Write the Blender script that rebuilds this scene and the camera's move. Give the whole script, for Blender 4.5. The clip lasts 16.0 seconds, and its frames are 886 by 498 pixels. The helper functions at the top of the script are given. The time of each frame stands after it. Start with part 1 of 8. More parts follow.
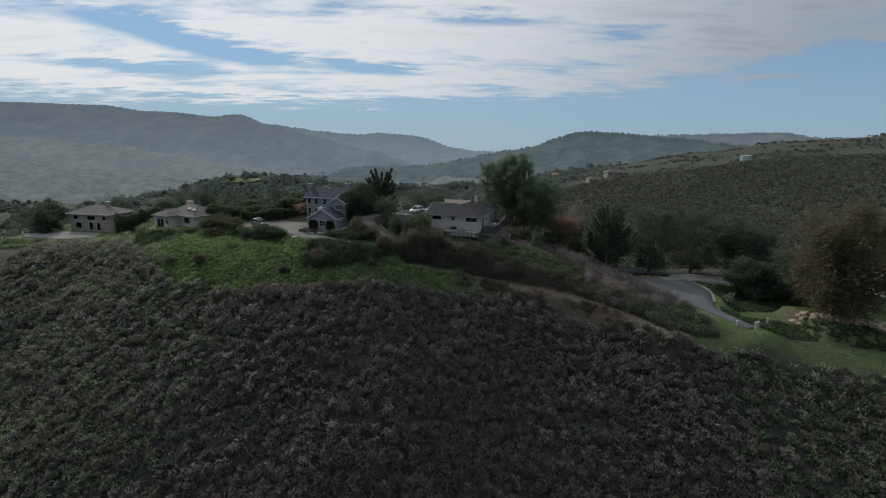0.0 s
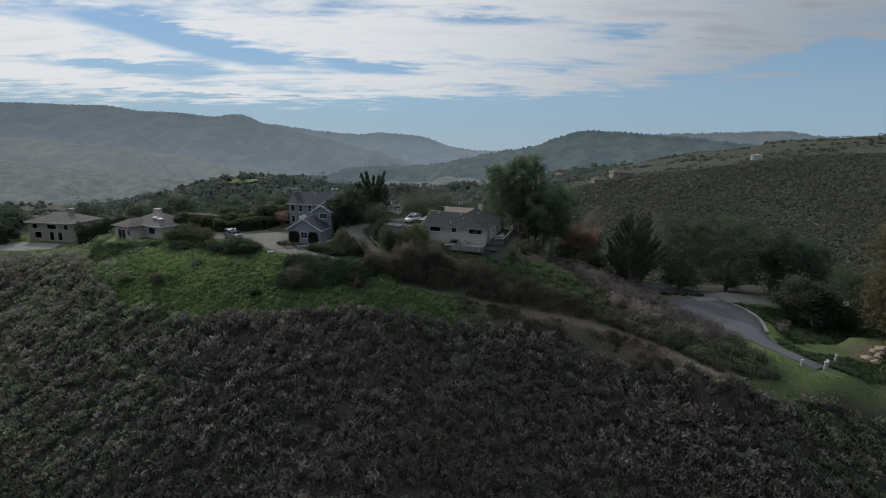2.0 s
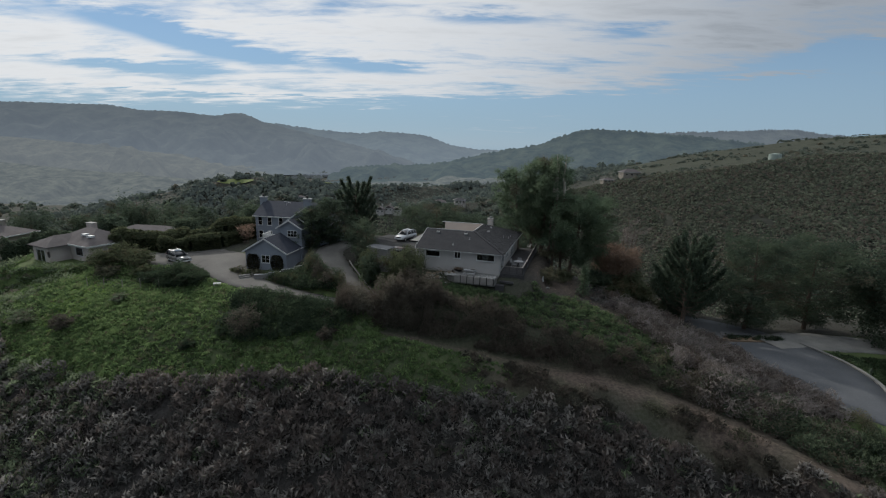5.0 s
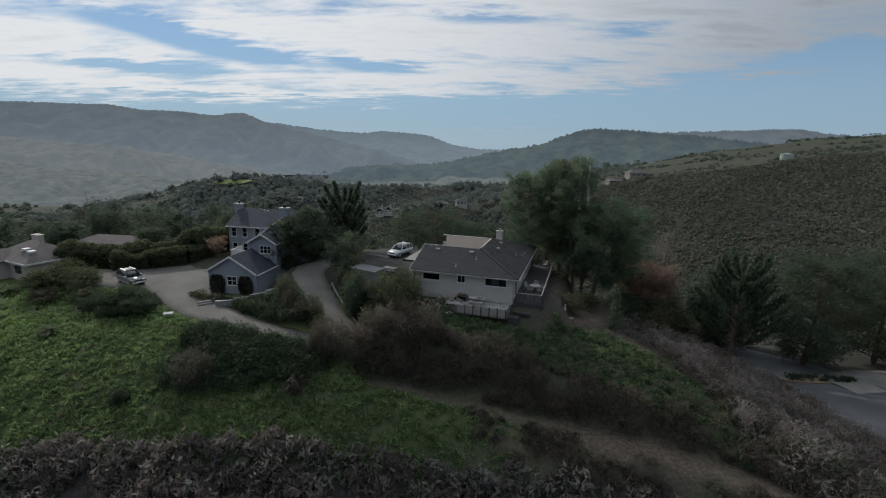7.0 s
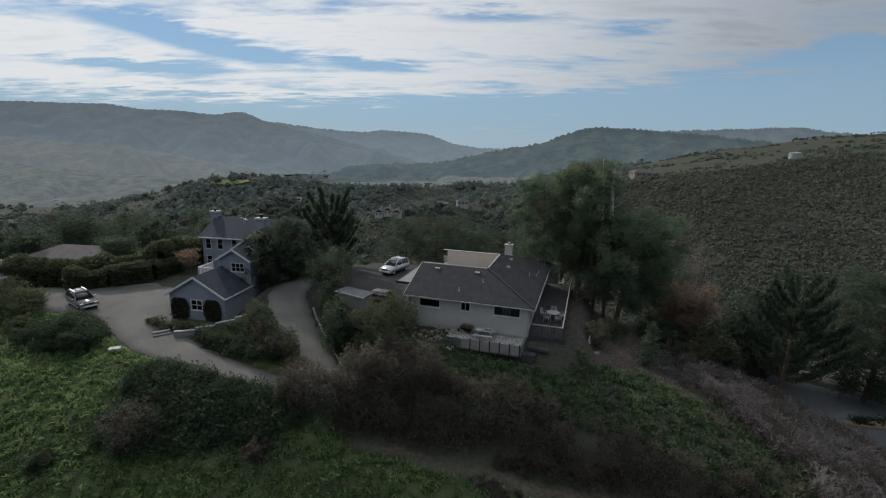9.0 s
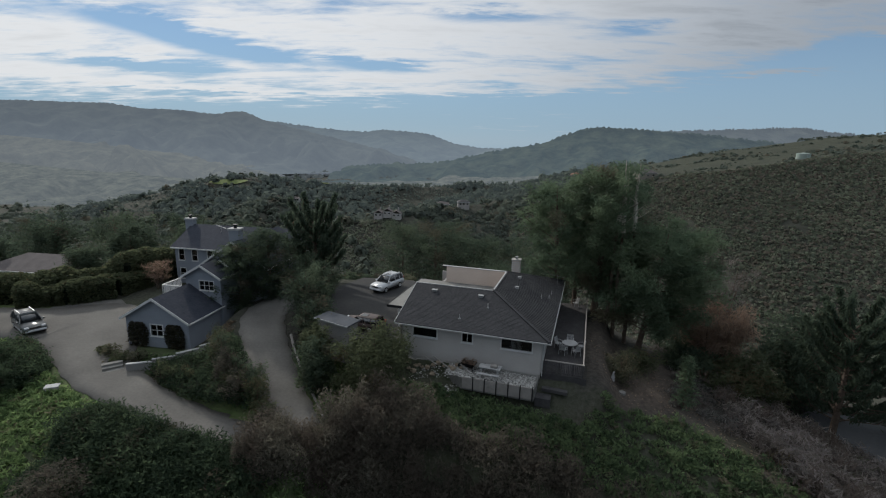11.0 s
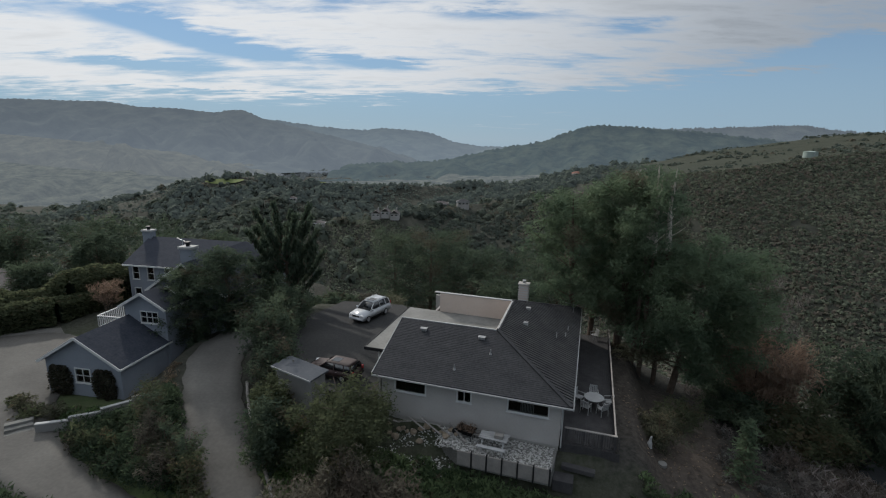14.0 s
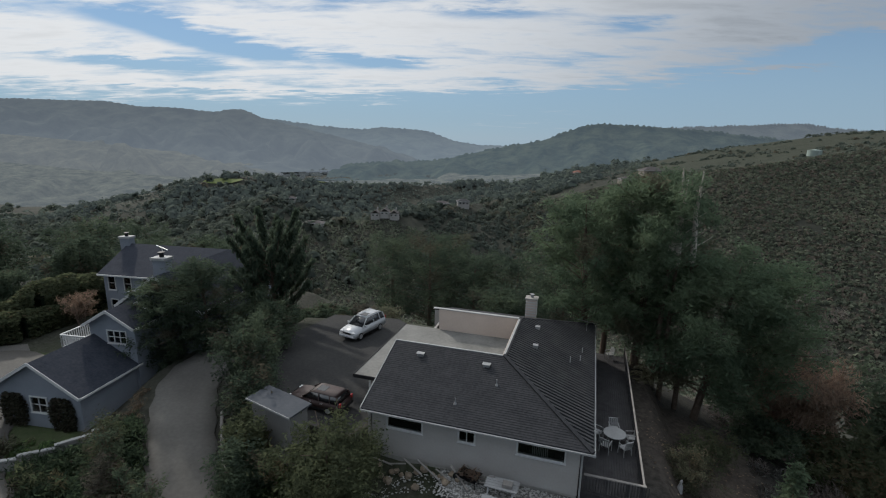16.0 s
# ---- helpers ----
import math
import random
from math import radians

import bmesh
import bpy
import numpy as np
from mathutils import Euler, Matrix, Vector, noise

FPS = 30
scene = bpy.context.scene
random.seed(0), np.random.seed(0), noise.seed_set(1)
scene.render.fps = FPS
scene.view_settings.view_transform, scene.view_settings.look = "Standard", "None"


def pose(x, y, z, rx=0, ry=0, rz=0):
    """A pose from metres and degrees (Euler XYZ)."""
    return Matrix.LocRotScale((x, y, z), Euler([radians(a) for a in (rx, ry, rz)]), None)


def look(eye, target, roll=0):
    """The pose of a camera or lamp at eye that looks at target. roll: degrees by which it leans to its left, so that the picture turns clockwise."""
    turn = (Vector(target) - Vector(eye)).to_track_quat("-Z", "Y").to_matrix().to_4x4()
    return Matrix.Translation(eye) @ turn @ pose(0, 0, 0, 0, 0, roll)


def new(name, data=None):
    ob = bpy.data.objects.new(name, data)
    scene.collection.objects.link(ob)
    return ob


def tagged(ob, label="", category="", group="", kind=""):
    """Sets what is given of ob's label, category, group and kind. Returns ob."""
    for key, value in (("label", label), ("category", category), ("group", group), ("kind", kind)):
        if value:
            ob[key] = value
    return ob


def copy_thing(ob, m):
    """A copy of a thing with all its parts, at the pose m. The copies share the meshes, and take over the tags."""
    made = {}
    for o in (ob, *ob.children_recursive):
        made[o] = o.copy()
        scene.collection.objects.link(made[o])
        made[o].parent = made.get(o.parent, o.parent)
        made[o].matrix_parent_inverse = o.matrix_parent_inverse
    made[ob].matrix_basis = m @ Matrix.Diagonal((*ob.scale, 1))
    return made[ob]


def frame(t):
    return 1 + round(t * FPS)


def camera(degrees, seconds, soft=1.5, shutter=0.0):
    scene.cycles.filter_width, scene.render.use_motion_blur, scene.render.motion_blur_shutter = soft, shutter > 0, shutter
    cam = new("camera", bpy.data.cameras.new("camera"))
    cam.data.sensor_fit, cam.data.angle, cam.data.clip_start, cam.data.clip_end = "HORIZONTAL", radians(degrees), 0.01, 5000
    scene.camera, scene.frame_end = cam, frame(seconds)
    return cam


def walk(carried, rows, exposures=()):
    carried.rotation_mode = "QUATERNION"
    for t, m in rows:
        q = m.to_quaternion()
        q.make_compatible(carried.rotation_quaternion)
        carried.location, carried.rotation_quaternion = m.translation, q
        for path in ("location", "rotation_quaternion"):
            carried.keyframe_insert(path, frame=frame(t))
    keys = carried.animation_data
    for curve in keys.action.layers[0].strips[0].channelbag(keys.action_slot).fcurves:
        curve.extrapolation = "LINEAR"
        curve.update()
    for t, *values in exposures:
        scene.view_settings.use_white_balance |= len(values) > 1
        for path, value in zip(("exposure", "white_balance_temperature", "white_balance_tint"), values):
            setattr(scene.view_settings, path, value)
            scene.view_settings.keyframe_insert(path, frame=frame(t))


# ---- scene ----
cam = camera(85.5, 16.0, 1.15)
PATH = [
    (0, (0.455, 1.055, 19.844), (0.428, 3.009, 19.416), 1.5),
    (1.5, (0.519, 11.166, 19.898), (0.488, 13.12, 19.469), 1.4),
    (3.5, (0.444, 24.733, 19.868), (0.408, 26.686, 19.435), 1.3),
    (7, (0.132, 46.382, 19.713), (0.085, 48.334, 19.278), 1.3),
    (9, (-0.106, 55.227, 19.844), (-0.156, 57.178, 19.405), 1.2),
    (11.5, (-0.097, 63.723, 19.95), (-0.15, 65.673, 19.509), 1.3),
    (12.5, (0.101, 66.671, 20.038), (0.048, 68.621, 19.594), 1.2),
    (14.5, (0.231, 71.748, 20.152), (0.179, 73.697, 19.704), 1.2),
    (16, (0.17, 74.582, 20.174), (0.117, 76.53, 19.723), 1.1),
]
EXPOSURE, KELVIN = 0.1, 6170
walk(cam, [(t, look(eye, target, roll)) for t, eye, target, roll in PATH], [(0, EXPOSURE, KELVIN, 10), (16, EXPOSURE, KELVIN, 10)])

# ---------------------------------------------------------------- light
SUN_AZ = -36.0      # degrees from straight ahead, to the left
SUN_EL = 30.0
world = bpy.data.worlds.new("sky")
scene.world = world
world.use_nodes = True


def build_sky(tree):
    """Nishita sky behind a broken sheet of altocumulus."""
    n, l = tree.nodes, tree.links
    n.clear()

    def math_node(op, a, b=None, c=None):
        m = n.new("ShaderNodeMath")
        m.operation = op
        for i, v in enumerate((a, b, c)):
            if v is None:
                continue
            if isinstance(v, (int, float)):
                m.inputs[i].default_value = v
            else:
                l.new(v, m.inputs[i])
        return m.outputs[0]

    def ramp(value, lo, hi):
        r = n.new("ShaderNodeMapRange")
        r.interpolation_type = "SMOOTHSTEP"
        r.inputs["From Min"].default_value, r.inputs["From Max"].default_value = lo, hi
        l.new(value, r.inputs["Value"])
        return r.outputs[0]

    out = n.new("ShaderNodeOutputWorld")
    sky = n.new("ShaderNodeTexSky")
    sky.sky_type = "NISHITA"
    sky.sun_disc = False
    sky.sun_elevation = radians(SUN_EL)
    sky.sun_rotation = radians(SUN_AZ)
    sky.altitude, sky.air_density, sky.dust_density, sky.ozone_density = 150, 0.9, 0.03, 2.0
    tc = n.new("ShaderNodeTexCoord")
    sep = n.new("ShaderNodeSeparateXYZ")
    l.new(tc.outputs["Generated"], sep.inputs[0])
    zz = math_node("MAXIMUM", sep.outputs[2], 0.0)
    low = math_node("ADD", zz, 0.10)
    px = math_node("DIVIDE", sep.outputs[0], low)
    py = math_node("DIVIDE", sep.outputs[1], low)

    def sheet(scale, sx, sy, ox, oy, detail, rough):
        comb = n.new("ShaderNodeCombineXYZ")
        l.new(math_node("MULTIPLY_ADD", px, sx, ox), comb.inputs[0])
        l.new(math_node("MULTIPLY_ADD", py, sy, oy), comb.inputs[1])
        t = n.new("ShaderNodeTexNoise")
        t.inputs["Scale"].default_value = scale
        t.inputs["Detail"].default_value = detail
        t.inputs["Roughness"].default_value = rough
        t.inputs["Distortion"].default_value = 0.35
        l.new(comb.outputs[0], t.inputs["Vector"])
        return t.outputs[0]

    broad = sheet(0.8, 0.45, 1.0, CLOUD_X, CLOUD_Y, 3.0, 0.5)
    fine = sheet(2.6, 0.42, 1.0, 3.1, 1.7, 8.0, 0.62)
    wisp = sheet(7.0, 0.40, 1.0, 8.0, 5.0, 6.0, 0.6)
    ragged_x = math_node("MULTIPLY_ADD", math_node("SUBTRACT", fine, 0.5), 0.16, sep.outputs[0])
    ragged_z = math_node("MULTIPLY_ADD", math_node("SUBTRACT", wisp, 0.5), 0.035, sep.outputs[2])

    def bank(x0, z0, wide, high, tilt=0.0):
        """A soft long patch of the cloud sheet about a direction."""
        dx = math_node("SUBTRACT", ragged_x, x0)
        dz = math_node("SUBTRACT", math_node("SUBTRACT", ragged_z, z0), math_node("MULTIPLY", dx, tilt))
        a, b = math_node("DIVIDE", dx, wide), math_node("DIVIDE", dz, high)
        r2 = math_node("ADD", math_node("MULTIPLY", a, a), math_node("MULTIPLY", b, b))
        return math_node("POWER", 2.718, math_node("MULTIPLY", r2, -1.0))

    # the sheet's lower edge climbs to the west, where clear air is left under it
    right = math_node("MAXIMUM", math_node("SUBTRACT", sep.outputs[0], 0.10), 0.0)
    edge_z = math_node("ADD", math_node("MULTIPLY_ADD", sep.outputs[0], 0.045, 0.082), math_node("MULTIPLY", math_node("MULTIPLY", right, right), 0.11))
    above = math_node("SUBTRACT", ragged_z, edge_z)
    body = ramp(above, -0.022, 0.035)
    mix = math_node("ADD", math_node("MULTIPLY", broad, 0.30), math_node("ADD", math_node("MULTIPLY", fine, 0.42), math_node("MULTIPLY", wisp, 0.28)))
    gaps = 0.0
    for spot, weight in CLOUD_GAPS:
        gaps = math_node("ADD", math_node("MULTIPLY", bank(*spot), weight), gaps)
    density = math_node("SUBTRACT", math_node("ADD", math_node("MULTIPLY", body, 0.42), math_node("MULTIPLY_ADD", mix, 1.9, -0.47)), gaps)
    for spot, weight in CLOUD_BANKS:
        density = math_node("ADD", math_node("MULTIPLY", bank(*spot), weight), density)
    cover = ramp(density, 0.60, 0.94)
    thick = ramp(density, 0.90, 1.25)
    # clouds near the sun's side are brighter; thick hearts are greyer
    sun_dir = Vector((math.sin(radians(SUN_AZ)) * math.cos(radians(SUN_EL)), math.cos(radians(SUN_AZ)) * math.cos(radians(SUN_EL)), math.sin(radians(SUN_EL))))
    dot = n.new("ShaderNodeVectorMath")
    dot.operation = "DOT_PRODUCT"
    dot.inputs[1].default_value = sun_dir
    l.new(tc.outputs["Generated"], dot.inputs[0])
    glow = ramp(dot.outputs["Value"], 0.3, 1.0)
    zenith = math_node("MULTIPLY", ramp(sep.outputs[2], 0.26, 0.8), 9.5)
    low_part = math_node("SUBTRACT", 5.3, math_node("MULTIPLY", thick, 1.7))
    far_side = math_node("MULTIPLY_ADD", ramp(dot.outputs["Value"], -0.6, 0.25), 0.20, 0.80)
    bright = math_node("MULTIPLY", math_node("ADD", math_node("MULTIPLY", glow, 6.6), math_node("ADD", zenith, low_part)), far_side)
    cloud = n.new("ShaderNodeMix")
    cloud.data_type = "RGBA"
    cloud.blend_type = "MULTIPLY"
    cloud.inputs[0].default_value = 1.0
    comb = n.new("ShaderNodeCombineXYZ")
    for i in range(3):
        l.new(bright, comb.inputs[i])
    l.new(comb.outputs[0], cloud.inputs[6])
    warm = n.new("ShaderNodeMix")
    warm.data_type = "RGBA"
    l.new(glow, warm.inputs[0])
    warm.inputs[6].default_value = (0.90, 0.96, 1.02, 1)
    warm.inputs[7].default_value = (1.0, 0.98, 0.94, 1)
    l.new(warm.outputs[2], cloud.inputs[7])
    final = n.new("ShaderNodeMix")
    final.data_type = "RGBA"
    l.new(math_node("MULTIPLY", cover, 0.93), final.inputs[0])
    tint = n.new("ShaderNodeMix")
    tint.data_type, tint.blend_type = "RGBA", "MULTIPLY"
    tint.inputs[0].default_value = 1.0
    l.new(sky.outputs[0], tint.inputs[6])
    tint.inputs[7].default_value = (1.05, 1.12, 1.16, 1)
    # moist air pales the blue towards the horizon
    moist = n.new("ShaderNodeMix")
    moist.data_type = "RGBA"
    l.new(math_node("SUBTRACT", 0.85, math_node("MULTIPLY", ramp(sep.outputs[2], 0.02, 0.2), 0.4)), moist.inputs[0])
    l.new(tint.outputs[2], moist.inputs[6])
    moist.inputs[7].default_value = (3.9, 5.5, 7.0, 1)
    l.new(moist.outputs[2], final.inputs[6])
    l.new(cloud.outputs[2], final.inputs[7])
    bg = n.new("ShaderNodeBackground")
    bg.inputs["Strength"].default_value = SKY_STRENGTH
    l.new(final.outputs[2], bg.inputs[0])
    l.new(bg.outputs[0], out.inputs[0])


CLOUD_X, CLOUD_Y = 23.0, 14.0
# openings and streaks of the cloud sheet: direction x and z, half width, half height, tilt; weight
CLOUD_GAPS = [((-0.50, 0.176, 0.11, 0.016, -0.10), 0.40), ((-0.40, 0.150, 0.10, 0.014, -0.12), 0.45), ((-0.54, 0.112, 0.10, 0.010, 0.05), 0.40), ((-0.17, 0.140, 0.09, 0.011, -0.05), 0.42), ((0.05, 0.228, 0.12, 0.010, 0.0), 0.30), ((0.29, 0.200, 0.06, 0.010, 0.0), 0.25), ((0.60, 0.152, 0.10, 0.016, 0.04), 0.35)]
CLOUD_BANKS = [((-0.42, 0.083, 0.14, 0.004, 0.0), 0.30), ((-0.16, 0.066, 0.05, 0.003, 0.0), 0.22), ((0.52, 0.124, 0.07, 0.005, 0.0), 0.32), ((0.10, 0.098, 0.30, 0.006, 0.03), 0.12)]
SKY_STRENGTH = 0.065
build_sky(world.node_tree)

sun = new("sun", bpy.data.lights.new("sun", "SUN"))
sun.data.energy = 2.7
sun.data.angle = radians(2.0)
sun.data.color = (1.0, 0.93, 0.82)
sun.matrix_world = look((0, 0, 60), (-math.sin(radians(SUN_AZ)) * 60, -math.cos(radians(SUN_AZ)) * 60, 60 - 60 * math.tan(radians(SUN_EL))))

# ---------------------------------------------------------------- materials


def mat_base(name):
    m = bpy.data.materials.new(name)
    m.use_nodes = True
    n, l = m.node_tree.nodes, m.node_tree.links
    bsdf = n["Principled BSDF"]
    return m, n, l, bsdf


def surface(name, a, b, rough=0.85, scale=1.0, fine=12.0, bump=0.3, bump_scale=30.0, metal=0.0, spec=0.12, wear=0.35):
    """A surface of two colours mixed at two scales, with a fine relief."""
    m, n, l, bsdf = mat_base(name)
    tc = n.new("ShaderNodeTexCoord")
    big = n.new("ShaderNodeTexNoise")
    big.inputs["Scale"].default_value = scale
    big.inputs["Detail"].default_value = 5
    small = n.new("ShaderNodeTexNoise")
    small.inputs["Scale"].default_value = fine
    small.inputs["Detail"].default_value = 6
    for t in (big, small):
        l.new(tc.outputs["Object"], t.inputs["Vector"])
    add = n.new("ShaderNodeMix")
    add.inputs[0].default_value = wear
    l.new(big.outputs[0], add.inputs[2])
    l.new(small.outputs[0], add.inputs[3])
    ramp = n.new("ShaderNodeMapRange")
    ramp.inputs["From Min"].default_value, ramp.inputs["From Max"].default_value = 0.32, 0.68
    l.new(add.outputs[0], ramp.inputs["Value"])
    mix = n.new("ShaderNodeMix")
    mix.data_type = "RGBA"
    l.new(ramp.outputs[0], mix.inputs[0])
    mix.inputs[6].default_value = (*a, 1)
    mix.inputs[7].default_value = (*b, 1)
    l.new(mix.outputs[2], bsdf.inputs["Base Color"])
    bsdf.inputs["Roughness"].default_value = rough
    bsdf.inputs["Metallic"].default_value = metal
    bsdf.inputs["Specular IOR Level"].default_value = spec
    if bump:
        tex = n.new("ShaderNodeTexNoise")
        tex.inputs["Scale"].default_value = bump_scale
        tex.inputs["Detail"].default_value = 4
        l.new(tc.outputs["Object"], tex.inputs["Vector"])
        bp = n.new("ShaderNodeBump")
        bp.inputs["Strength"].default_value = bump
        bp.inputs["Distance"].default_value = 0.02
        l.new(tex.outputs[0], bp.inputs["Height"])
        l.new(bp.outputs[0], bsdf.inputs["Normal"])
    return m


def foliage(name, dark, light, dry=None, rough=0.85, through_light=0.58):
    """Leaves: the point attribute 'tint' picks the shade of a clump, with a little light let through."""
    m, n, l, bsdf = mat_base(name)
    at = n.new("ShaderNodeAttribute")
    at.attribute_name = "tint"
    sep = n.new("ShaderNodeSeparateColor")
    l.new(at.outputs["Color"], sep.inputs[0])
    mix = n.new("ShaderNodeMix")
    mix.data_type = "RGBA"
    l.new(sep.outputs[0], mix.inputs[0])
    mix.inputs[6].default_value = (*dark, 1)
    mix.inputs[7].default_value = (*light, 1)
    col = mix.outputs[2]
    if dry:
        dm = n.new("ShaderNodeMix")
        dm.data_type = "RGBA"
        l.new(sep.outputs[1], dm.inputs[0])
        l.new(col, dm.inputs[6])
        dm.inputs[7].default_value = (*dry, 1)
        col = dm.outputs[2]
    l.new(col, bsdf.inputs["Base Color"])
    bsdf.inputs["Roughness"].default_value = rough
    bsdf.inputs["Specular IOR Level"].default_value = 0.06
    tr = n.new("ShaderNodeBsdfTranslucent")
    l.new(col, tr.inputs[0])
    ms = n.new("ShaderNodeMixShader")
    ms.inputs[0].default_value = through_light
    l.new(bsdf.outputs[0], ms.inputs[1])
    l.new(tr.outputs[0], ms.inputs[2])
    l.new(ms.outputs[0], n["Material Output"].inputs[0])
    return m


def hazy_foliage(name, dark, light, haze, amount):
    """Woods most of a kilometre away, with the valley's haze painted in as emission."""
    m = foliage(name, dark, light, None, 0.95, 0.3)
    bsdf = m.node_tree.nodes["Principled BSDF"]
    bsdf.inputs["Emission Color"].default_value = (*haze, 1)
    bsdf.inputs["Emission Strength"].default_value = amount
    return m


def glass_pane(name):
    m, n, l, bsdf = mat_base(name)
    bsdf.inputs["Base Color"].default_value = (0.55, 0.6, 0.62, 1)
    bsdf.inputs["Roughness"].default_value = 0.03
    bsdf.inputs["Transmission Weight"].default_value = 1.0
    bsdf.inputs["IOR"].default_value = 1.45
    return m


def distant(name, base, rough_col, haze, amount, scale):
    """Hills kilometres away, a hazy backdrop: woods and clearings, the haze painted in as emission."""
    m, n, l, bsdf = mat_base(name)
    tc = n.new("ShaderNodeTexCoord")
    t1 = n.new("ShaderNodeTexNoise")
    t1.inputs["Scale"].default_value = scale
    t1.inputs["Detail"].default_value = 9
    t1.inputs["Roughness"].default_value = 0.68
    l.new(tc.outputs["Object"], t1.inputs["Vector"])
    mr = n.new("ShaderNodeMapRange")
    mr.inputs["From Min"].default_value, mr.inputs["From Max"].default_value = 0.38, 0.64
    l.new(t1.outputs[0], mr.inputs["Value"])
    mix = n.new("ShaderNodeMix")
    mix.data_type = "RGBA"
    l.new(mr.outputs[0], mix.inputs[0])
    mix.inputs[6].default_value = (*base, 1)
    mix.inputs[7].default_value = (*rough_col, 1)
    l.new(mix.outputs[2], bsdf.inputs["Base Color"])
    bsdf.inputs["Roughness"].default_value = 1.0
    bsdf.inputs["Specular IOR Level"].default_value = 0.0
    bp = n.new("ShaderNodeBump")
    bp.inputs["Strength"].default_value = 1.0
    bp.inputs["Distance"].default_value = 14.0
    l.new(t1.outputs[0], bp.inputs["Height"])
    l.new(bp.outputs[0], bsdf.inputs["Normal"])
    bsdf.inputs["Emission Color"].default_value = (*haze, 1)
    # the painted haze glows stronger towards the valley floor
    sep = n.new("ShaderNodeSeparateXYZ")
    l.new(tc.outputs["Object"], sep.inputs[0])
    painted_haze = n.new("ShaderNodeMapRange")
    painted_haze.interpolation_type = "SMOOTHSTEP"
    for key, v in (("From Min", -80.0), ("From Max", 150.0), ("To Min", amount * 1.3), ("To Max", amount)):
        painted_haze.inputs[key].default_value = v
    l.new(sep.outputs[2], painted_haze.inputs["Value"])
    l.new(painted_haze.outputs[0], bsdf.inputs["Emission Strength"])
    return m


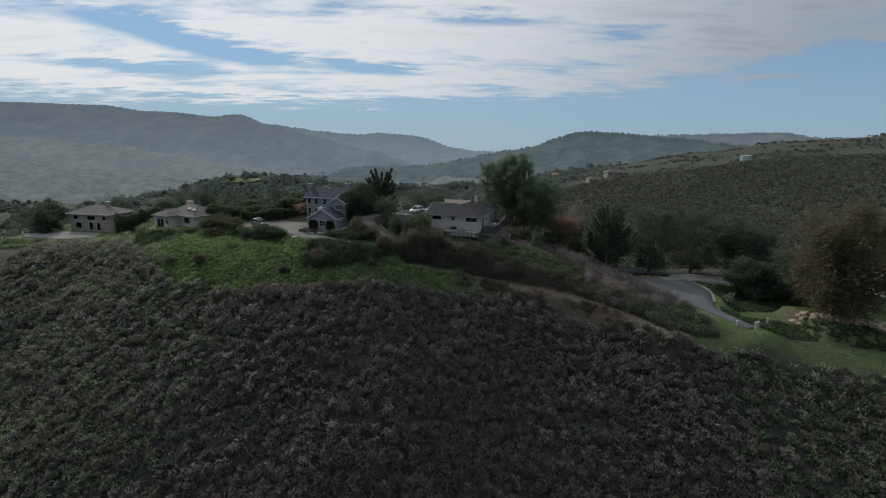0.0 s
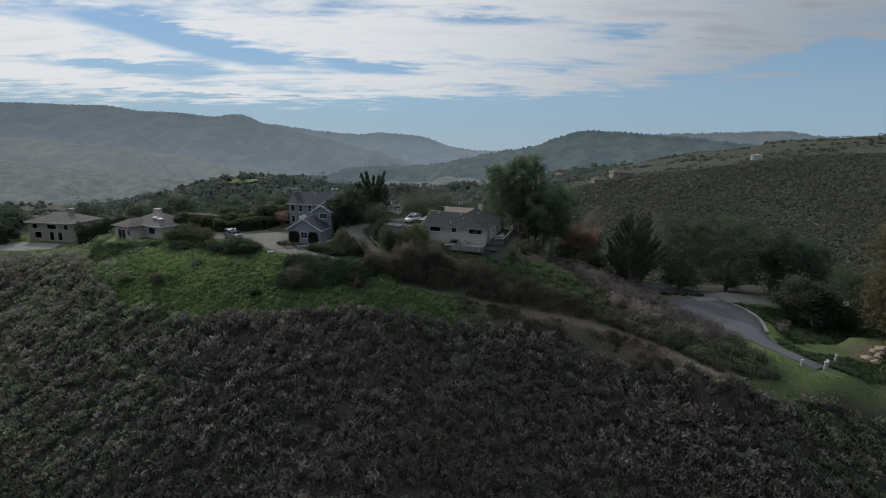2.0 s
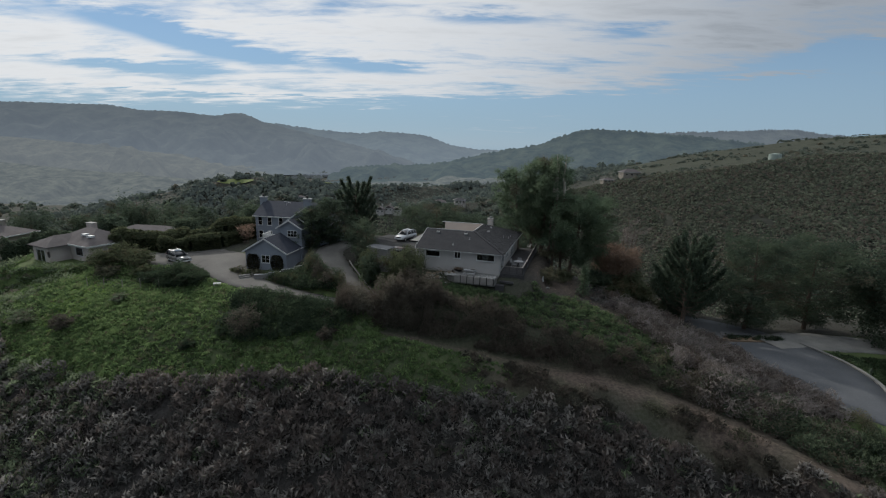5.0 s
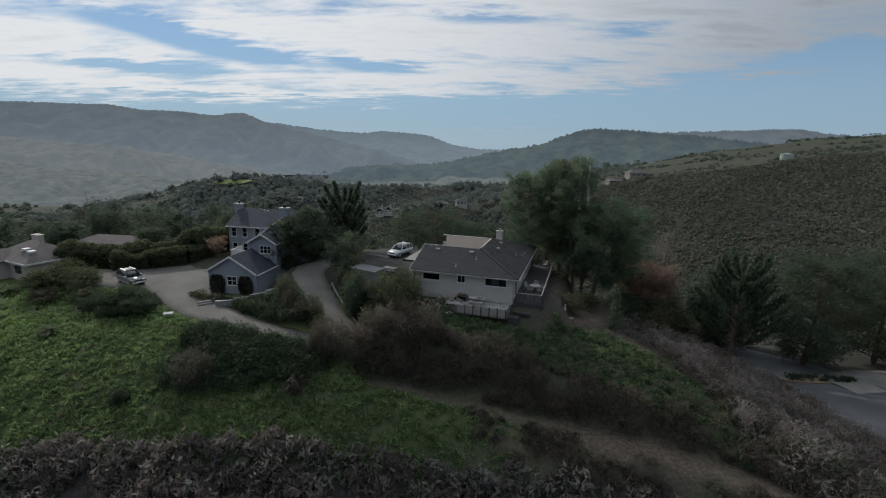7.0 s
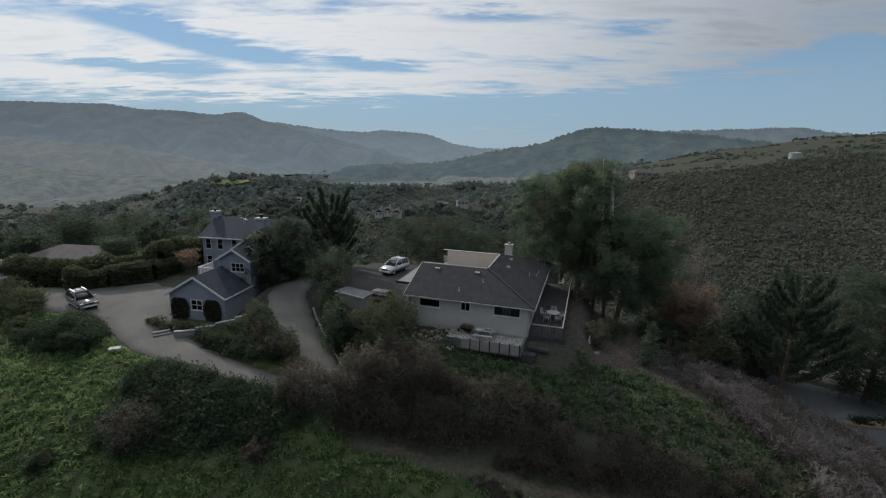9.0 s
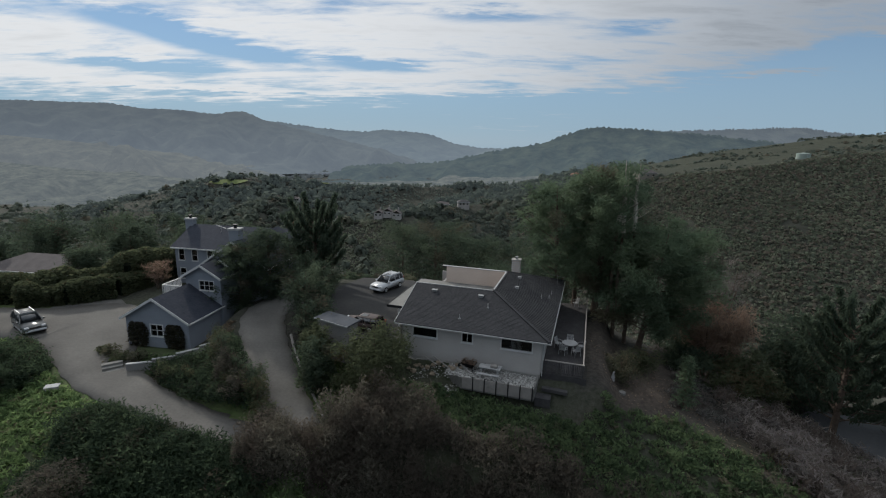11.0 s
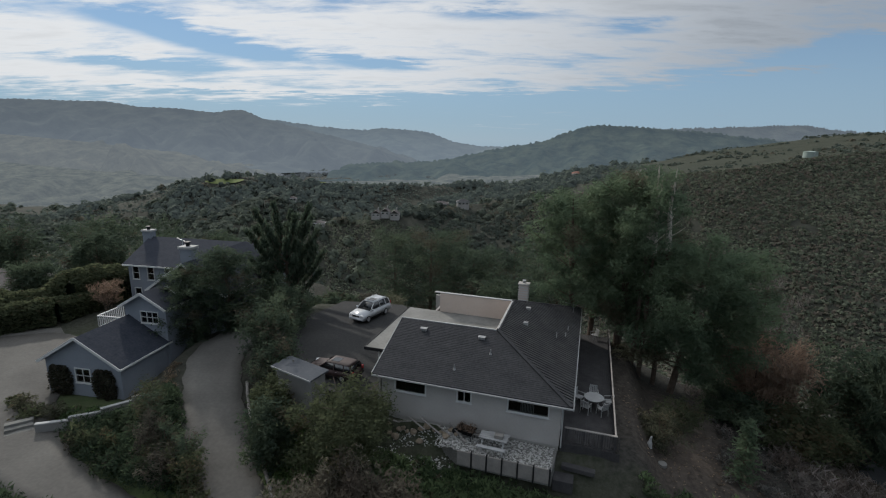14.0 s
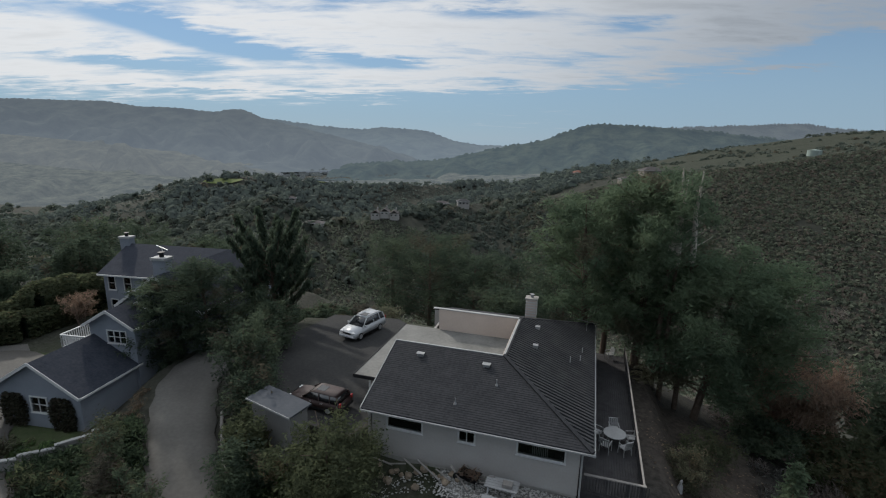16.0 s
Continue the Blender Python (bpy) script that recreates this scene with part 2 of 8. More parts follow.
M = {
    "white_wall": surface("white_painted_stucco", (0.315, 0.298, 0.282), (0.375, 0.357, 0.340), 0.9, 0.6, 9, 0.25, 60),
    "cream_wall": surface("cream_stucco", (0.46, 0.385, 0.335), (0.54, 0.46, 0.40), 0.9, 0.6, 9, 0.25, 60),
    "white_trim": surface("white_trim_paint", (0.42, 0.42, 0.415), (0.49, 0.49, 0.485), 0.6, 1.5, 14, 0.1, 40),
    "shingle": surface("charcoal_shingle", (0.022, 0.0225, 0.025), (0.043, 0.0435, 0.047), 0.9, 1.2, 7, 0.6, 24, wear=0.6),
    "ribbed_roof": surface("charcoal_tile", (0.035, 0.036, 0.039), (0.065, 0.064, 0.065), 0.75, 1.0, 8, 0.35, 30),
    "flat_roof": surface("pale_roof_membrane", (0.12, 0.120, 0.112), (0.22, 0.214, 0.200), 0.9, 0.5, 5, 0.3, 40, wear=0.3),
    "blue_wall": surface("slate_blue_siding", (0.175, 0.192, 0.222), (0.210, 0.227, 0.256), 0.85, 0.8, 9, 0.2, 40),
    "navy_shingle": surface("dark_blue_shingle", (0.022, 0.026, 0.036), (0.042, 0.046, 0.058), 0.9, 1.2, 7, 0.5, 24, wear=0.6),
    "beige_wall": surface("beige_stucco", (0.33, 0.292, 0.270), (0.39, 0.350, 0.324), 0.9, 0.6, 8, 0.2, 50),
    "tan_wall": surface("tan_stucco", (0.205, 0.185, 0.155), (0.250, 0.228, 0.192), 0.9, 0.6, 8, 0.2, 50),
    "tan_tile": surface("mauve_brown_roof_tile", (0.072, 0.064, 0.063), (0.112, 0.100, 0.098), 0.9, 0.9, 6, 0.6, 14),
    "red_tile": surface("red_roof_tile", (0.16, 0.082, 0.062), (0.235, 0.122, 0.094), 0.85, 0.9, 6, 0.5, 14),
    "asphalt": surface("worn_asphalt", (0.056, 0.060, 0.066), (0.096, 0.099, 0.104), 0.92, 0.22, 5, 0.4, 60, wear=0.35),
    # darker copy of the asphalt: tree shade put into its colour
    "court_shade_asphalt": surface("shade_darkened_asphalt", (0.022, 0.0225, 0.024), (0.048, 0.047, 0.045), 0.92, 0.22, 5, 0.4, 60, wear=0.4),
    "concrete": surface("weathered_concrete", (0.24, 0.23, 0.215), (0.35, 0.335, 0.31), 0.9, 0.35, 6, 0.35, 50),
    "kerb_stone": surface("weathered_kerb", (0.12, 0.118, 0.11), (0.19, 0.185, 0.172), 0.92, 0.5, 6, 0.35, 50),
    "driveway": surface("pale_worn_driveway", (0.078, 0.074, 0.069), (0.13, 0.124, 0.114), 0.95, 0.25, 5, 0.4, 60),
    "dark_wood": surface("dark_stained_deck_wood", (0.035, 0.034, 0.036), (0.065, 0.062, 0.062), 0.8, 2.0, 18, 0.4, 40),
    "grey_wood": surface("weathered_grey_wood", (0.16, 0.15, 0.14), (0.26, 0.24, 0.22), 0.85, 2.0, 16, 0.4, 40),
    "bark": surface("brown_bark", (0.06, 0.045, 0.035), (0.13, 0.10, 0.08), 0.95, 3.0, 18, 0.8, 20),
    "pale_bark": surface("bleached_dead_wood", (0.28, 0.25, 0.21), (0.42, 0.38, 0.33), 0.95, 3.0, 18, 0.6, 20),
    "metal": surface("galvanised_metal", (0.45, 0.46, 0.47), (0.58, 0.58, 0.58), 0.45, 2.0, 12, 0.1, 30, metal=0.7),
    "black": surface("black_plastic", (0.012, 0.012, 0.013), (0.022, 0.022, 0.023), 0.6, 2.0, 12, 0.1, 30),
    "weathered_trim": surface("weathered_white_trim", (0.26, 0.26, 0.255), (0.34, 0.34, 0.335), 0.7, 1.5, 14, 0.1, 40),
    "dull_metal": surface("dull_galvanised_metal", (0.20, 0.205, 0.21), (0.30, 0.30, 0.30), 0.6, 2.0, 12, 0.1, 30, metal=0.3),
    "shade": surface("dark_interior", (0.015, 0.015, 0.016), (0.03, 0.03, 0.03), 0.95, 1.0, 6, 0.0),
    "tyre": surface("tyre_rubber", (0.014, 0.014, 0.014), (0.024, 0.024, 0.024), 0.9, 4.0, 20, 0.3, 40),
    "silver_paint": surface("white_car_paint", (0.37, 0.38, 0.395), (0.43, 0.44, 0.45), 0.28, 0.8, 6, 0.0, spec=0.6),
    "green_paint": surface("dark_grey_car_paint", (0.05, 0.055, 0.055), (0.07, 0.075, 0.075), 0.3, 0.8, 6, 0.0, spec=0.6),
    "maroon_paint": surface("faded_maroon_car_paint", (0.022, 0.011, 0.010), (0.038, 0.019, 0.017), 0.7, 0.8, 6, 0.0, spec=0.5),
    "grey_stucco": surface("grey_stucco", (0.17, 0.166, 0.16), (0.22, 0.214, 0.206), 0.9, 0.6, 8, 0.2, 50),
    "sheet_roof": surface("weathered_sheet_roof", (0.052, 0.057, 0.066), (0.082, 0.087, 0.096), 0.95, 0.8, 6, 0.1, 30),
    "gravel": surface("grey_gravel", (0.07, 0.068, 0.062), (0.20, 0.195, 0.185), 0.95, 1.2, 20, 1.0, 26, wear=0.75),
    "stone": surface("sandstone", (0.17, 0.138, 0.104), (0.29, 0.235, 0.178), 0.95, 1.5, 9, 0.9, 12),
    "dirt": surface("bare_brown_earth", (0.13, 0.095, 0.065), (0.21, 0.16, 0.115), 0.97, 0.5, 7, 0.9, 14),
    "tank_paint": surface("pale_green_tank_paint", (0.24, 0.29, 0.26), (0.29, 0.34, 0.305), 0.6, 0.2, 2, 0.0),
    "patio_white": surface("white_garden_furniture", (0.24, 0.24, 0.24), (0.32, 0.32, 0.315), 0.5, 2, 10, 0.05, 30),
    "glass": glass_pane("window_glass"),
    "car_glass": surface("tinted_car_glass", (0.012, 0.014, 0.016), (0.02, 0.022, 0.024), 0.06, 1, 4, 0.0, spec=0.8),
    "lamp_glass": surface("headlamp_glass", (0.5, 0.5, 0.5), (0.62, 0.62, 0.62), 0.15, 3, 10, 0.0, spec=0.7),
    "red_glass": surface("tail_lamp_glass", (0.25, 0.02, 0.02), (0.32, 0.03, 0.03), 0.2, 3, 10, 0.0, spec=0.7),
    "dark_brush": foliage("dark_brown_brush", (0.054, 0.052, 0.043), (0.142, 0.132, 0.104), (0.096, 0.080, 0.067)),
    "weed": foliage("leafy_weeds", (0.048, 0.074, 0.040), (0.125, 0.170, 0.085), (0.14, 0.125, 0.09)),
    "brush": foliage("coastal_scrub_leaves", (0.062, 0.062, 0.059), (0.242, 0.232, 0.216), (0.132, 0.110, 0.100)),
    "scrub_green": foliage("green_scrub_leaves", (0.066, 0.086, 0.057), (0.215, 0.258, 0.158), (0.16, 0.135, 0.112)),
    # brighter copy of the grass: sunlight put into the colour
    "sunlit_grass": foliage("sunlit_grass_blades", (0.11, 0.18, 0.045), (0.22, 0.32, 0.085), (0.20, 0.18, 0.09)),
    "grass": foliage("grass_blades", (0.076, 0.122, 0.052), (0.190, 0.262, 0.108), (0.16, 0.145, 0.095)),
    "pine": foliage("pine_needles", (0.088, 0.124, 0.080), (0.150, 0.192, 0.116), (0.13, 0.11, 0.08)),
    "cypress": foliage("dark_conifer_needles", (0.052, 0.072, 0.052), (0.098, 0.124, 0.078), (0.085, 0.070, 0.052)),
    "broadleaf": foliage("broadleaf_leaves", (0.062, 0.074, 0.044), (0.102, 0.116, 0.064), (0.11, 0.09, 0.055)),
    "olive_leaf": foliage("olive_leaves", (0.060, 0.064, 0.043), (0.150, 0.152, 0.104), (0.14, 0.12, 0.08)),
    "golden": foliage("golden_brown_leaves", (0.080, 0.076, 0.050), (0.150, 0.136, 0.084), (0.14, 0.112, 0.075)),
    "rust_twigs": foliage("rust_brown_twigs", (0.145, 0.102, 0.078), (0.30, 0.212, 0.158), (0.19, 0.155, 0.125)),
    "grey_twigs": foliage("grey_brown_dry_scrub", (0.098, 0.088, 0.082), (0.270, 0.240, 0.222), (0.13, 0.105, 0.088)),
    "leaf_litter": foliage("dry_fallen_leaves", (0.11, 0.082, 0.058), (0.27, 0.21, 0.15), (0.19, 0.14, 0.10)),
    "pebble": surface("pale_pebbles", (0.28, 0.275, 0.26), (0.50, 0.49, 0.47), 0.9, 3, 20, 0.3, 30),
    "tarp_green": surface("faded_green_crate", (0.05, 0.065, 0.045), (0.08, 0.10, 0.07), 0.8, 3, 14, 0.2, 30),
    "ivy": foliage("dark_ivy", (0.036, 0.036, 0.026), (0.084, 0.082, 0.060), (0.08, 0.062, 0.05)),
    "ground_cover": foliage("dark_juniper", (0.030, 0.046, 0.030), (0.074, 0.102, 0.058), (0.06, 0.055, 0.04)),
    # paled towards blue: some of the valley's haze sits in this colour
    "far_wood": foliage("far_oak_leaves", (0.082, 0.098, 0.084), (0.145, 0.166, 0.130), (0.13, 0.115, 0.085), through_light=0.5),
    "hazy_wood": hazy_foliage("hazy_oak_leaves", (0.035, 0.042, 0.038), (0.075, 0.084, 0.068), (0.32, 0.36, 0.385), 0.24),
    "knoll_wood": hazy_foliage("hazy_knoll_leaves", (0.060, 0.074, 0.062), (0.115, 0.134, 0.100), (0.30, 0.36, 0.385), 0.062),
    "far_scrub": foliage("far_scrub_leaves", (0.082, 0.098, 0.074), (0.172, 0.188, 0.138), (0.145, 0.120, 0.102), through_light=0.5),
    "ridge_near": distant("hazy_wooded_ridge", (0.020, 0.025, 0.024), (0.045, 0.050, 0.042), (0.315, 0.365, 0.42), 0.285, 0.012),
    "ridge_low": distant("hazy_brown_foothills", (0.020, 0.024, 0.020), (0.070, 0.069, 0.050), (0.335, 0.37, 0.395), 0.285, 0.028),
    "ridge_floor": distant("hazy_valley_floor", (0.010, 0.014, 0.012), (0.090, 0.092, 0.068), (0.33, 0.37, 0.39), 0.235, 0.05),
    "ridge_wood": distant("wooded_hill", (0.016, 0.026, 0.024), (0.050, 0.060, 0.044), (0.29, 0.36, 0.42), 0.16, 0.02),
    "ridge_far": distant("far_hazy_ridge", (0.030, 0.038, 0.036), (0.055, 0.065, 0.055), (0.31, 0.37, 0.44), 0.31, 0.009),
    "meadow": surface("sunlit_meadow_grass", (0.10, 0.122, 0.048), (0.15, 0.172, 0.066), 0.95, 0.05, 0.6, 0.3, 1.0),
}


def ground_material():
    """Soil, grass and dry litter, laid out by the sheet's own 'cover' attribute (r: grass, g: bare earth, b: far scrub)."""
    m, n, l, bsdf = mat_base("hillside_soil_and_grass")
    tc = n.new("ShaderNodeTexCoord")
    at = n.new("ShaderNodeAttribute")
    at.attribute_name = "cover"
    sep = n.new("ShaderNodeSeparateColor")
    l.new(at.outputs["Color"], sep.inputs[0])

    def tex(scale, detail=6):
        t = n.new("ShaderNodeTexNoise")
        t.inputs["Scale"].default_value = scale
        t.inputs["Detail"].default_value = detail
        t.inputs["Roughness"].default_value = 0.65
        l.new(tc.outputs["Object"], t.inputs["Vector"])
        return t.outputs[0]

    def rng(v, lo, hi):
        r = n.new("ShaderNodeMapRange")
        r.inputs["From Min"].default_value, r.inputs["From Max"].default_value = lo, hi
        l.new(v, r.inputs["Value"])
        return r.outputs[0]

    def mixc(f, a, b):
        x = n.new("ShaderNodeMix")
        x.data_type = "RGBA"
        if isinstance(f, float):
            x.inputs[0].default_value = f
        else:
            l.new(f, x.inputs[0])
        for i, v in ((6, a), (7, b)):
            if isinstance(v, tuple):
                x.inputs[i].default_value = (*v, 1)
            else:
                l.new(v, x.inputs[i])
        return x.outputs[2]

    mid = rng(tex(0.35), 0.36, 0.64)
    fine = rng(tex(3.0, 8), 0.35, 0.65)
    far = rng(tex(0.09, 10), 0.38, 0.62)
    litter = mixc(fine, (0.022, 0.021, 0.020), (0.052, 0.048, 0.044))
    grass = mixc(mid, (0.045, 0.072, 0.024), (0.095, 0.135, 0.045))
    grass = mixc(fine, grass, (0.075, 0.095, 0.04))
    earth = mixc(fine, (0.046, 0.036, 0.030), (0.108, 0.085, 0.069))
    scrub = mixc(far, (0.024, 0.026, 0.021), (0.046, 0.047, 0.037))
    col = mixc(sep.outputs[0], litter, grass)
    col = mixc(sep.outputs[1], col, earth)
    col = mixc(sep.outputs[2], col, scrub)
    l.new(col, bsdf.inputs["Base Color"])
    bsdf.inputs["Roughness"].default_value = 0.97
    bsdf.inputs["Specular IOR Level"].default_value = 0.1
    bp = n.new("ShaderNodeBump")
    bp.inputs["Strength"].default_value = 0.8
    bp.inputs["Distance"].default_value = 0.12
    l.new(tex(4.0, 8), bp.inputs["Height"])
    l.new(bp.outputs[0], bsdf.inputs["Normal"])
    return m


M["ground"] = ground_material()

# ---------------------------------------------------------------- mesh helpers
rng = np.random.default_rng(7)


def thing(name, m, label, category, group="", kind=""):
    """An Empty at a thing's base, which its parts hang from."""
    e = new(name)
    e.empty_display_size = 0.3
    e.matrix_basis = m
    return tagged(e, label, category, group, kind)


def part(name, bm, material, parent=None, label="", smooth=False):
    me = bpy.data.meshes.new(name)
    bm.normal_update()
    bm.to_mesh(me)
    bm.free()
    me.materials.append(M[material])
    if smooth:
        me.polygons.foreach_set("use_smooth", [True] * len(me.polygons))
    ob = new(name, me)
    if parent:
        ob.parent = parent
    if label:
        tagged(ob, label)
    return ob


def box(bm, x0, x1, y0, y1, z0, z1):
    v = [bm.verts.new(p) for p in ((x0, y0, z0), (x1, y0, z0), (x1, y1, z0), (x0, y1, z0), (x0, y0, z1), (x1, y0, z1), (x1, y1, z1), (x0, y1, z1))]
    for f in ((0, 3, 2, 1), (4, 5, 6, 7), (0, 1, 5, 4), (1, 2, 6, 5), (2, 3, 7, 6), (3, 0, 4, 7)):
        bm.faces.new([v[i] for i in f])
    return v


def boxes(*some):
    bm = bmesh.new()
    for b in some:
        box(bm, *b)
    return bm


def soft_box(x0, x1, y0, y1, z0, z1, r=0.02, seg=1):
    bm = boxes((x0, x1, y0, y1, z0, z1))
    bmesh.ops.bevel(bm, geom=bm.edges[:], offset=r, segments=seg, affect="EDGES")
    return bm


def slab(bm, pts, down):
    """A slab under a flat polygon, 'down' metres thick."""
    top = [bm.verts.new(p) for p in pts]
    low = [bm.verts.new((p[0], p[1], p[2] - down)) for p in pts]
    bm.faces.new(top)
    bm.faces.new(low[::-1])
    for i in range(len(pts)):
        j = (i + 1) % len(pts)
        bm.faces.new((top[j], top[i], low[i], low[j]))
    return bm


def beam(bm, a, b, w, h=None):
    """A square bar from a to b."""
    a, b = Vector(a), Vector(b)
    d = (b - a).normalized()
    side = d.cross(Vector((0, 0, 1)))
    side = side.normalized() if side.length > 1e-3 else Vector((1, 0, 0))
    up = side.cross(d)
    s, u = side * w / 2, up * (h or w) / 2
    v = [bm.verts.new(p + q) for p in (a, b) for q in (-s - u, s - u, s + u, -s + u)]
    for f in ((0, 1, 2, 3), (7, 6, 5, 4), (0, 4, 5, 1), (1, 5, 6, 2), (2, 6, 7, 3), (3, 7, 4, 0)):
        bm.faces.new([v[i] for i in f])
    return bm


def tube(bm, points, radii, sides=7):
    """A tapered round limb along points."""
    rings = []
    for i, (p, r) in enumerate(zip(points, radii)):
        p = Vector(p)
        d = (Vector(points[min(i + 1, len(points) - 1)]) - Vector(points[max(i - 1, 0)])).normalized()
        x = d.cross(Vector((0.3, 1, 0.1))).normalized()
        y = d.cross(x)
        rings.append([bm.verts.new(p + x * r * math.cos(2 * math.pi * k / sides) + y * r * math.sin(2 * math.pi * k / sides)) for k in range(sides)])
    for a, b in zip(rings, rings[1:]):
        for k in range(sides):
            bm.faces.new((a[k], a[(k + 1) % sides], b[(k + 1) % sides], b[k]))
    bm.faces.new(rings[0][::-1])
    bm.faces.new(rings[-1])
    return bm


def quick_mesh(name, co, quads, material, parent=None, tint=None, smooth=False):
    """An object from arrays of corners (n, 3) and faces (m, 3 or 4)."""
    me = bpy.data.meshes.new(name)
    k = quads.shape[1]
    me.vertices.add(len(co))
    me.vertices.foreach_set("co", np.ascontiguousarray(co, np.float32).ravel())
    me.loops.add(quads.size)
    me.loops.foreach_set("vertex_index", quads.astype(np.int32).ravel())
    me.polygons.add(len(quads))
    me.polygons.foreach_set("loop_start", np.arange(0, quads.size, k, dtype=np.int32))
    me.polygons.foreach_set("loop_total", np.full(len(quads), k, np.int32))
    if smooth:
        me.polygons.foreach_set("use_smooth", np.ones(len(quads), bool))
    me.update(calc_edges=True)
    if tint is not None:
        at = me.attributes.new("tint" if tint.shape[1] == 2 else "cover", "FLOAT_COLOR", "POINT")
        full = np.ones((len(co), 4), np.float32)
        full[:, : tint.shape[1]] = tint
        if tint.shape[1] == 2:
            full[:, 2] = 0
        at.data.foreach_set("color", full.ravel())
    me.materials.append(M[material])
    ob = new(name, me)
    if parent:
        ob.parent = parent
    return ob


def unit(v):
    return v / np.maximum(np.linalg.norm(v, axis=-1, keepdims=True), 1e-9)


def leaves(name, centre, along, across, tint, material, parent=None):
    """Many small pointed leaves: a centre, a half length and a half width for each."""
    n = len(centre)
    co = np.stack([centre - along - across, centre - along * 0.6 + across, centre + along], 1).reshape(-1, 3)
    return quick_mesh(name, co, np.arange(3 * n).reshape(n, 3), material, parent, np.repeat(tint, 3, 0))


def fbm(x, y, scale, seed=0, octaves=4):
    """Cheap smooth noise on arrays, about -1 to 1."""
    total, amp, norm = np.zeros_like(np.asarray(x, float)), 1.0, 0.0
    for o in range(octaves):
        f = 2.0**o / scale
        a, b, c, d = (np.sin(seed * 12.9898 + o * 78.233 + k * 37.7) * 43758.5 % 6.283 for k in range(4))
        s = np.sin(x * f * 1.3 + a + 1.7 * np.sin(y * f * 0.9 + b)) * np.cos(y * f * 1.1 + c + 1.5 * np.sin(x * f * 0.7 + d))
        total, norm = total + amp * s, norm + amp
        amp *= 0.5
    return total / norm


# ---------------------------------------------------------------- the lie of the land
def line(xs, knots):
    kx, kv = np.array(knots, float).T
    # a gently rounded interpolation between the knots
    return sum(np.interp(xs + o, kx, kv) for o in (-5, -2.5, 0, 2.5, 5)) / 5


CREST = [(-420, -75), (-300, -72), (-170, -24), (-110, -7), (-75, -3.2), (-52, 0.0), (-40, 0.6), (-25, 0.9), (-10, 2.4), (4, 2.9), (12, 2.3), (20, 0.6), (30, -3.8), (45, -6.0), (70, -5.6), (110, -9), (170, -26), (260, -60), (420, -75)]
FRONT = [(-300, 90), (-110, 104), (-75, 101), (-52, 93), (-40, 91), (-25, 88.5), (-8, 88), (4, 92), (12, 92), (20, 89), (30, 79), (45, 69), (70, 60), (150, 50)]
BACK = [(-300, 150), (-110, 150), (-60, 142), (-25, 138), (-5, 121), (10, 119), (30, 109), (60, 112), (150, 112)]


def ridge(x, y, pts, k_front, k_back):
    """Height of a ridge along a crest of points, falling off to its near and its far side."""
    best = np.full(np.shape(x), -1e4)
    for (ax, ay, az), (bx, by, bz) in zip(pts, pts[1:]):
        dx, dy = bx - ax, by - ay
        t = np.clip(((x - ax) * dx + (y - ay) * dy) / (dx * dx + dy * dy + 1e-9), 0, 1)
        cx, cy, cz = ax + t * dx, ay + t * dy, az + t * (bz - az)
        d = np.hypot(x - cx, y - cy)
        k = np.where(y < cy, k_front, k_back)
        best = np.maximum(best, cz - k * d)
    return best


def smax(a, b, w):
    return 0.5 * (a + b + np.sqrt((a - b) ** 2 + w * w)) - w * 0.12


SPUR = [(-150, 392, -54), (-105, 415, -42), (-54, 437, -37), (-30, 470, -38), (0, 520, -39)]
SCARP = [(-30, 470, -38), (0, 520, -39), (60, 570, -36), (130, 600, -29), (250, 700, -12)]
KNOLL = [(-480, 540, -76), (-340, 590, -47), (-285, 618, -28), (-240, 622, -24), (-185, 622, -31), (-60, 700, -40), (60, 780, -40)]
SHOULDER = [(-80, -72), (0, -62), (60, -38), (125, -16), (180, 0.5), (240, 8), (300, 17), (460, 27), (900, 42)]
TOP = [(-200, -76), (-60, -62), (60, -34), (110, -20), (224, -1), (318, 18), (429, 36), (700, 58)]


def ridge_y(x):
    return np.interp(x, [60, 125, 180, 240, 300, 460], [500, 478, 442, 434, 436, 436])


def right_hill(x, y):
    """The scrubby hillside across the lane: a steep face, a shoulder and a gentle top."""
    y0, z0, z1 = ridge_y(x), line(x, SHOULDER), line(x, TOP)
    t = np.clip((y - y0) / (650 - y0), 0, 1)
    return z0 + (z1 - z0) * t - 0.37 * np.maximum(y0 - y, 0) - 0.25 * np.maximum(y - 650, 0)


DIAG = [(-185, 615, -31), (-188, 540, -41), (-192, 470, -55), (-196, 415, -68)]


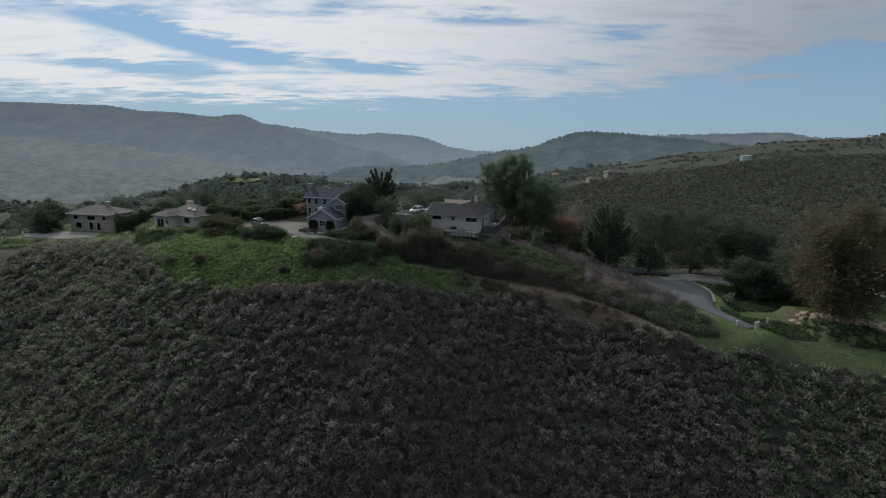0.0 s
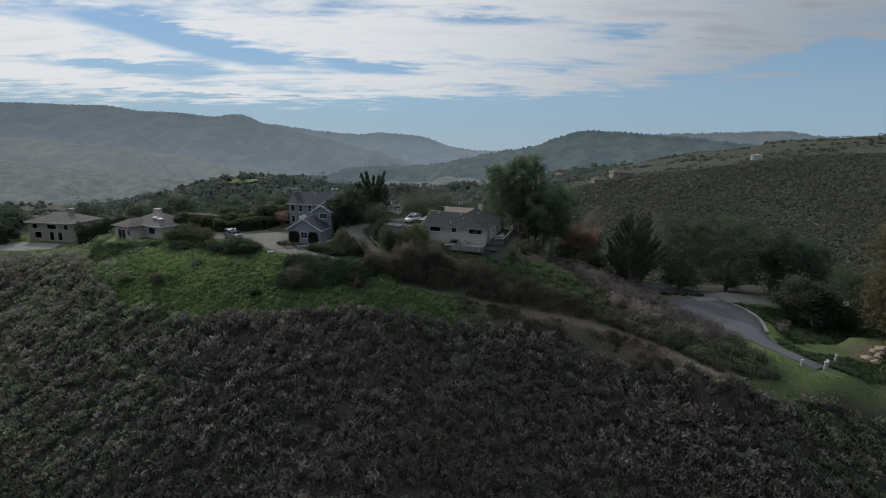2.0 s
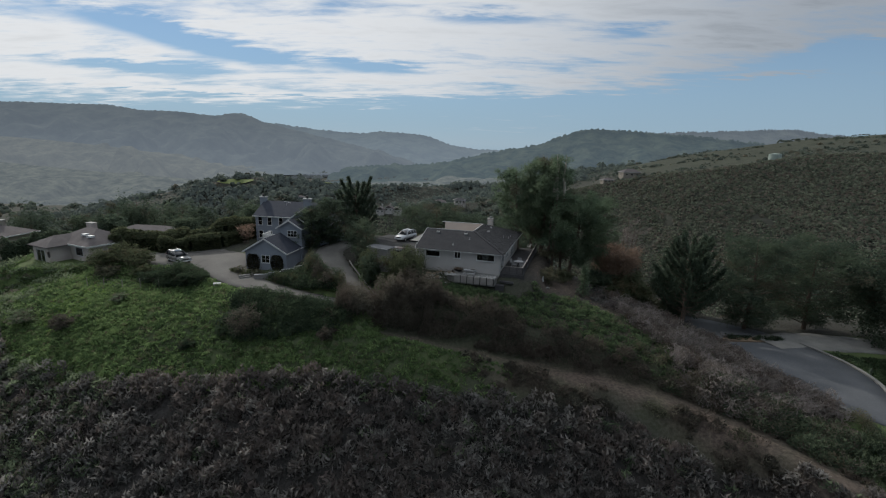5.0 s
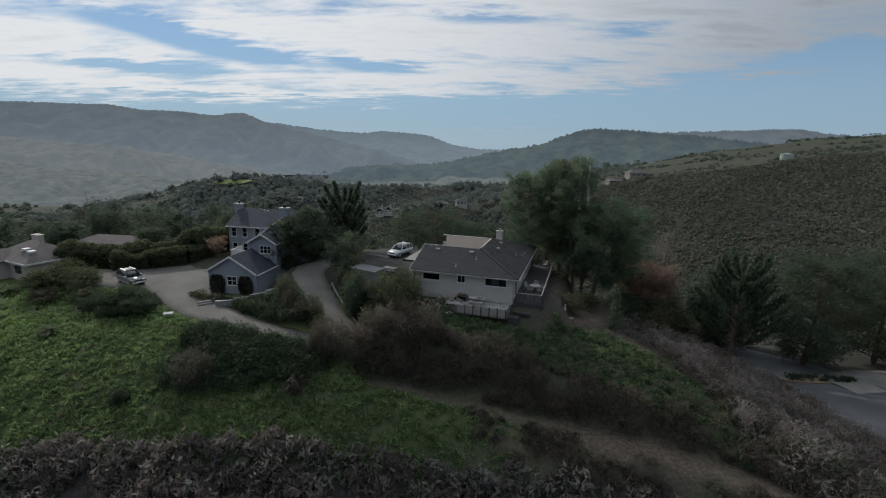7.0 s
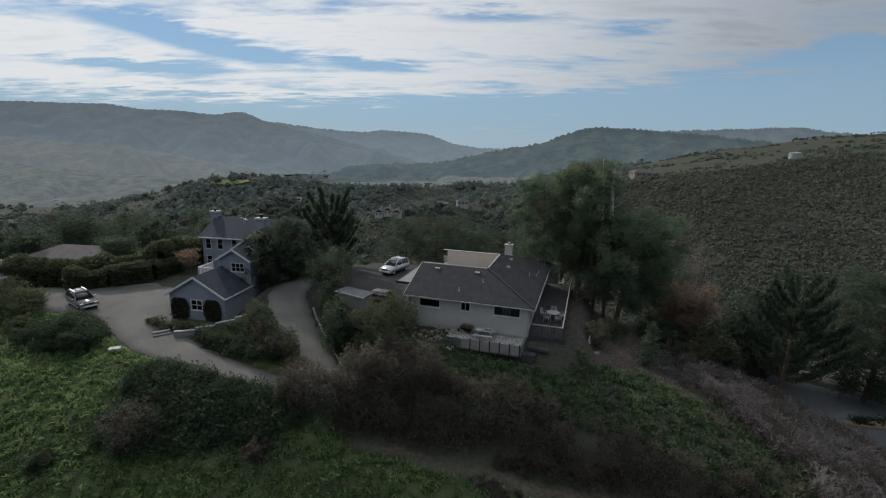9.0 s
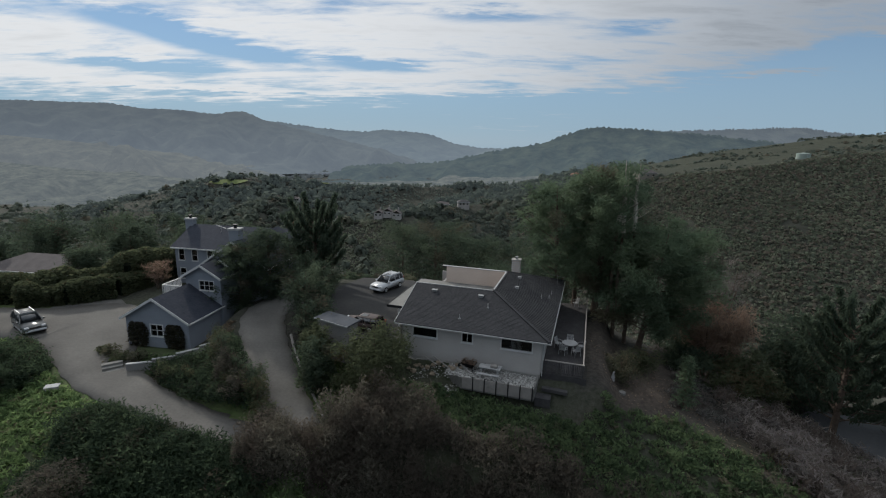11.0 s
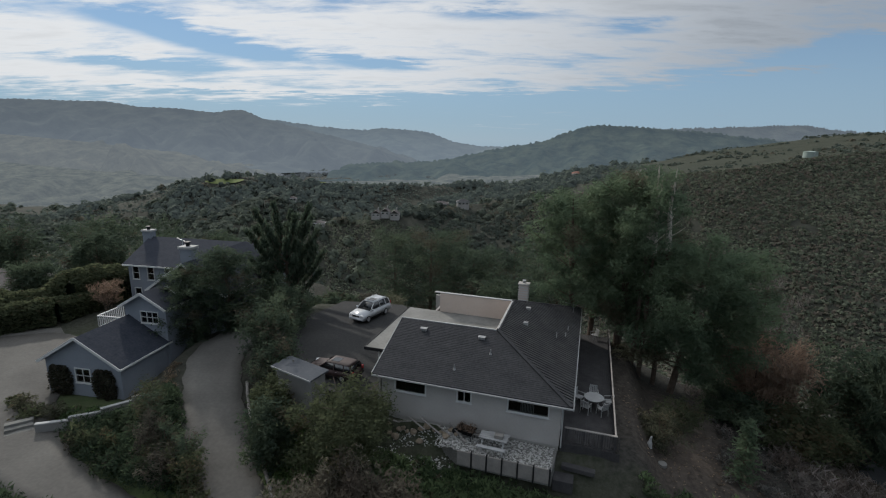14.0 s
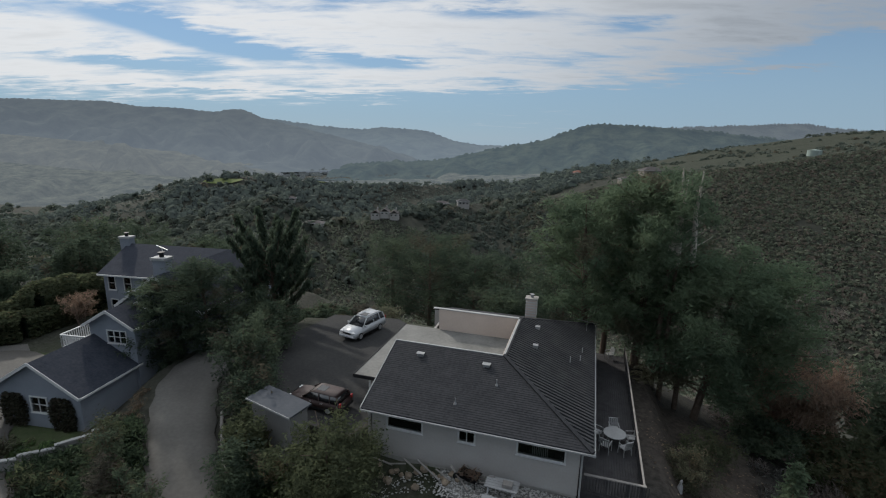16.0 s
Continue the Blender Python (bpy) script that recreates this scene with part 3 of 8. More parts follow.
def land(x, y):
    """The ground before roads and pads are cut into it."""
    p, yf, yb = line(x, CREST), line(x, FRONT), line(x, BACK)
    d = yf - y
    front = 0.66 * 0.5 * (d + np.sqrt(d * d + 16)) 
    e = y - yb
    back = 0.52 * 0.5 * (e + np.sqrt(e * e + 25))
    hill = p - front - back + 0.75 * fbm(x, y, 8, 1) * np.clip(d / 5 + 0.2, 0, 1)
    hill = hill + (0.22 * fbm(x, y, 1.5, 41, 3) + 0.2 * fbm(x, y, 3.2, 42, 2)) * np.clip((-x - 6) / 4, 0, 1) * np.clip((y - 80) / 4, 0, 1) * np.clip((106 - y) / 4, 0, 1)
    far = np.full(np.shape(x), -72.0) - 25.0 * np.clip((y - 650) / 200, 0, 1) + 2.5 * fbm(x, y, 160, 5) - 34.0 * np.exp(-(((x - 75) / 75) ** 2) - (((y - 440) / 130) ** 2))
    gully = 7.0 * fbm(x, y, 60, 3, 3)
    far = smax(far, ridge(x, y, SPUR, 0.36, 0.3) + 0.25 * gully, 6)
    far = smax(far, ridge(x, y, SCARP, 1.15, 0.3) + 0.2 * gully, 5)
    far = smax(far, ridge(x, y, KNOLL, 0.40, 0.25) + 0.9 * gully, 8)
    far = smax(far, ridge(x, y, DIAG, 0.42, 0.42) + 0.3 * gully, 5)
    far = smax(far, right_hill(x, y) + 0.3 * gully, 5)
    return smax(hill, far, 3.0)


def along(x, y, pts):
    """Distance to a centre line, and its height at the nearest place."""
    best, z = np.full(np.shape(x), 1e6), np.zeros(np.shape(x))
    for a, b in zip(pts, pts[1:]):
        dx, dy = b[0] - a[0], b[1] - a[1]
        t = np.clip(((x - a[0]) * dx + (y - a[1]) * dy) / (dx * dx + dy * dy + 1e-9), 0, 1)
        d = np.hypot(x - a[0] - t * dx, y - a[1] - t * dy)
        z = np.where(d < best, a[2] + t * (b[2] - a[2]), z)
        best = np.minimum(best, d)
    return best, z


def curve(pts, steps=8):
    """A rounded line through plan points with height and half width."""
    out = []
    p = [np.array(q, float) for q in pts]
    for i in range(len(p) - 1):
        a, b, c, d = p[max(i - 1, 0)], p[i], p[i + 1], p[min(i + 2, len(p) - 1)]
        for s in range(steps):
            t = s / steps
            out.append(0.5 * (2 * b + (c - a) * t + (2 * a - 5 * b + 4 * c - d) * t * t + (3 * b - a - 3 * c + d) * t**3))
    out.append(p[-1])
    return out


# centre lines: x, y, height, half width
GREY_DRIVE = curve([(-50, 107.5, 1.0, 3.2), (-43.5, 107.0, 1.0, 4.0), (-37.5, 107.2, 1.0, 5.6), (-32.4, 101.4, 0.95, 3.3), (-27.8, 96.8, 0.8, 2.35), (-22.0, 93.4, 0.7, 1.6), (-16.0, 91.0, 0.5, 1.35), (-12.6, 89.9, 0.3, 1.3)])
HOUSE_DRIVE = curve([(-14.6, 109.6, 3.93, 2.6), (-17.2, 108.2, 3.7, 2.2), (-18.3, 105.2, 3.25, 2.0), (-16.6, 100.8, 2.7, 1.9), (-14.3, 96.6, 2.0, 1.75), (-11.6, 92.7, 0.9, 1.6), (-10.2, 90.9, 0.5, 1.4)])
ROAD = curve([(36.0, 108, -7.0, 3.5), (41.5, 98, -6.0, 5.4), (42.8, 88.5, -5.3, 5.6), (42.4, 80.5, -5.0, 3.6), (43.6, 75.5, -5.4, 1.3), (46.4, 70.0, -6.0, 1.0)])
SPUR_ROAD = curve([(43.5, 95.5, -5.7, 3.4), (50, 97.5, -5.8, 3.2), (60, 97.5, -6.2, 2.6), (74, 96, -6.5, 2.4)])
TRAIL = curve([(-7, 86.2, -1.7, 0.35), (-1.0, 85.4, -2.5, 0.4), (3.6, 84.7, -3.2, 0.45), (10.3, 83.3, -4.0, 0.55), (17.0, 81.8, -4.6, 0.55), (22.0, 80.6, -5.1, 0.55), (27.0, 78.0, -6.0, 0.55), (31.2, 74.2, -6.7, 0.55), (34.2, 69.6, -7.2, 0.55)])
# flat pads: x, y, half size along x and y, height, turn in degrees
PADS = [(3.92, 104.76, 9.4, 8.8, 2.9, -15.5), (-10.2, 108.8, 5.0, 6.2, 3.85, -15.5), (-26.5, 105.5, 6.5, 5.5, 0.95, -8.2), (-39.4, 109.0, 5.6, 4.6, 0.9, 0), (-30, 121, 11, 12, 1.2, -8.2), (-60.5, 111, 9, 7, -0.2, 20), (-96, 127, 15, 12, -5.6, 5), (76, 86, 8, 8, -4.5, 0), (60.5, 73, 4, 5, -5.0, 0)]


def height(x, y):
    x, y = np.asarray(x, float), np.asarray(y, float)
    z = land(x, y)
    for cx, cy, hx, hy, pz, turn in PADS:
        c, s = math.cos(radians(turn)), math.sin(radians(turn))
        u, v = (x - cx) * c + (y - cy) * s, -(x - cx) * s + (y - cy) * c
        d = np.hypot(np.maximum(np.abs(u) - hx, 0), np.maximum(np.abs(v) - hy, 0))
        w = np.clip(1 - d / 1.6, 0, 1)
        w = w * w * (3 - 2 * w)
        z = z * (1 - w) + pz * w
    for way, soft in ((TRAIL, 2.2), (SPUR_ROAD, 4.0), (ROAD, 4.0), (GREY_DRIVE, 3.5), (HOUSE_DRIVE, 3.0)):
        d, rz = along(x, y, way[::2] + [way[-1]])
        half = nearest_half(x, y, way)
        w = np.clip(1 - (d - half - 0.6) / soft, 0, 1)
        w = w * w * (3 - 2 * w)
        z = z * (1 - w) + (rz - 0.10) * w
    for way in (ROAD, GREY_DRIVE, HOUSE_DRIVE):
        d, rz = along(x, y, way[::2] + [way[-1]])
        z = np.where(d < nearest_half(x, y, way) + 0.5, np.minimum(z, rz - 0.12), z)
    return z


def nearest_half(x, y, way):
    best, half = np.full(np.shape(x), 1e6), np.zeros(np.shape(x))
    for q in way:
        d = np.hypot(x - q[0], y - q[1])
        half = np.where(d < best, q[3], half)
        best = np.minimum(best, d)
    return half


def on_way(x, y, margin=0.3):
    """Whether a place lies on a road, drive or trail."""
    hit = np.zeros(np.shape(x), bool)
    for way in (GREY_DRIVE, HOUSE_DRIVE, ROAD, SPUR_ROAD, TRAIL):
        d, _ = along(x, y, way[::2] + [way[-1]])
        hit |= d < nearest_half(x, y, way) + margin
    for cx, cy, hx, hy, pz, turn in PADS[:6]:
        c, s = math.cos(radians(turn)), math.sin(radians(turn))
        u, v = (x - cx) * c + (y - cy) * s, -(x - cx) * s + (y - cy) * c
        hit |= (np.abs(u) < hx - 0.8) & (np.abs(v) < hy - 0.8)
    return hit

# ---------------------------------------------------------------- ground, roads, far hills
def spaced(core_lo, core_hi, step, lo, hi, grow=1.09):
    mid = list(np.arange(core_lo, core_hi + 1e-6, step))
    up, s = [], step
    while mid[-1] + sum(up) < hi:
        s *= grow
        up.append(s)
    down, s = [], step
    while mid[0] - sum(down) > lo:
        s *= grow
        down.append(s)
    return np.concatenate([(mid[0] - np.cumsum(down))[::-1], mid, mid[-1] + np.cumsum(up)])


gx, gy = spaced(-72, 66, 0.85, -4700, 4700, 1.055), spaced(46, 124, 0.85, -1500, 4700, 1.055)
GX, GY = np.meshgrid(gx, gy)
GZ = height(GX.ravel(), GY.ravel()).reshape(GX.shape)
idx = np.arange(GX.size).reshape(GX.shape)
gfaces = np.stack([idx[:-1, :-1], idx[:-1, 1:], idx[1:, 1:], idx[1:, :-1]], -1).reshape(-1, 4)


def brush_line(x):
    """Where the scrub of the slope gives way to grass."""
    return line(x, [(-110, 112), (-80, 107), (-66, 100), (-58, 90), (-50, 84.5), (-40, 81.5), (-30, 80.6), (-18, 80.0), (-6, 79.8), (3, 79.4), (10, 80.0), (20, 77.5), (28, 73.4), (34, 69.4), (40, 67.4), (48, 64.6), (60, 60.4), (72, 56)])


def ground_cover(x, y):
    """Shares of grass, bare earth and far scrub at a place."""
    edge = np.clip((y - brush_line(x)) / 2.0 + 0.5 + fbm(x, y, 5, 9), 0, 1)
    near = np.clip((150 - y) / 15, 0, 1)
    grass = edge * near * np.clip(0.75 + 0.5 * fbm(x, y, 7, 11), 0, 1)
    grass *= np.where((x > -24) & (x < -8) & (y > 98), 0.12, 1.0) * np.where((x > -75) & (x < -24) & (y > 112.5), 0.2, 1.0) * np.where((x > -8) & (x < 34), 0.3 + 0.6 * np.clip((3 - x) / 5 + 0.8 * fbm(x, y, 3, 63), 0, 1) * np.clip((85 - y) / 1.5, 0, 1), 1.0) * np.where((x > 9.5) & (x < 40) & (y > 94), 0.15, 1.0) * np.where((x > 20) & (y > 101), 0.1, 1.0)
    d, _ = along(x, y, TRAIL[::2] + [TRAIL[-1]])
    earth = np.clip(1.3 - d / (0.9 + 1.3 * np.clip((x - 8) / 10, 0, 1)) + 0.9 * fbm(x, y, 2.2, 4), 0, 1) * 0.75
    bank = np.exp(-(((x - 23) / 5) ** 2 + ((y - 90) / 5) ** 2)) + np.exp(-(((x + 5.5) / 3.0) ** 2 + ((y - 90.5) / 2.5) ** 2))
    bank += np.exp(-(((x - 62) / 8) ** 4 + ((y - 72.6 + 0.55 * (x - 59)) / 2.6) ** 2)) + 0.8 * np.exp(-(((x - 10) / 6) ** 2 + ((y - 81.6) / 1.6) ** 2)) + 0.8 * np.exp(-(((x - 24) / 6) ** 2 + ((y - 77.5 + 0.5 * (x - 24)) / 2.0) ** 2))
    bank += 0.6 * np.exp(-(((x - 15.5) / 5.5) ** 4 + ((y - 101) / 7.0) ** 4))
    earth = np.clip(earth + np.clip(bank * 1.3 - 0.2 + 0.4 * fbm(x, y, 3, 8), 0, 1), 0, 1)
    far = np.clip((y - 135) / 25, 0, 1) + np.clip((np.abs(x) - 110) / 30, 0, 1)
    lawn_top = np.clip((y - ridge_y(x)) / 12, 0, 1) * np.clip((x - 150) / 30, 0, 1)
    far = np.clip(far, 0, 1) * (1 - 0.25 * lawn_top)
    return np.stack([np.where(y > 300, lawn_top * 0.45, grass), earth, far], -1)


ground = quick_mesh("ground", np.stack([GX, GY, GZ], -1).reshape(-1, 3), gfaces, "ground", None, ground_cover(GX.ravel(), GY.ravel()), True)
tagged(ground, "steep hillside of soil, grass and scrub reaching the valley", "ground", kind="structure")


def road_strip(name, way, material, label, lift=0.0, crown=0.03):
    """A road surface along a centre line, with a thin edge."""
    pts = np.array(way)
    d = np.gradient(pts[:, :2], axis=0)
    nrm = unit(np.stack([-d[:, 1], d[:, 0]], -1))
    rows = []
    for s, dz in ((-1.0, -0.14), (-1.0, 0.0), (-0.5, crown * 0.7), (0.0, crown), (0.5, crown * 0.7), (1.0, 0.0), (1.0, -0.14)):
        wob = 0.10 * np.sin(np.arange(len(pts)) * 1.7 + s * 3) * abs(s)
        rows.append(np.concatenate([pts[:, :2] + nrm * (pts[:, 3] + wob)[:, None] * s, (pts[:, 2] + dz + lift)[:, None]], 1))
    co = np.stack(rows, 1)
    ids = np.arange(co.shape[0] * 7).reshape(-1, 7)
    f = np.stack([ids[:-1, :-1], ids[1:, :-1], ids[1:, 1:], ids[:-1, 1:]], -1).reshape(-1, 4)
    ob = quick_mesh(name, co.reshape(-1, 3), f[:, ::-1], material, None, None, True)
    return tagged(ob, label, "road", kind="structure")


road_strip("road", ROAD, "asphalt", "grey asphalt lane curving past a turning place")
road_strip("side_road", SPUR_ROAD, "kerb_stone", "pale concrete apron beside the lane", 0.012)
road_strip("driveway_grey_house", GREY_DRIVE, "driveway", "pale worn asphalt driveway sweeping past the garage")
apron = bmesh.new()
slab(apron, [(x, y, 0.985) for x, y in ((-46.0, 103.6), (-32.4, 103.6), (-33.4, 108.0), (-35.8, 111.4), (-39.0, 114.4), (-42.0, 113.5), (-44.6, 111.4))], 0.25)
tagged(part("driveway_apron", apron, "driveway"), "wide worn asphalt apron before the hedge", "driveway", kind="structure")
road_strip("driveway_white_house", HOUSE_DRIVE, "driveway", "shaded asphalt driveway climbing to the parking court", 0.03)


def kerb(way, side, i0, i1):
    """A low concrete kerb along one side of a road."""
    bm = bmesh.new()
    pts = np.array(way)
    d = np.gradient(pts[:, :2], axis=0)
    nrm = unit(np.stack([-d[:, 1], d[:, 0]], -1)) * side
    base = pts[:, :2] + nrm * (pts[:, 3] + 0.16)[:, None]
    for i in range(i0, i1):
        beam(bm, (*base[i], pts[i, 2] + 0.02), (*base[i + 1], pts[i + 1, 2] + 0.02), 0.42, 0.26)
    ob = part("kerb", bm, "kerb_stone")
    return tagged(ob, "low pale concrete kerb along the asphalt lane", "kerb", kind="structure")


kerb(ROAD, 1, 10, 27)
kerb(ROAD, -1, 20, 27)


def far_ridge(name, crest, depth, base, material, label, relief, seed, spurs=5, trees=0.0):
    """A long hill kilometres away: a crest line, spurs and gullies on the near face."""
    c = np.array(crest, float)
    t = np.linspace(0, 1, 330)
    s = np.concatenate([[0], np.cumsum(np.hypot(np.diff(c[:, 0]), np.diff(c[:, 1])))])
    s /= s[-1]
    cx, cy, cz = (np.interp(t, s, c[:, k]) for k in range(3))
    k = np.ones(9) / 9
    pad = lambda v: np.convolve(np.pad(v, 4, mode="edge"), k, "valid")  # noqa: E731
    cz = 0.5 * pad(cz) + 0.5 * cz
    rows = 52
    u = np.concatenate([np.linspace(-0.25, 0, 12, endpoint=False), np.linspace(0, 1, rows)])
    U, T = np.meshgrid(u, t, indexing="ij")
    CX, CY, CZ = (np.broadcast_to(v, U.shape) for v in (cx, cy, cz))
    D = np.broadcast_to(np.interp(t, [0, 0.77, 0.885, 0.95, 1], depth) if isinstance(depth, tuple) else np.full(t.shape, depth), U.shape)
    depth = float(np.mean(depth))
    Y = CY - U * D
    X = CX * (1 - 0.10 * np.clip(U, 0, 1))
    fall = np.clip(np.abs(U), 0, 1) ** 0.85
    Z = CZ + (base - CZ) * fall
    n1 = fbm(X, Y * 0.35, depth * 0.085, seed, 5)
    n2 = np.abs(fbm(X + 0.4 * Y, Y * 0.5, depth * 0.2, seed + 3, 3))
    bell = np.sin(np.pi * np.clip(np.abs(U) * 1.02, 0, 1))
    Z = Z + relief * bell * (0.5 * n1 + 0.9 * n2 - 0.4)
    if trees:
        jag = np.abs(np.sin(T * 1900 + 3 * np.sin(T * 470))) ** 3 + 0.6 * np.abs(np.sin(T * 3100)) ** 4
        Z = Z + trees * jag * np.exp(-((U / 0.02) ** 2))
    co = np.stack([X, Y, Z], -1).reshape(-1, 3)
    ids = np.arange(U.size).reshape(U.shape)
    f = np.stack([ids[:-1, :-1], ids[:-1, 1:], ids[1:, 1:], ids[1:, :-1]], -1).reshape(-1, 4)
    ob = quick_mesh(name, co, f[:, ::-1], material, None, None, True)
    return tagged(ob, label, "hill", kind="structure")


FOOT = [(-2400, 1600, 30), (-1730, 1560, 14), (-1490, 1500, 6), (-1360, 1500, 8), (-1180, 1500, -4), (-1060, 1500, -14), (-840, 1480, -36), (-660, 1450, -66), (-500, 1420, -84)]
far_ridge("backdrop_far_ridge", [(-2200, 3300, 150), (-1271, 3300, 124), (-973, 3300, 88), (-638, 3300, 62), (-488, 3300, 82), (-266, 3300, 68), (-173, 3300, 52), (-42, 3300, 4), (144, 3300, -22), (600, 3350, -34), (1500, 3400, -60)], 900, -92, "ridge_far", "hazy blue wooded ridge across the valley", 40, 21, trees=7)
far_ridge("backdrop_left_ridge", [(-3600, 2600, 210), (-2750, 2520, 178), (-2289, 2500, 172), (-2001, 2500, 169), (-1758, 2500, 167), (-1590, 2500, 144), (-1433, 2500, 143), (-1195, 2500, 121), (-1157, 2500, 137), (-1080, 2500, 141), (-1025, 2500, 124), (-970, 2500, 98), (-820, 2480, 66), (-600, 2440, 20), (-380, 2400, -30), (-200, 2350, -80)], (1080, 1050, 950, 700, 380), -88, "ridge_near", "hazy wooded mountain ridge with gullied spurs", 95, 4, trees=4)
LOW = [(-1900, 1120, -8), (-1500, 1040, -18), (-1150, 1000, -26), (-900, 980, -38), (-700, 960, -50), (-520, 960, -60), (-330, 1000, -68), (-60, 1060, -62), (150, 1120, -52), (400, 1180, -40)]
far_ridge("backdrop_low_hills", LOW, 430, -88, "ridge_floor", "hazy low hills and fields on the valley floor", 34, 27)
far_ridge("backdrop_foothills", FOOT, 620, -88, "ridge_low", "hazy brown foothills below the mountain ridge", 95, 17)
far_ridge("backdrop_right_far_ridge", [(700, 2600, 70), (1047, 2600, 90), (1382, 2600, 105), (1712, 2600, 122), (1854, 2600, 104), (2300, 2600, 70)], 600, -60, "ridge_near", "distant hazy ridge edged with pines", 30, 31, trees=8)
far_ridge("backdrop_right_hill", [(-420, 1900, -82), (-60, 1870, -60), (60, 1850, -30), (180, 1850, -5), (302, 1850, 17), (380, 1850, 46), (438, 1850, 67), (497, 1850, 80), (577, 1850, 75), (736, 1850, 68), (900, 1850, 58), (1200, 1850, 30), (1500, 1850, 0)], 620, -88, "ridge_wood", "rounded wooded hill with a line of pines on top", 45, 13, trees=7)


# ---------------------------------------------------------------- building helpers
def wall_mesh(length, high, thick, openings):
    """A wall along +x from 0, standing on z = 0, its outer face at y = 0, with openings (x0, x1, z0, z1) through it."""
    bm = bmesh.new()
    xs = sorted({0.0, length, *(v for o in openings for v in o[:2])})
    for x0, x1 in zip(xs, xs[1:]):
        mid = (x0 + x1) / 2
        cuts = sorted((o[2], o[3]) for o in openings if o[0] < mid < o[1])
        z = 0.0
        for a, b in cuts:
            if a > z:
                box(bm, x0, x1, 0, thick, z, a)
            z = b
        if z < high:
            box(bm, x0, x1, 0, thick, z, high)
    bmesh.ops.remove_doubles(bm, verts=bm.verts[:], dist=1e-4)
    return bm


def place(ob, x, y, z, turn=0.0):
    ob.matrix_basis = pose(x, y, z, 0, 0, turn)
    return ob


def ring(w, h, trim, y0, y1):
    """A frame round an opening w by h, in one piece."""
    bm = bmesh.new()
    loops = []
    for y in (y0, y1):
        outer = [bm.verts.new((x, y, z)) for x, z in ((-trim, -trim), (w + trim, -trim), (w + trim, h + trim), (-trim, h + trim))]
        inner = [bm.verts.new((x, y, z)) for x, z in ((0, 0), (w, 0), (w, h), (0, h))]
        loops.append((outer, inner))
    (o0, i0), (o1, i1) = loops
    for k in range(4):
        n = (k + 1) % 4
        bm.faces.new((o0[k], o0[n], i0[n], i0[k]))
        bm.faces.new((o1[n], o1[k], i1[k], i1[n]))
        bm.faces.new((o0[n], o0[k], o1[k], o1[n]))
        bm.faces.new((i0[k], i0[n], i1[n], i1[k]))
    return bm


def window(parent, x, y, z, w, h, turn=0.0, bars=(1, 0), trim=0.08, material="white_trim", deep=0.16, slats=None):
    """A window in a wall: frame, glazing bars, panes and a sill. x, y, z is the lower left corner of the opening."""
    win = place(part("window", ring(w, h, trim, -0.05, 0.06), material, parent), x, y, z, turn)
    nx, nz = bars
    for i in range(1, nx + 1):
        c = w * i / (nx + 1)
        part("glazing_bar", boxes((c - 0.025, c + 0.025, -0.02, 0.05, 0, h)), material, win)
    for i in range(1, nz + 1):
        c = h * i / (nz + 1)
        part("glazing_bar", boxes((0, w, -0.016, 0.046, c - 0.022, c + 0.022)), material, win)
    for i in range(nx + 1):
        a, b = w * i / (nx + 1) + 0.02, w * (i + 1) / (nx + 1) - 0.02
        part("pane", boxes((a, b, 0.015, 0.03, 0.0, h)), "glass", win)
    part("sill", boxes((-trim - 0.03, w + trim + 0.03, -0.09, -0.052, -trim - 0.04, -trim)), material, win)
    # an added dark sheet stands in for the unlit room
    part("dark_backing", boxes((0.0, w, deep - 0.02, deep, 0.0, h)), "shade", win, "dark sheet standing in for the unlit room")
    if slats:
        n = int((slats[1] - slats[0]) / 0.09)
        for i in range(n):
            a = slats[0] + i * 0.09
            part("blind_slat", boxes((a, a + 0.045, 0.07, 0.09, 0.02, h - 0.02)), "patio_white", win, "pale vertical blind slat")
    return win


def hip_faces(pts_list, thick=0.14):
    bm = bmesh.new()
    for pts in pts_list:
        slab(bm, pts, thick)
    return bm


# ---------------------------------------------------------------- the white house
WH = pose(6.85, 94.5, 0, 0, 0, -15.5)      # right front corner of the eaves


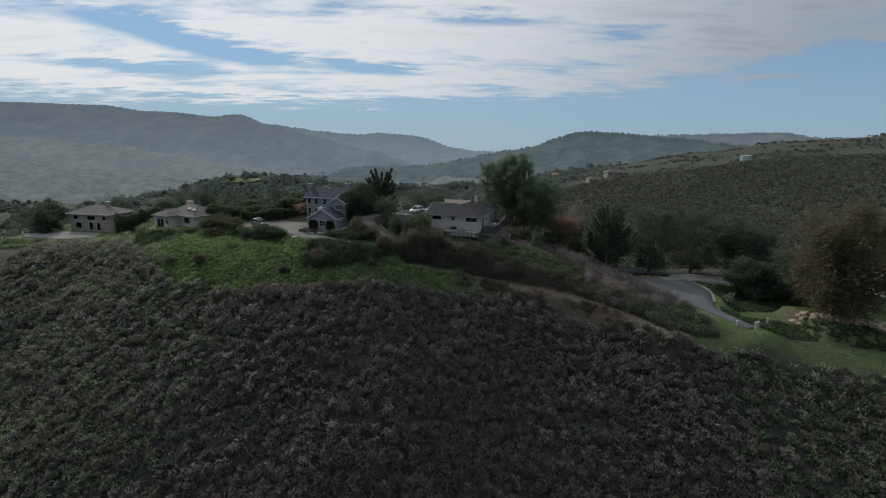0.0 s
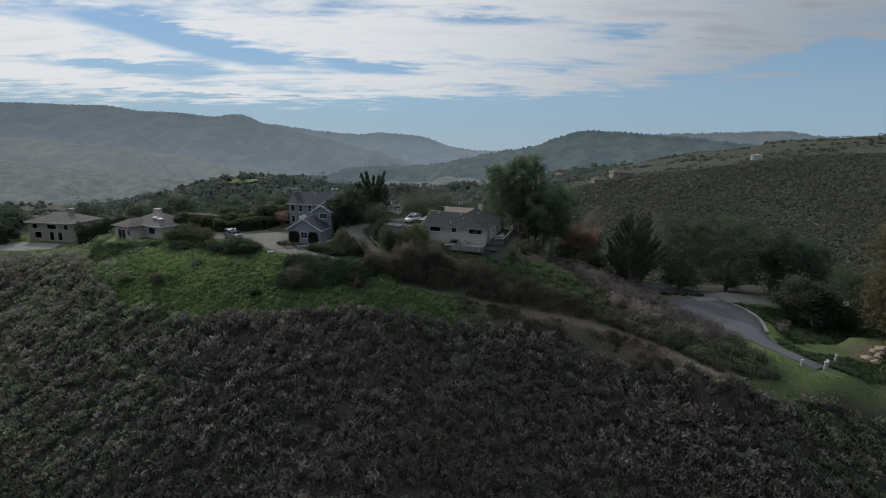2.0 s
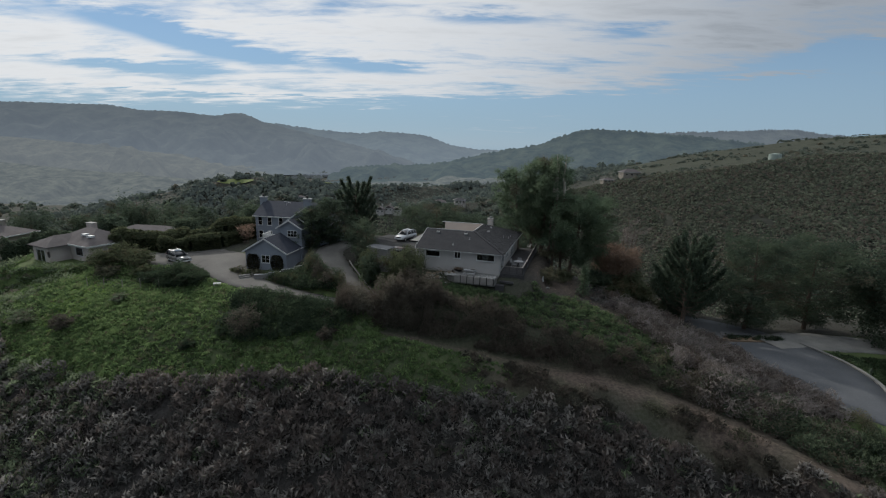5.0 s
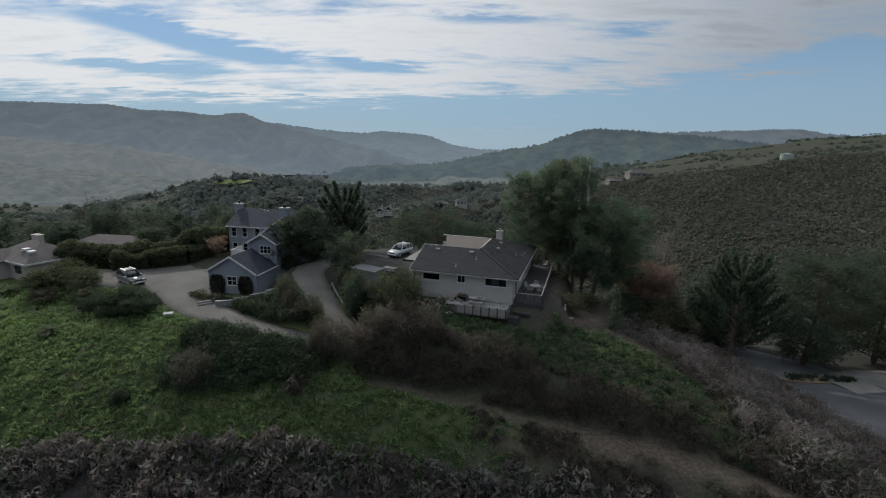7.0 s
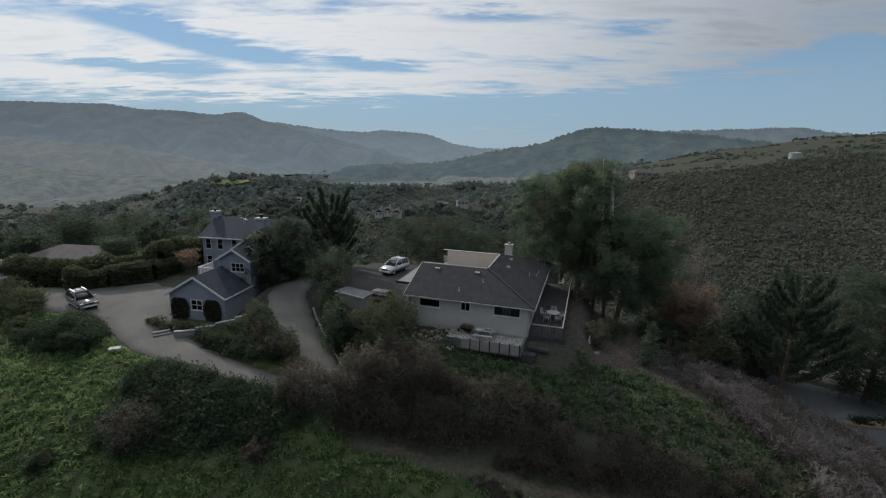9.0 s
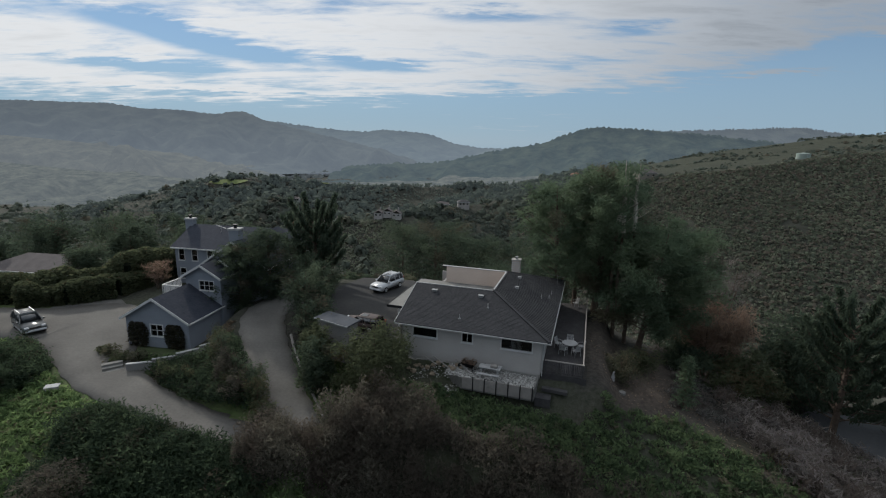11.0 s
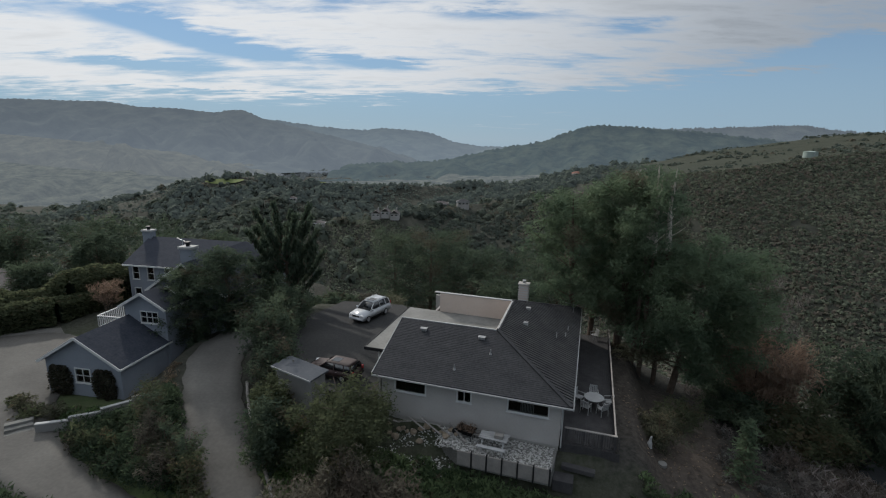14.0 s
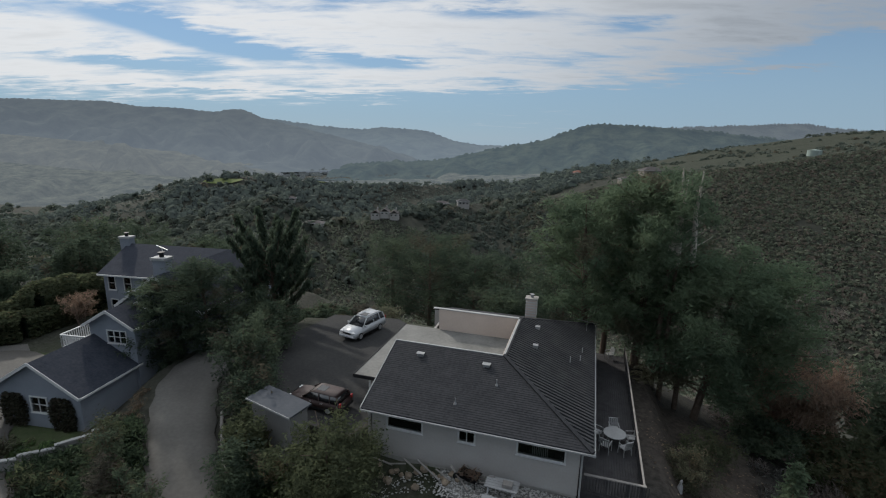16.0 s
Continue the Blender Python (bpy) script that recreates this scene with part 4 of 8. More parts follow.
def white_house():
    h = thing("white_house", WH, "low white stucco house with charcoal hip roof and sunken flat roof", "house")
    base, eave = 3.1, 5.82
    tall = eave - base
    part("foundation", boxes((-11.86, -0.58, 0.45, 16.36, 2.3, 3.09)), "concrete", h)
    # walls: front, right, back, left
    place(part("front_wall", wall_mesh(11.0, tall, 0.18, [(0.95, 2.87, 1.76, 2.46), (4.95, 5.73, 1.78, 2.62), (8.0, 10.27, 1.74, 2.52)]), "white_wall", h), -11.55, 0.42, base)
    place(part("side_wall", wall_mesh(15.6, tall, 0.18, [(1.2, 3.2, 0.32, 2.35), (5.0, 6.2, 1.2, 2.3), (9.0, 11.0, 0.32, 2.35)]), "white_wall", h), -0.55, 0.6, base, 90)
    place(part("back_wall", wall_mesh(12.6, tall, 0.18, []), "white_wall", h), -0.55, 16.4, base, 180)
    place(part("side_wall", wall_mesh(15.6, tall, 0.18, [(8.0, 10.5, 0.0, 2.3)]), "white_wall", h), -11.9, 16.2, base, -90)
    part("floor_slab", boxes((-11.65, -0.75, 0.7, 16.15, base, base + 0.12)), "concrete", h)
    for x0, x1, z0, z1, nb, sl in ((0.95, 2.87, 1.76, 2.46, 0, None), (4.95, 5.73, 1.78, 2.62, 1, None), (8.0, 10.27, 1.74, 2.52, 0, (0.7, 1.55))):
        window(h, -11.55 + x0, 0.42, base + z0, x1 - x0, z1 - z0, 0, (nb, 0), slats=sl)
    for a, b in ((1.2, 3.2), (9.0, 11.0)):
        d = place(part("glass_door", boxes((0, 0.07, -0.03, 0.06, 0, 2.03), (1.93, 2.0, -0.03, 0.06, 0, 2.03), (0.07, 1.93, -0.03, 0.06, 1.96, 2.03), (0.07, 1.93, -0.03, 0.06, 0, 0.08), (0.96, 1.03, -0.03, 0.06, 0.08, 1.96)), "white_trim", h), -0.55, 0.6 + a, base + 0.32, 90)
        part("pane", boxes((0.07, 0.96, 0.01, 0.025, 0.08, 1.96)), "glass", d)
        part("pane", boxes((1.03, 1.93, 0.01, 0.025, 0.08, 1.96)), "glass", d)
    window(h, -0.55, 5.6, base + 1.2, 1.2, 1.1, 90)
    # roof: a hip roof whose heart is a sunken flat roof open to the drive
    e, top, d = 5.9, 7.74, 5.0
    L, B = -12.05, 16.9
    part("roof", hip_faces([[(L, 0, e), (0, 0, e), (-5.15, d, top), (L, d, top)]]), "shingle", h)
    part("ribbed_roof", hip_faces([[(0, 0, e), (0, B, e), (-5.15, 11.45, top), (-5.15, d, top)]]), "ribbed_roof", h, "ribbed charcoal roof slope")
    part("back_roof", hip_faces([[(0, B, e), (L + 0.4, B, e), (L + 0.4, 11.45, top), (-5.15, 11.45, top)]]), "shingle", h)
    # courses of shingles on the front slope
    n = 36
    for i in range(n):
        a, b = i / n, min((i + 1.12) / n, 1.0)
        bm = bmesh.new()
        pts = []
        for t, lift in ((a, 0.022), (b, 0.006)):
            y, z = d * t, e + (top - e) * t + lift
            pts.append(((L, y, z), (-5.15 * t - 0.02, y, z)))
        slab(bm, [pts[0][0], pts[0][1], pts[1][1], pts[1][0]], 0.02)
        part("shingle_course", bm, "shingle", h)
    # ribs of the right slope, from the ridge or the hips down to the eaves
    for i in range(56):
        y = 0.18 + i * (B - 0.36) / 55
        t = min(1.0, y / d, (B - y) / (B - 11.45))
        bm = bmesh.new()
        beam(bm, (0.02, y, e + 0.03), (-5.15 * t, y, e + (top - e) * t + 0.03), 0.13, 0.13)
        part("roof_rib", bm, "ribbed_roof", h)
    for a, b in (((0, 0, e), (-5.15, d, top)), ((0, B, e), (-5.15, 11.45, top)), ((-5.15, d, top), (-5.15, 11.45, top))):
        bm = bmesh.new()
        beam(bm, (a[0], a[1], a[2] + 0.05), (b[0], b[1], b[2] + 0.05), 0.22, 0.09)
        part("ridge_cap", bm, "shingle", h)
    # flat roof and the tall inner wall behind it
    part("flat_roof", boxes((-13.9, -5.35, 2.85, 11.35, 6.02, 6.16)), "flat_roof", h, "pale sunken flat roof")
    part("inner_wall", boxes((-11.2, -5.2, 11.25, 11.42, 6.0, top + 0.02)), "cream_wall", h, "cream painted inner wall above the flat roof")
    part("inner_wall", boxes((-5.33, -5.2, 5.05, 11.25, 6.0, top - 0.02)), "cream_wall", h)
    part("inner_wall", boxes((-12.0, -5.2, 5.02, 5.12, 6.0, top - 0.02)), "white_trim", h)
    part("coping", boxes((-11.65, -5.1, 11.2, 11.47, top + 0.03, top + 0.08)), "weathered_trim", h)
    part("coping", boxes((L - 0.05, -5.2, 5.0, 5.12, top + 0.01, top + 0.05)), "weathered_trim", h)
    part("coping", boxes((-5.26, -5.14, 5.15, 11.1, top + 0.06, top + 0.10)), "weathered_trim", h)
    part("roof_edge", boxes((-13.96, -13.90, 2.8, 11.4, 5.98, 6.2), (-13.9, -12.2, 2.79, 2.85, 5.98, 6.2)), "black", h)
    part("post", boxes((-13.0, -12.85, 3.0, 3.15, base, 6.02)), "white_trim", h)
    part("post", boxes((-13.8, -13.65, 10.8, 10.95, base, 6.02)), "white_trim", h)
    # white gutters along the eaves
    part("gutter", boxes((L, 0.06, -0.09, -0.005, e - 0.13, e - 0.04)), "weathered_trim", h)
    part("gutter", boxes((0.065, 0.13, -0.09, B, e - 0.13, e - 0.04)), "weathered_trim", h)
    bm = bmesh.new()
    for a, b in (((L - 0.01, 0, e - 0.06), (L - 0.01, d, top - 0.06)),):
        beam(bm, a, b, 0.05, 0.2)
    part("rake_board", bm, "weathered_trim", h)
    bm = bmesh.new()
    tube(bm, [(-0.45, 0.36, e - 0.15), (-0.45, 0.36, base)], [0.045, 0.045], 8)
    part("downpipe", bm, "weathered_trim", h)
    part("soffit", boxes((L, 0.0, 0.0, 0.42, e - 0.16, e - 0.14), (-0.55, 0.0, 0.42, B, e - 0.16, e - 0.14)), "white_trim", h)
    # left gable triangle under the front slope
    bm = bmesh.new()
    slab(bm, [(-11.9, 0.45, 5.7), (-11.9, 5.0, 5.7), (-11.9, 5.0, 7.5)], 0.0001)
    bmesh.ops.solidify(bm, geom=bm.faces[:], thickness=0.12)
    part("gable", bm, "white_wall", h)
    # box vents, pipe vents and a skylight
    for u, v in ((-10.1, 4.15), (-6.05, 4.1)):
        z = e + (top - e) * v / d
        bm = boxes((u - 0.2, u + 0.2, v - 0.13, v + 0.13, z - 0.06, z + 0.13))
        bmesh.ops.bevel(bm, geom=bm.edges[:], offset=0.03, segments=1, affect="EDGES")
        vent = part("roof_vent", bm, "dull_metal", h)
        part("hood", boxes((u - 0.24, u + 0.24, v - 0.19, v + 0.16, z + 0.132, z + 0.155)), "dull_metal", vent)
    for u, v in ((-7.1, 1.3), (-5.2, 2.9)):
        z = e + (top - e) * v / d
        bm = bmesh.new()
        tube(bm, [(u, v, z - 0.05), (u, v, z + 0.34)], [0.035, 0.03], 8)
        tube(bm, [(u, v, z - 0.02), (u, v, z + 0.10)], [0.11, 0.04], 8)
        part("vent_pipe", bm, "dull_metal", h)
    for u, v in ((-3.9, 11.0), (-3.7, 8.0)):
        z = e + (top - e) * (-u) / 5.15
        part("roof_vent", boxes((u - 0.16, u + 0.16, v - 0.16, v + 0.16, z - 0.06, z + 0.22)), "dull_metal", h)
    for u, v in ((-1.5, 8.2), (-0.9, 9.0), (-0.8, 10.4)):
        z = e + (top - e) * (-u) / 5.15
        bm = bmesh.new()
        tube(bm, [(u, v, z - 0.05), (u, v, z + 0.45)], [0.035, 0.03], 7)
        part("vent_pipe", bm, "dull_metal", h)
    sk = part("skylight", boxes((-7.3, -6.6, 6.6, 7.2, 6.16, 6.30)), "dull_metal", h)
    part("dome", boxes((-7.22, -6.68, 6.68, 7.12, 6.30, 6.36)), "glass", sk)
    # chimney of pale block with banded courses and a spark arrester
    ch = part("chimney", boxes((-5.25, -4.45, 14.8, 15.5, 6.0, 8.1)), "cream_wall", h, "pale banded block chimney")
    for i in range(6):
        part("band", boxes((-5.28, -4.42, 14.77, 15.53, 6.75 + i * 0.22, 6.81 + i * 0.22)), "white_trim", ch)
    part("cap", boxes((-5.33, -4.37, 14.72, 15.58, 8.103, 8.2)), "concrete", ch)
    bm = bmesh.new()
    tube(bm, [(-4.85, 15.15, 8.2), (-4.85, 15.15, 8.42), (-4.85, 15.15, 8.46)], [0.12, 0.12, 0.2], 9)
    part("flue", bm, "dull_metal", ch)
    # television aerial at the back eaves
    bm = bmesh.new()
    beam(bm, (-0.6, 14.6, 6.1), (-0.6, 14.6, 7.1), 0.03)
    beam(bm, (-1.3, 14.6, 7.05), (0.2, 14.6, 6.85), 0.02)
    part("aerial", bm, "dull_metal", h)
    return h


white_house()


def deck():
    d = thing("deck", WH, "dark stained wooden deck with a railing beside the house", "deck")
    z, x0, x1, y0, y1 = 3.32, -0.5, 2.5, 0.5, 17.4
    for i in range(22):
        a = x0 + i * (x1 - x0) / 22
        part("plank", boxes((a, a + (x1 - x0) / 22 - 0.012, y0, y1, z - 0.05, z)), "dark_wood", d)
    part("joist", boxes((x0, x1, y0, y0 + 0.08, z - 0.3, z - 0.05)), "dark_wood", d)
    part("joist", boxes((x1 - 0.08, x1, y0 + 0.08, y1, z - 0.3, z - 0.05)), "dark_wood", d)
    posts = [(x0 + 0.3 + i * 0.98, y0 + 0.06) for i in range(3)] + [(x1 - 0.06, y0 + 0.06 + i * 1.92) for i in range(9)]
    for px, py in posts:
        wp = WH @ Vector((px, py, 0))
        g = float(height(np.array([wp.x]), np.array([wp.y]))[0])
        part("post", boxes((px - 0.05, px + 0.05, py - 0.05, py + 0.05, min(g, z - 0.3) - 0.1, z + 0.98)), "dark_wood", d)
    part("rail", boxes((x0 + 0.2, x1 + 0.04, y0 - 0.01, y0 + 0.13, z + 0.98, z + 1.03)), "grey_wood", d)
    part("rail", boxes((x1 - 0.09, x1 + 0.0, y0 + 0.13, y1, z + 0.98, z + 1.03)), "grey_wood", d)
    part("lower_rail", boxes((x0 + 0.2, x1 - 0.1, y0 + 0.03, y0 + 0.09, z + 0.08, z + 0.14)), "dark_wood", d)
    part("lower_rail", boxes((x1 - 0.09, x1 - 0.03, y0 + 0.12, y1, z + 0.08, z + 0.14)), "dark_wood", d)
    for i in range(24):
        a = x0 + 0.3 + i * 0.125
        part("baluster", boxes((a - 0.018, a + 0.018, y0 + 0.04, y0 + 0.08, z + 0.14, z + 0.98)), "dark_wood", d)
    for i in range(124):
        a = y0 + 0.2 + i * 0.134
        part("baluster", boxes((x1 - 0.08, x1 - 0.04, a - 0.018, a + 0.018, z + 0.14, z + 0.98)), "dark_wood", d)
    for i in range(26):
        a = x0 + i * 0.125
        part("skirt_board", boxes((a, a + 0.11, y0 - 0.02, y0 - 0.003, z - 1.35, z - 0.02)), "dark_wood", d)
    return d


deck()


def patio_table(m):
    t = thing("patio_table", m, "round white garden table standing on the dark deck", "table")
    bm = bmesh.new()
    tube(bm, [(0, 0, 0.69), (0, 0, 0.72)], [0.62, 0.62], 24)
    part("tabletop", bm, "patio_white", t)
    for k in range(4):
        a = math.pi / 4 + k * math.pi / 2
        bm = bmesh.new()
        tube(bm, [(0.45 * math.cos(a), 0.45 * math.sin(a), 0.69), (0.40 * math.cos(a), 0.40 * math.sin(a), 0.35), (0.50 * math.cos(a), 0.50 * math.sin(a), 0)], [0.025, 0.022, 0.025], 6)
        part("leg", bm, "patio_white", t)
    return t


def patio_chair(m):
    c = thing("patio_chair", m, "white slatted garden chair beside the round table", "chair", "chairs round the patio table")
    part("seat", soft_box(-0.24, 0.24, -0.23, 0.23, 0.41, 0.44, 0.01), "patio_white", c)
    for i in range(5):
        x = -0.22 + i * 0.11
        bm = bmesh.new()
        beam(bm, (x, 0.22, 0.44), (x, 0.31, 0.90), 0.07, 0.02)
        part("back_slat", bm, "patio_white", c)
    bm = bmesh.new()
    beam(bm, (-0.26, 0.31, 0.90), (0.26, 0.31, 0.90), 0.05, 0.04)
    part("top_rail", bm, "patio_white", c)
    for sx in (-1, 1):
        bm = bmesh.new()
        beam(bm, (sx * 0.26, -0.22, 0.64), (sx * 0.26, 0.26, 0.66), 0.05, 0.025)
        part("armrest", bm, "patio_white", c)
        for y in (-0.21, 0.21):
            bm = bmesh.new()
            beam(bm, (sx * 0.25, y, 0.64 if y < 0 else 0.44), (sx * 0.27, y * 1.15, 0), 0.035)
            part("leg", bm, "patio_white", c)
    return c


patio_table(WH @ pose(1.3, 5.1, 3.32))
chair = patio_chair(WH @ pose(1.3, 6.05, 3.32, 0, 0, 8))
for k, a in enumerate((72, 150, 215, 290)):
    q = radians(a)
    copy_thing(chair, WH @ pose(1.3 - 0.95 * math.sin(q), 5.1 + 0.95 * math.cos(q), 3.32, 0, 0, a + (-6, 9, 4, -8)[k]))
copy_thing(chair, WH @ pose(1.3, 16.6, 3.32, 0, 0, -60))


def garden_bench(m):
    b = thing("picnic_table", m, "white picnic table with benches on the gravel terrace", "table")
    for i in range(4):
        part("top_board", boxes((-0.8, 0.8, -0.36 + i * 0.18, -0.20 + i * 0.18, 0.70, 0.74)), "patio_white", b)
    for s in (-1, 1):
        part("bench_board", boxes((-0.8, 0.8, s * 0.72 - 0.13, s * 0.72 + 0.13, 0.42, 0.46)), "patio_white", b)
        bm = bmesh.new()
        for q in (-1, 1):
            beam(bm, (s * 0.6, q * 0.25, 0.70), (s * 0.6, q * 0.62, 0.0), 0.08, 0.05)
        beam(bm, (s * 0.6, -0.78, 0.39), (s * 0.6, 0.78, 0.39), 0.05, 0.08)
        part("trestle", bm, "patio_white", b)
    part("crate", soft_box(0.05, 0.55, -0.2, 0.15, 0.74, 0.94), "grey_wood", b)
    return b


garden_bench(WH @ pose(-4.1, -0.75, 3.0, 0, 0, -2))


def terrace():
    t = thing("gravel_terrace", WH, "pale gravel terrace behind a low grey retaining wall", "terrace", kind="structure")
    bm = bmesh.new()
    slab(bm, [(-7.6, 0.4, 2.98), (-7.2, -0.7, 2.98), (-6.0, -1.7, 2.98), (-0.75, -1.75, 2.98), (-0.6, 0.4, 2.98)], 0.9)
    part("gravel_bed", bm, "gravel", t)
    for i in range(6):
        x = -5.95 + i * 0.86
        part("wall_panel", boxes((x, x + 0.78, -1.83, -1.76, 2.25, 3.12)), "grey_wood", t)
        part("post", boxes((x + 0.78, x + 0.86, -1.88, -1.74, 2.15, 3.2)), "black", t)
    return t


terrace()


def shed():
    s = thing("garden_shed", pose(-9.5, 98.45, 3.3, 0, 0, -30.8), "plain grey garden shed with a flat sheet roof", "shed")
    w, d, hh = 3.3, 1.15, 2.36
    part("wall", wall_mesh(w, hh + 0.9, 0.1, []), "grey_stucco", s).matrix_basis = pose(-w / 2, -d / 2, -0.9)
    part("wall", wall_mesh(d - 0.2, hh + 0.9, 0.1, []), "grey_stucco", s).matrix_basis = pose(w / 2, -d / 2 + 0.1, -0.9, 0, 0, 90)
    part("wall", wall_mesh(w, hh + 0.9, 0.1, []), "grey_stucco", s).matrix_basis = pose(w / 2, d / 2, -0.9, 0, 0, 180)
    part("wall", wall_mesh(d - 0.2, hh + 0.9, 0.1, []), "grey_stucco", s).matrix_basis = pose(-w / 2, d / 2 - 0.1, -0.9, 0, 0, -90)
    bm = bmesh.new()
    slab(bm, [(-w / 2 - 0.15, -d / 2 - 0.2, hh + 0.02), (w / 2 + 0.15, -d / 2 - 0.2, hh + 0.02), (w / 2 + 0.15, d / 2 + 0.2, hh + 0.12), (-w / 2 - 0.15, d / 2 + 0.2, hh + 0.12)], 0.1)
    part("roof", bm, "sheet_roof", s, "flat grey sheet roof")
    part("fascia", boxes((-w / 2 - 0.17, w / 2 + 0.17, -d / 2 - 0.24, -d / 2 - 0.205, hh - 0.08, hh + 0.02)), "weathered_trim", s)
    return s


shed()


# ---------------------------------------------------------------- the grey-blue house
GH = pose(-27.0, 101.9, 0, 0, 0, -8.2)


def gable_block(h, u0, u1, v0, v1, base, eave, over, rise, wall, roof, label="", windows=(), axis="v", base_over=None):
    """A block with a gable roof whose ridge runs along v (front gable) or u (eaves to the front)."""
    th = 0.18
    place(part("front_wall", wall_mesh(u1 - u0, eave - base, th, [(a, b, c, e) for a, b, c, e, *_ in windows]), wall, h), u0, v0, base)
    for a, b, c, e, *bars in windows:
        window(h, u0 + a, v0, base + c, b - a, e - c, 0, bars[0] if bars else (1, 1))
    place(part("side_wall", wall_mesh(v1 - v0 - 2 * th, eave - base, th, []), wall, h), u1, v0 + th, base, 90)
    place(part("back_wall", wall_mesh(u1 - u0, eave - base, th, []), wall, h), u1, v1, base, 180)
    place(part("side_wall", wall_mesh(v1 - v0 - 2 * th, eave - base, th, []), wall, h), u0, v1 - th, base, -90)
    if axis == "v":
        c, half = (u0 + u1) / 2, (u1 - u0) / 2
        k = rise / half
        top = eave + rise
        lo = eave - k * over
        for v in (v0, v1 - th):
            bm = bmesh.new()
            f = [bm.verts.new(p) for p in ((u0, v, eave), (u1, v, eave), (c, v, top))]
            g = [bm.verts.new((p.co.x, v + th, p.co.z)) for p in f]
            bm.faces.new(f)
            bm.faces.new(g[::-1])
            for i in range(3):
                bm.faces.new((f[(i + 1) % 3], f[i], g[i], g[(i + 1) % 3]))
            part("gable", bm, wall, h)
        a, b = v0 - 0.35, v1 + 0.35
        part("roof_slope", hip_faces([[(u0 - over, a, lo + 0.12), (c, a, top + 0.12), (c, b, top + 0.12), (u0 - over, b, lo + 0.12)][::-1]], 0.12), roof, h, label)
        part("roof_slope", hip_faces([[(u1 + over, a, lo + 0.12), (u1 + over, b, lo + 0.12), (c, b, top + 0.12), (c, a, top + 0.12)][::-1]], 0.12), roof, h, label)
        for s in (u0 - over, u1 + over):
            bm = bmesh.new()
            beam(bm, (s, a - 0.03, lo + 0.06), (c, a - 0.03, top + 0.06), 0.05, 0.2)
            part("rake_board", bm, "white_trim", h)
            bm = bmesh.new()
            beam(bm, (s + (0.03 if s > c else -0.03), a, lo + 0.04), (s + (0.03 if s > c else -0.03), b, lo + 0.04), 0.05, 0.14)
            part("gutter", bm, "white_trim", h)
    else:
        c, half = (v0 + v1) / 2, (v1 - v0) / 2
        k = rise / half
        top = eave + rise
        lo = eave - k * over
        for u in (u0, u1 - th):
            bm = bmesh.new()
            f = [bm.verts.new(p) for p in ((u, v0, eave), (u, v1, eave), (u, c, top))]
            g = [bm.verts.new((u + th, p.co.y, p.co.z)) for p in f]
            bm.faces.new(f[::-1])
            bm.faces.new(g)
            for i in range(3):
                bm.faces.new((f[i], f[(i + 1) % 3], g[(i + 1) % 3], g[i]))
            part("gable", bm, wall, h)
        a, b = u0 - 0.3, u1 + 0.3
        part("roof_slope", hip_faces([[(a, v0 - over, lo + 0.12), (b, v0 - over, lo + 0.12), (b, c, top + 0.12), (a, c, top + 0.12)]], 0.12), roof, h, label)
        part("roof_slope", hip_faces([[(b, v1 + over, lo + 0.12), (a, v1 + over, lo + 0.12), (a, c, top + 0.12), (b, c, top + 0.12)]], 0.12), roof, h, label)
        part("gutter", boxes((a, b, v0 - over - 0.07, v0 - over - 0.005, lo - 0.06, lo + 0.1)), "white_trim", h)


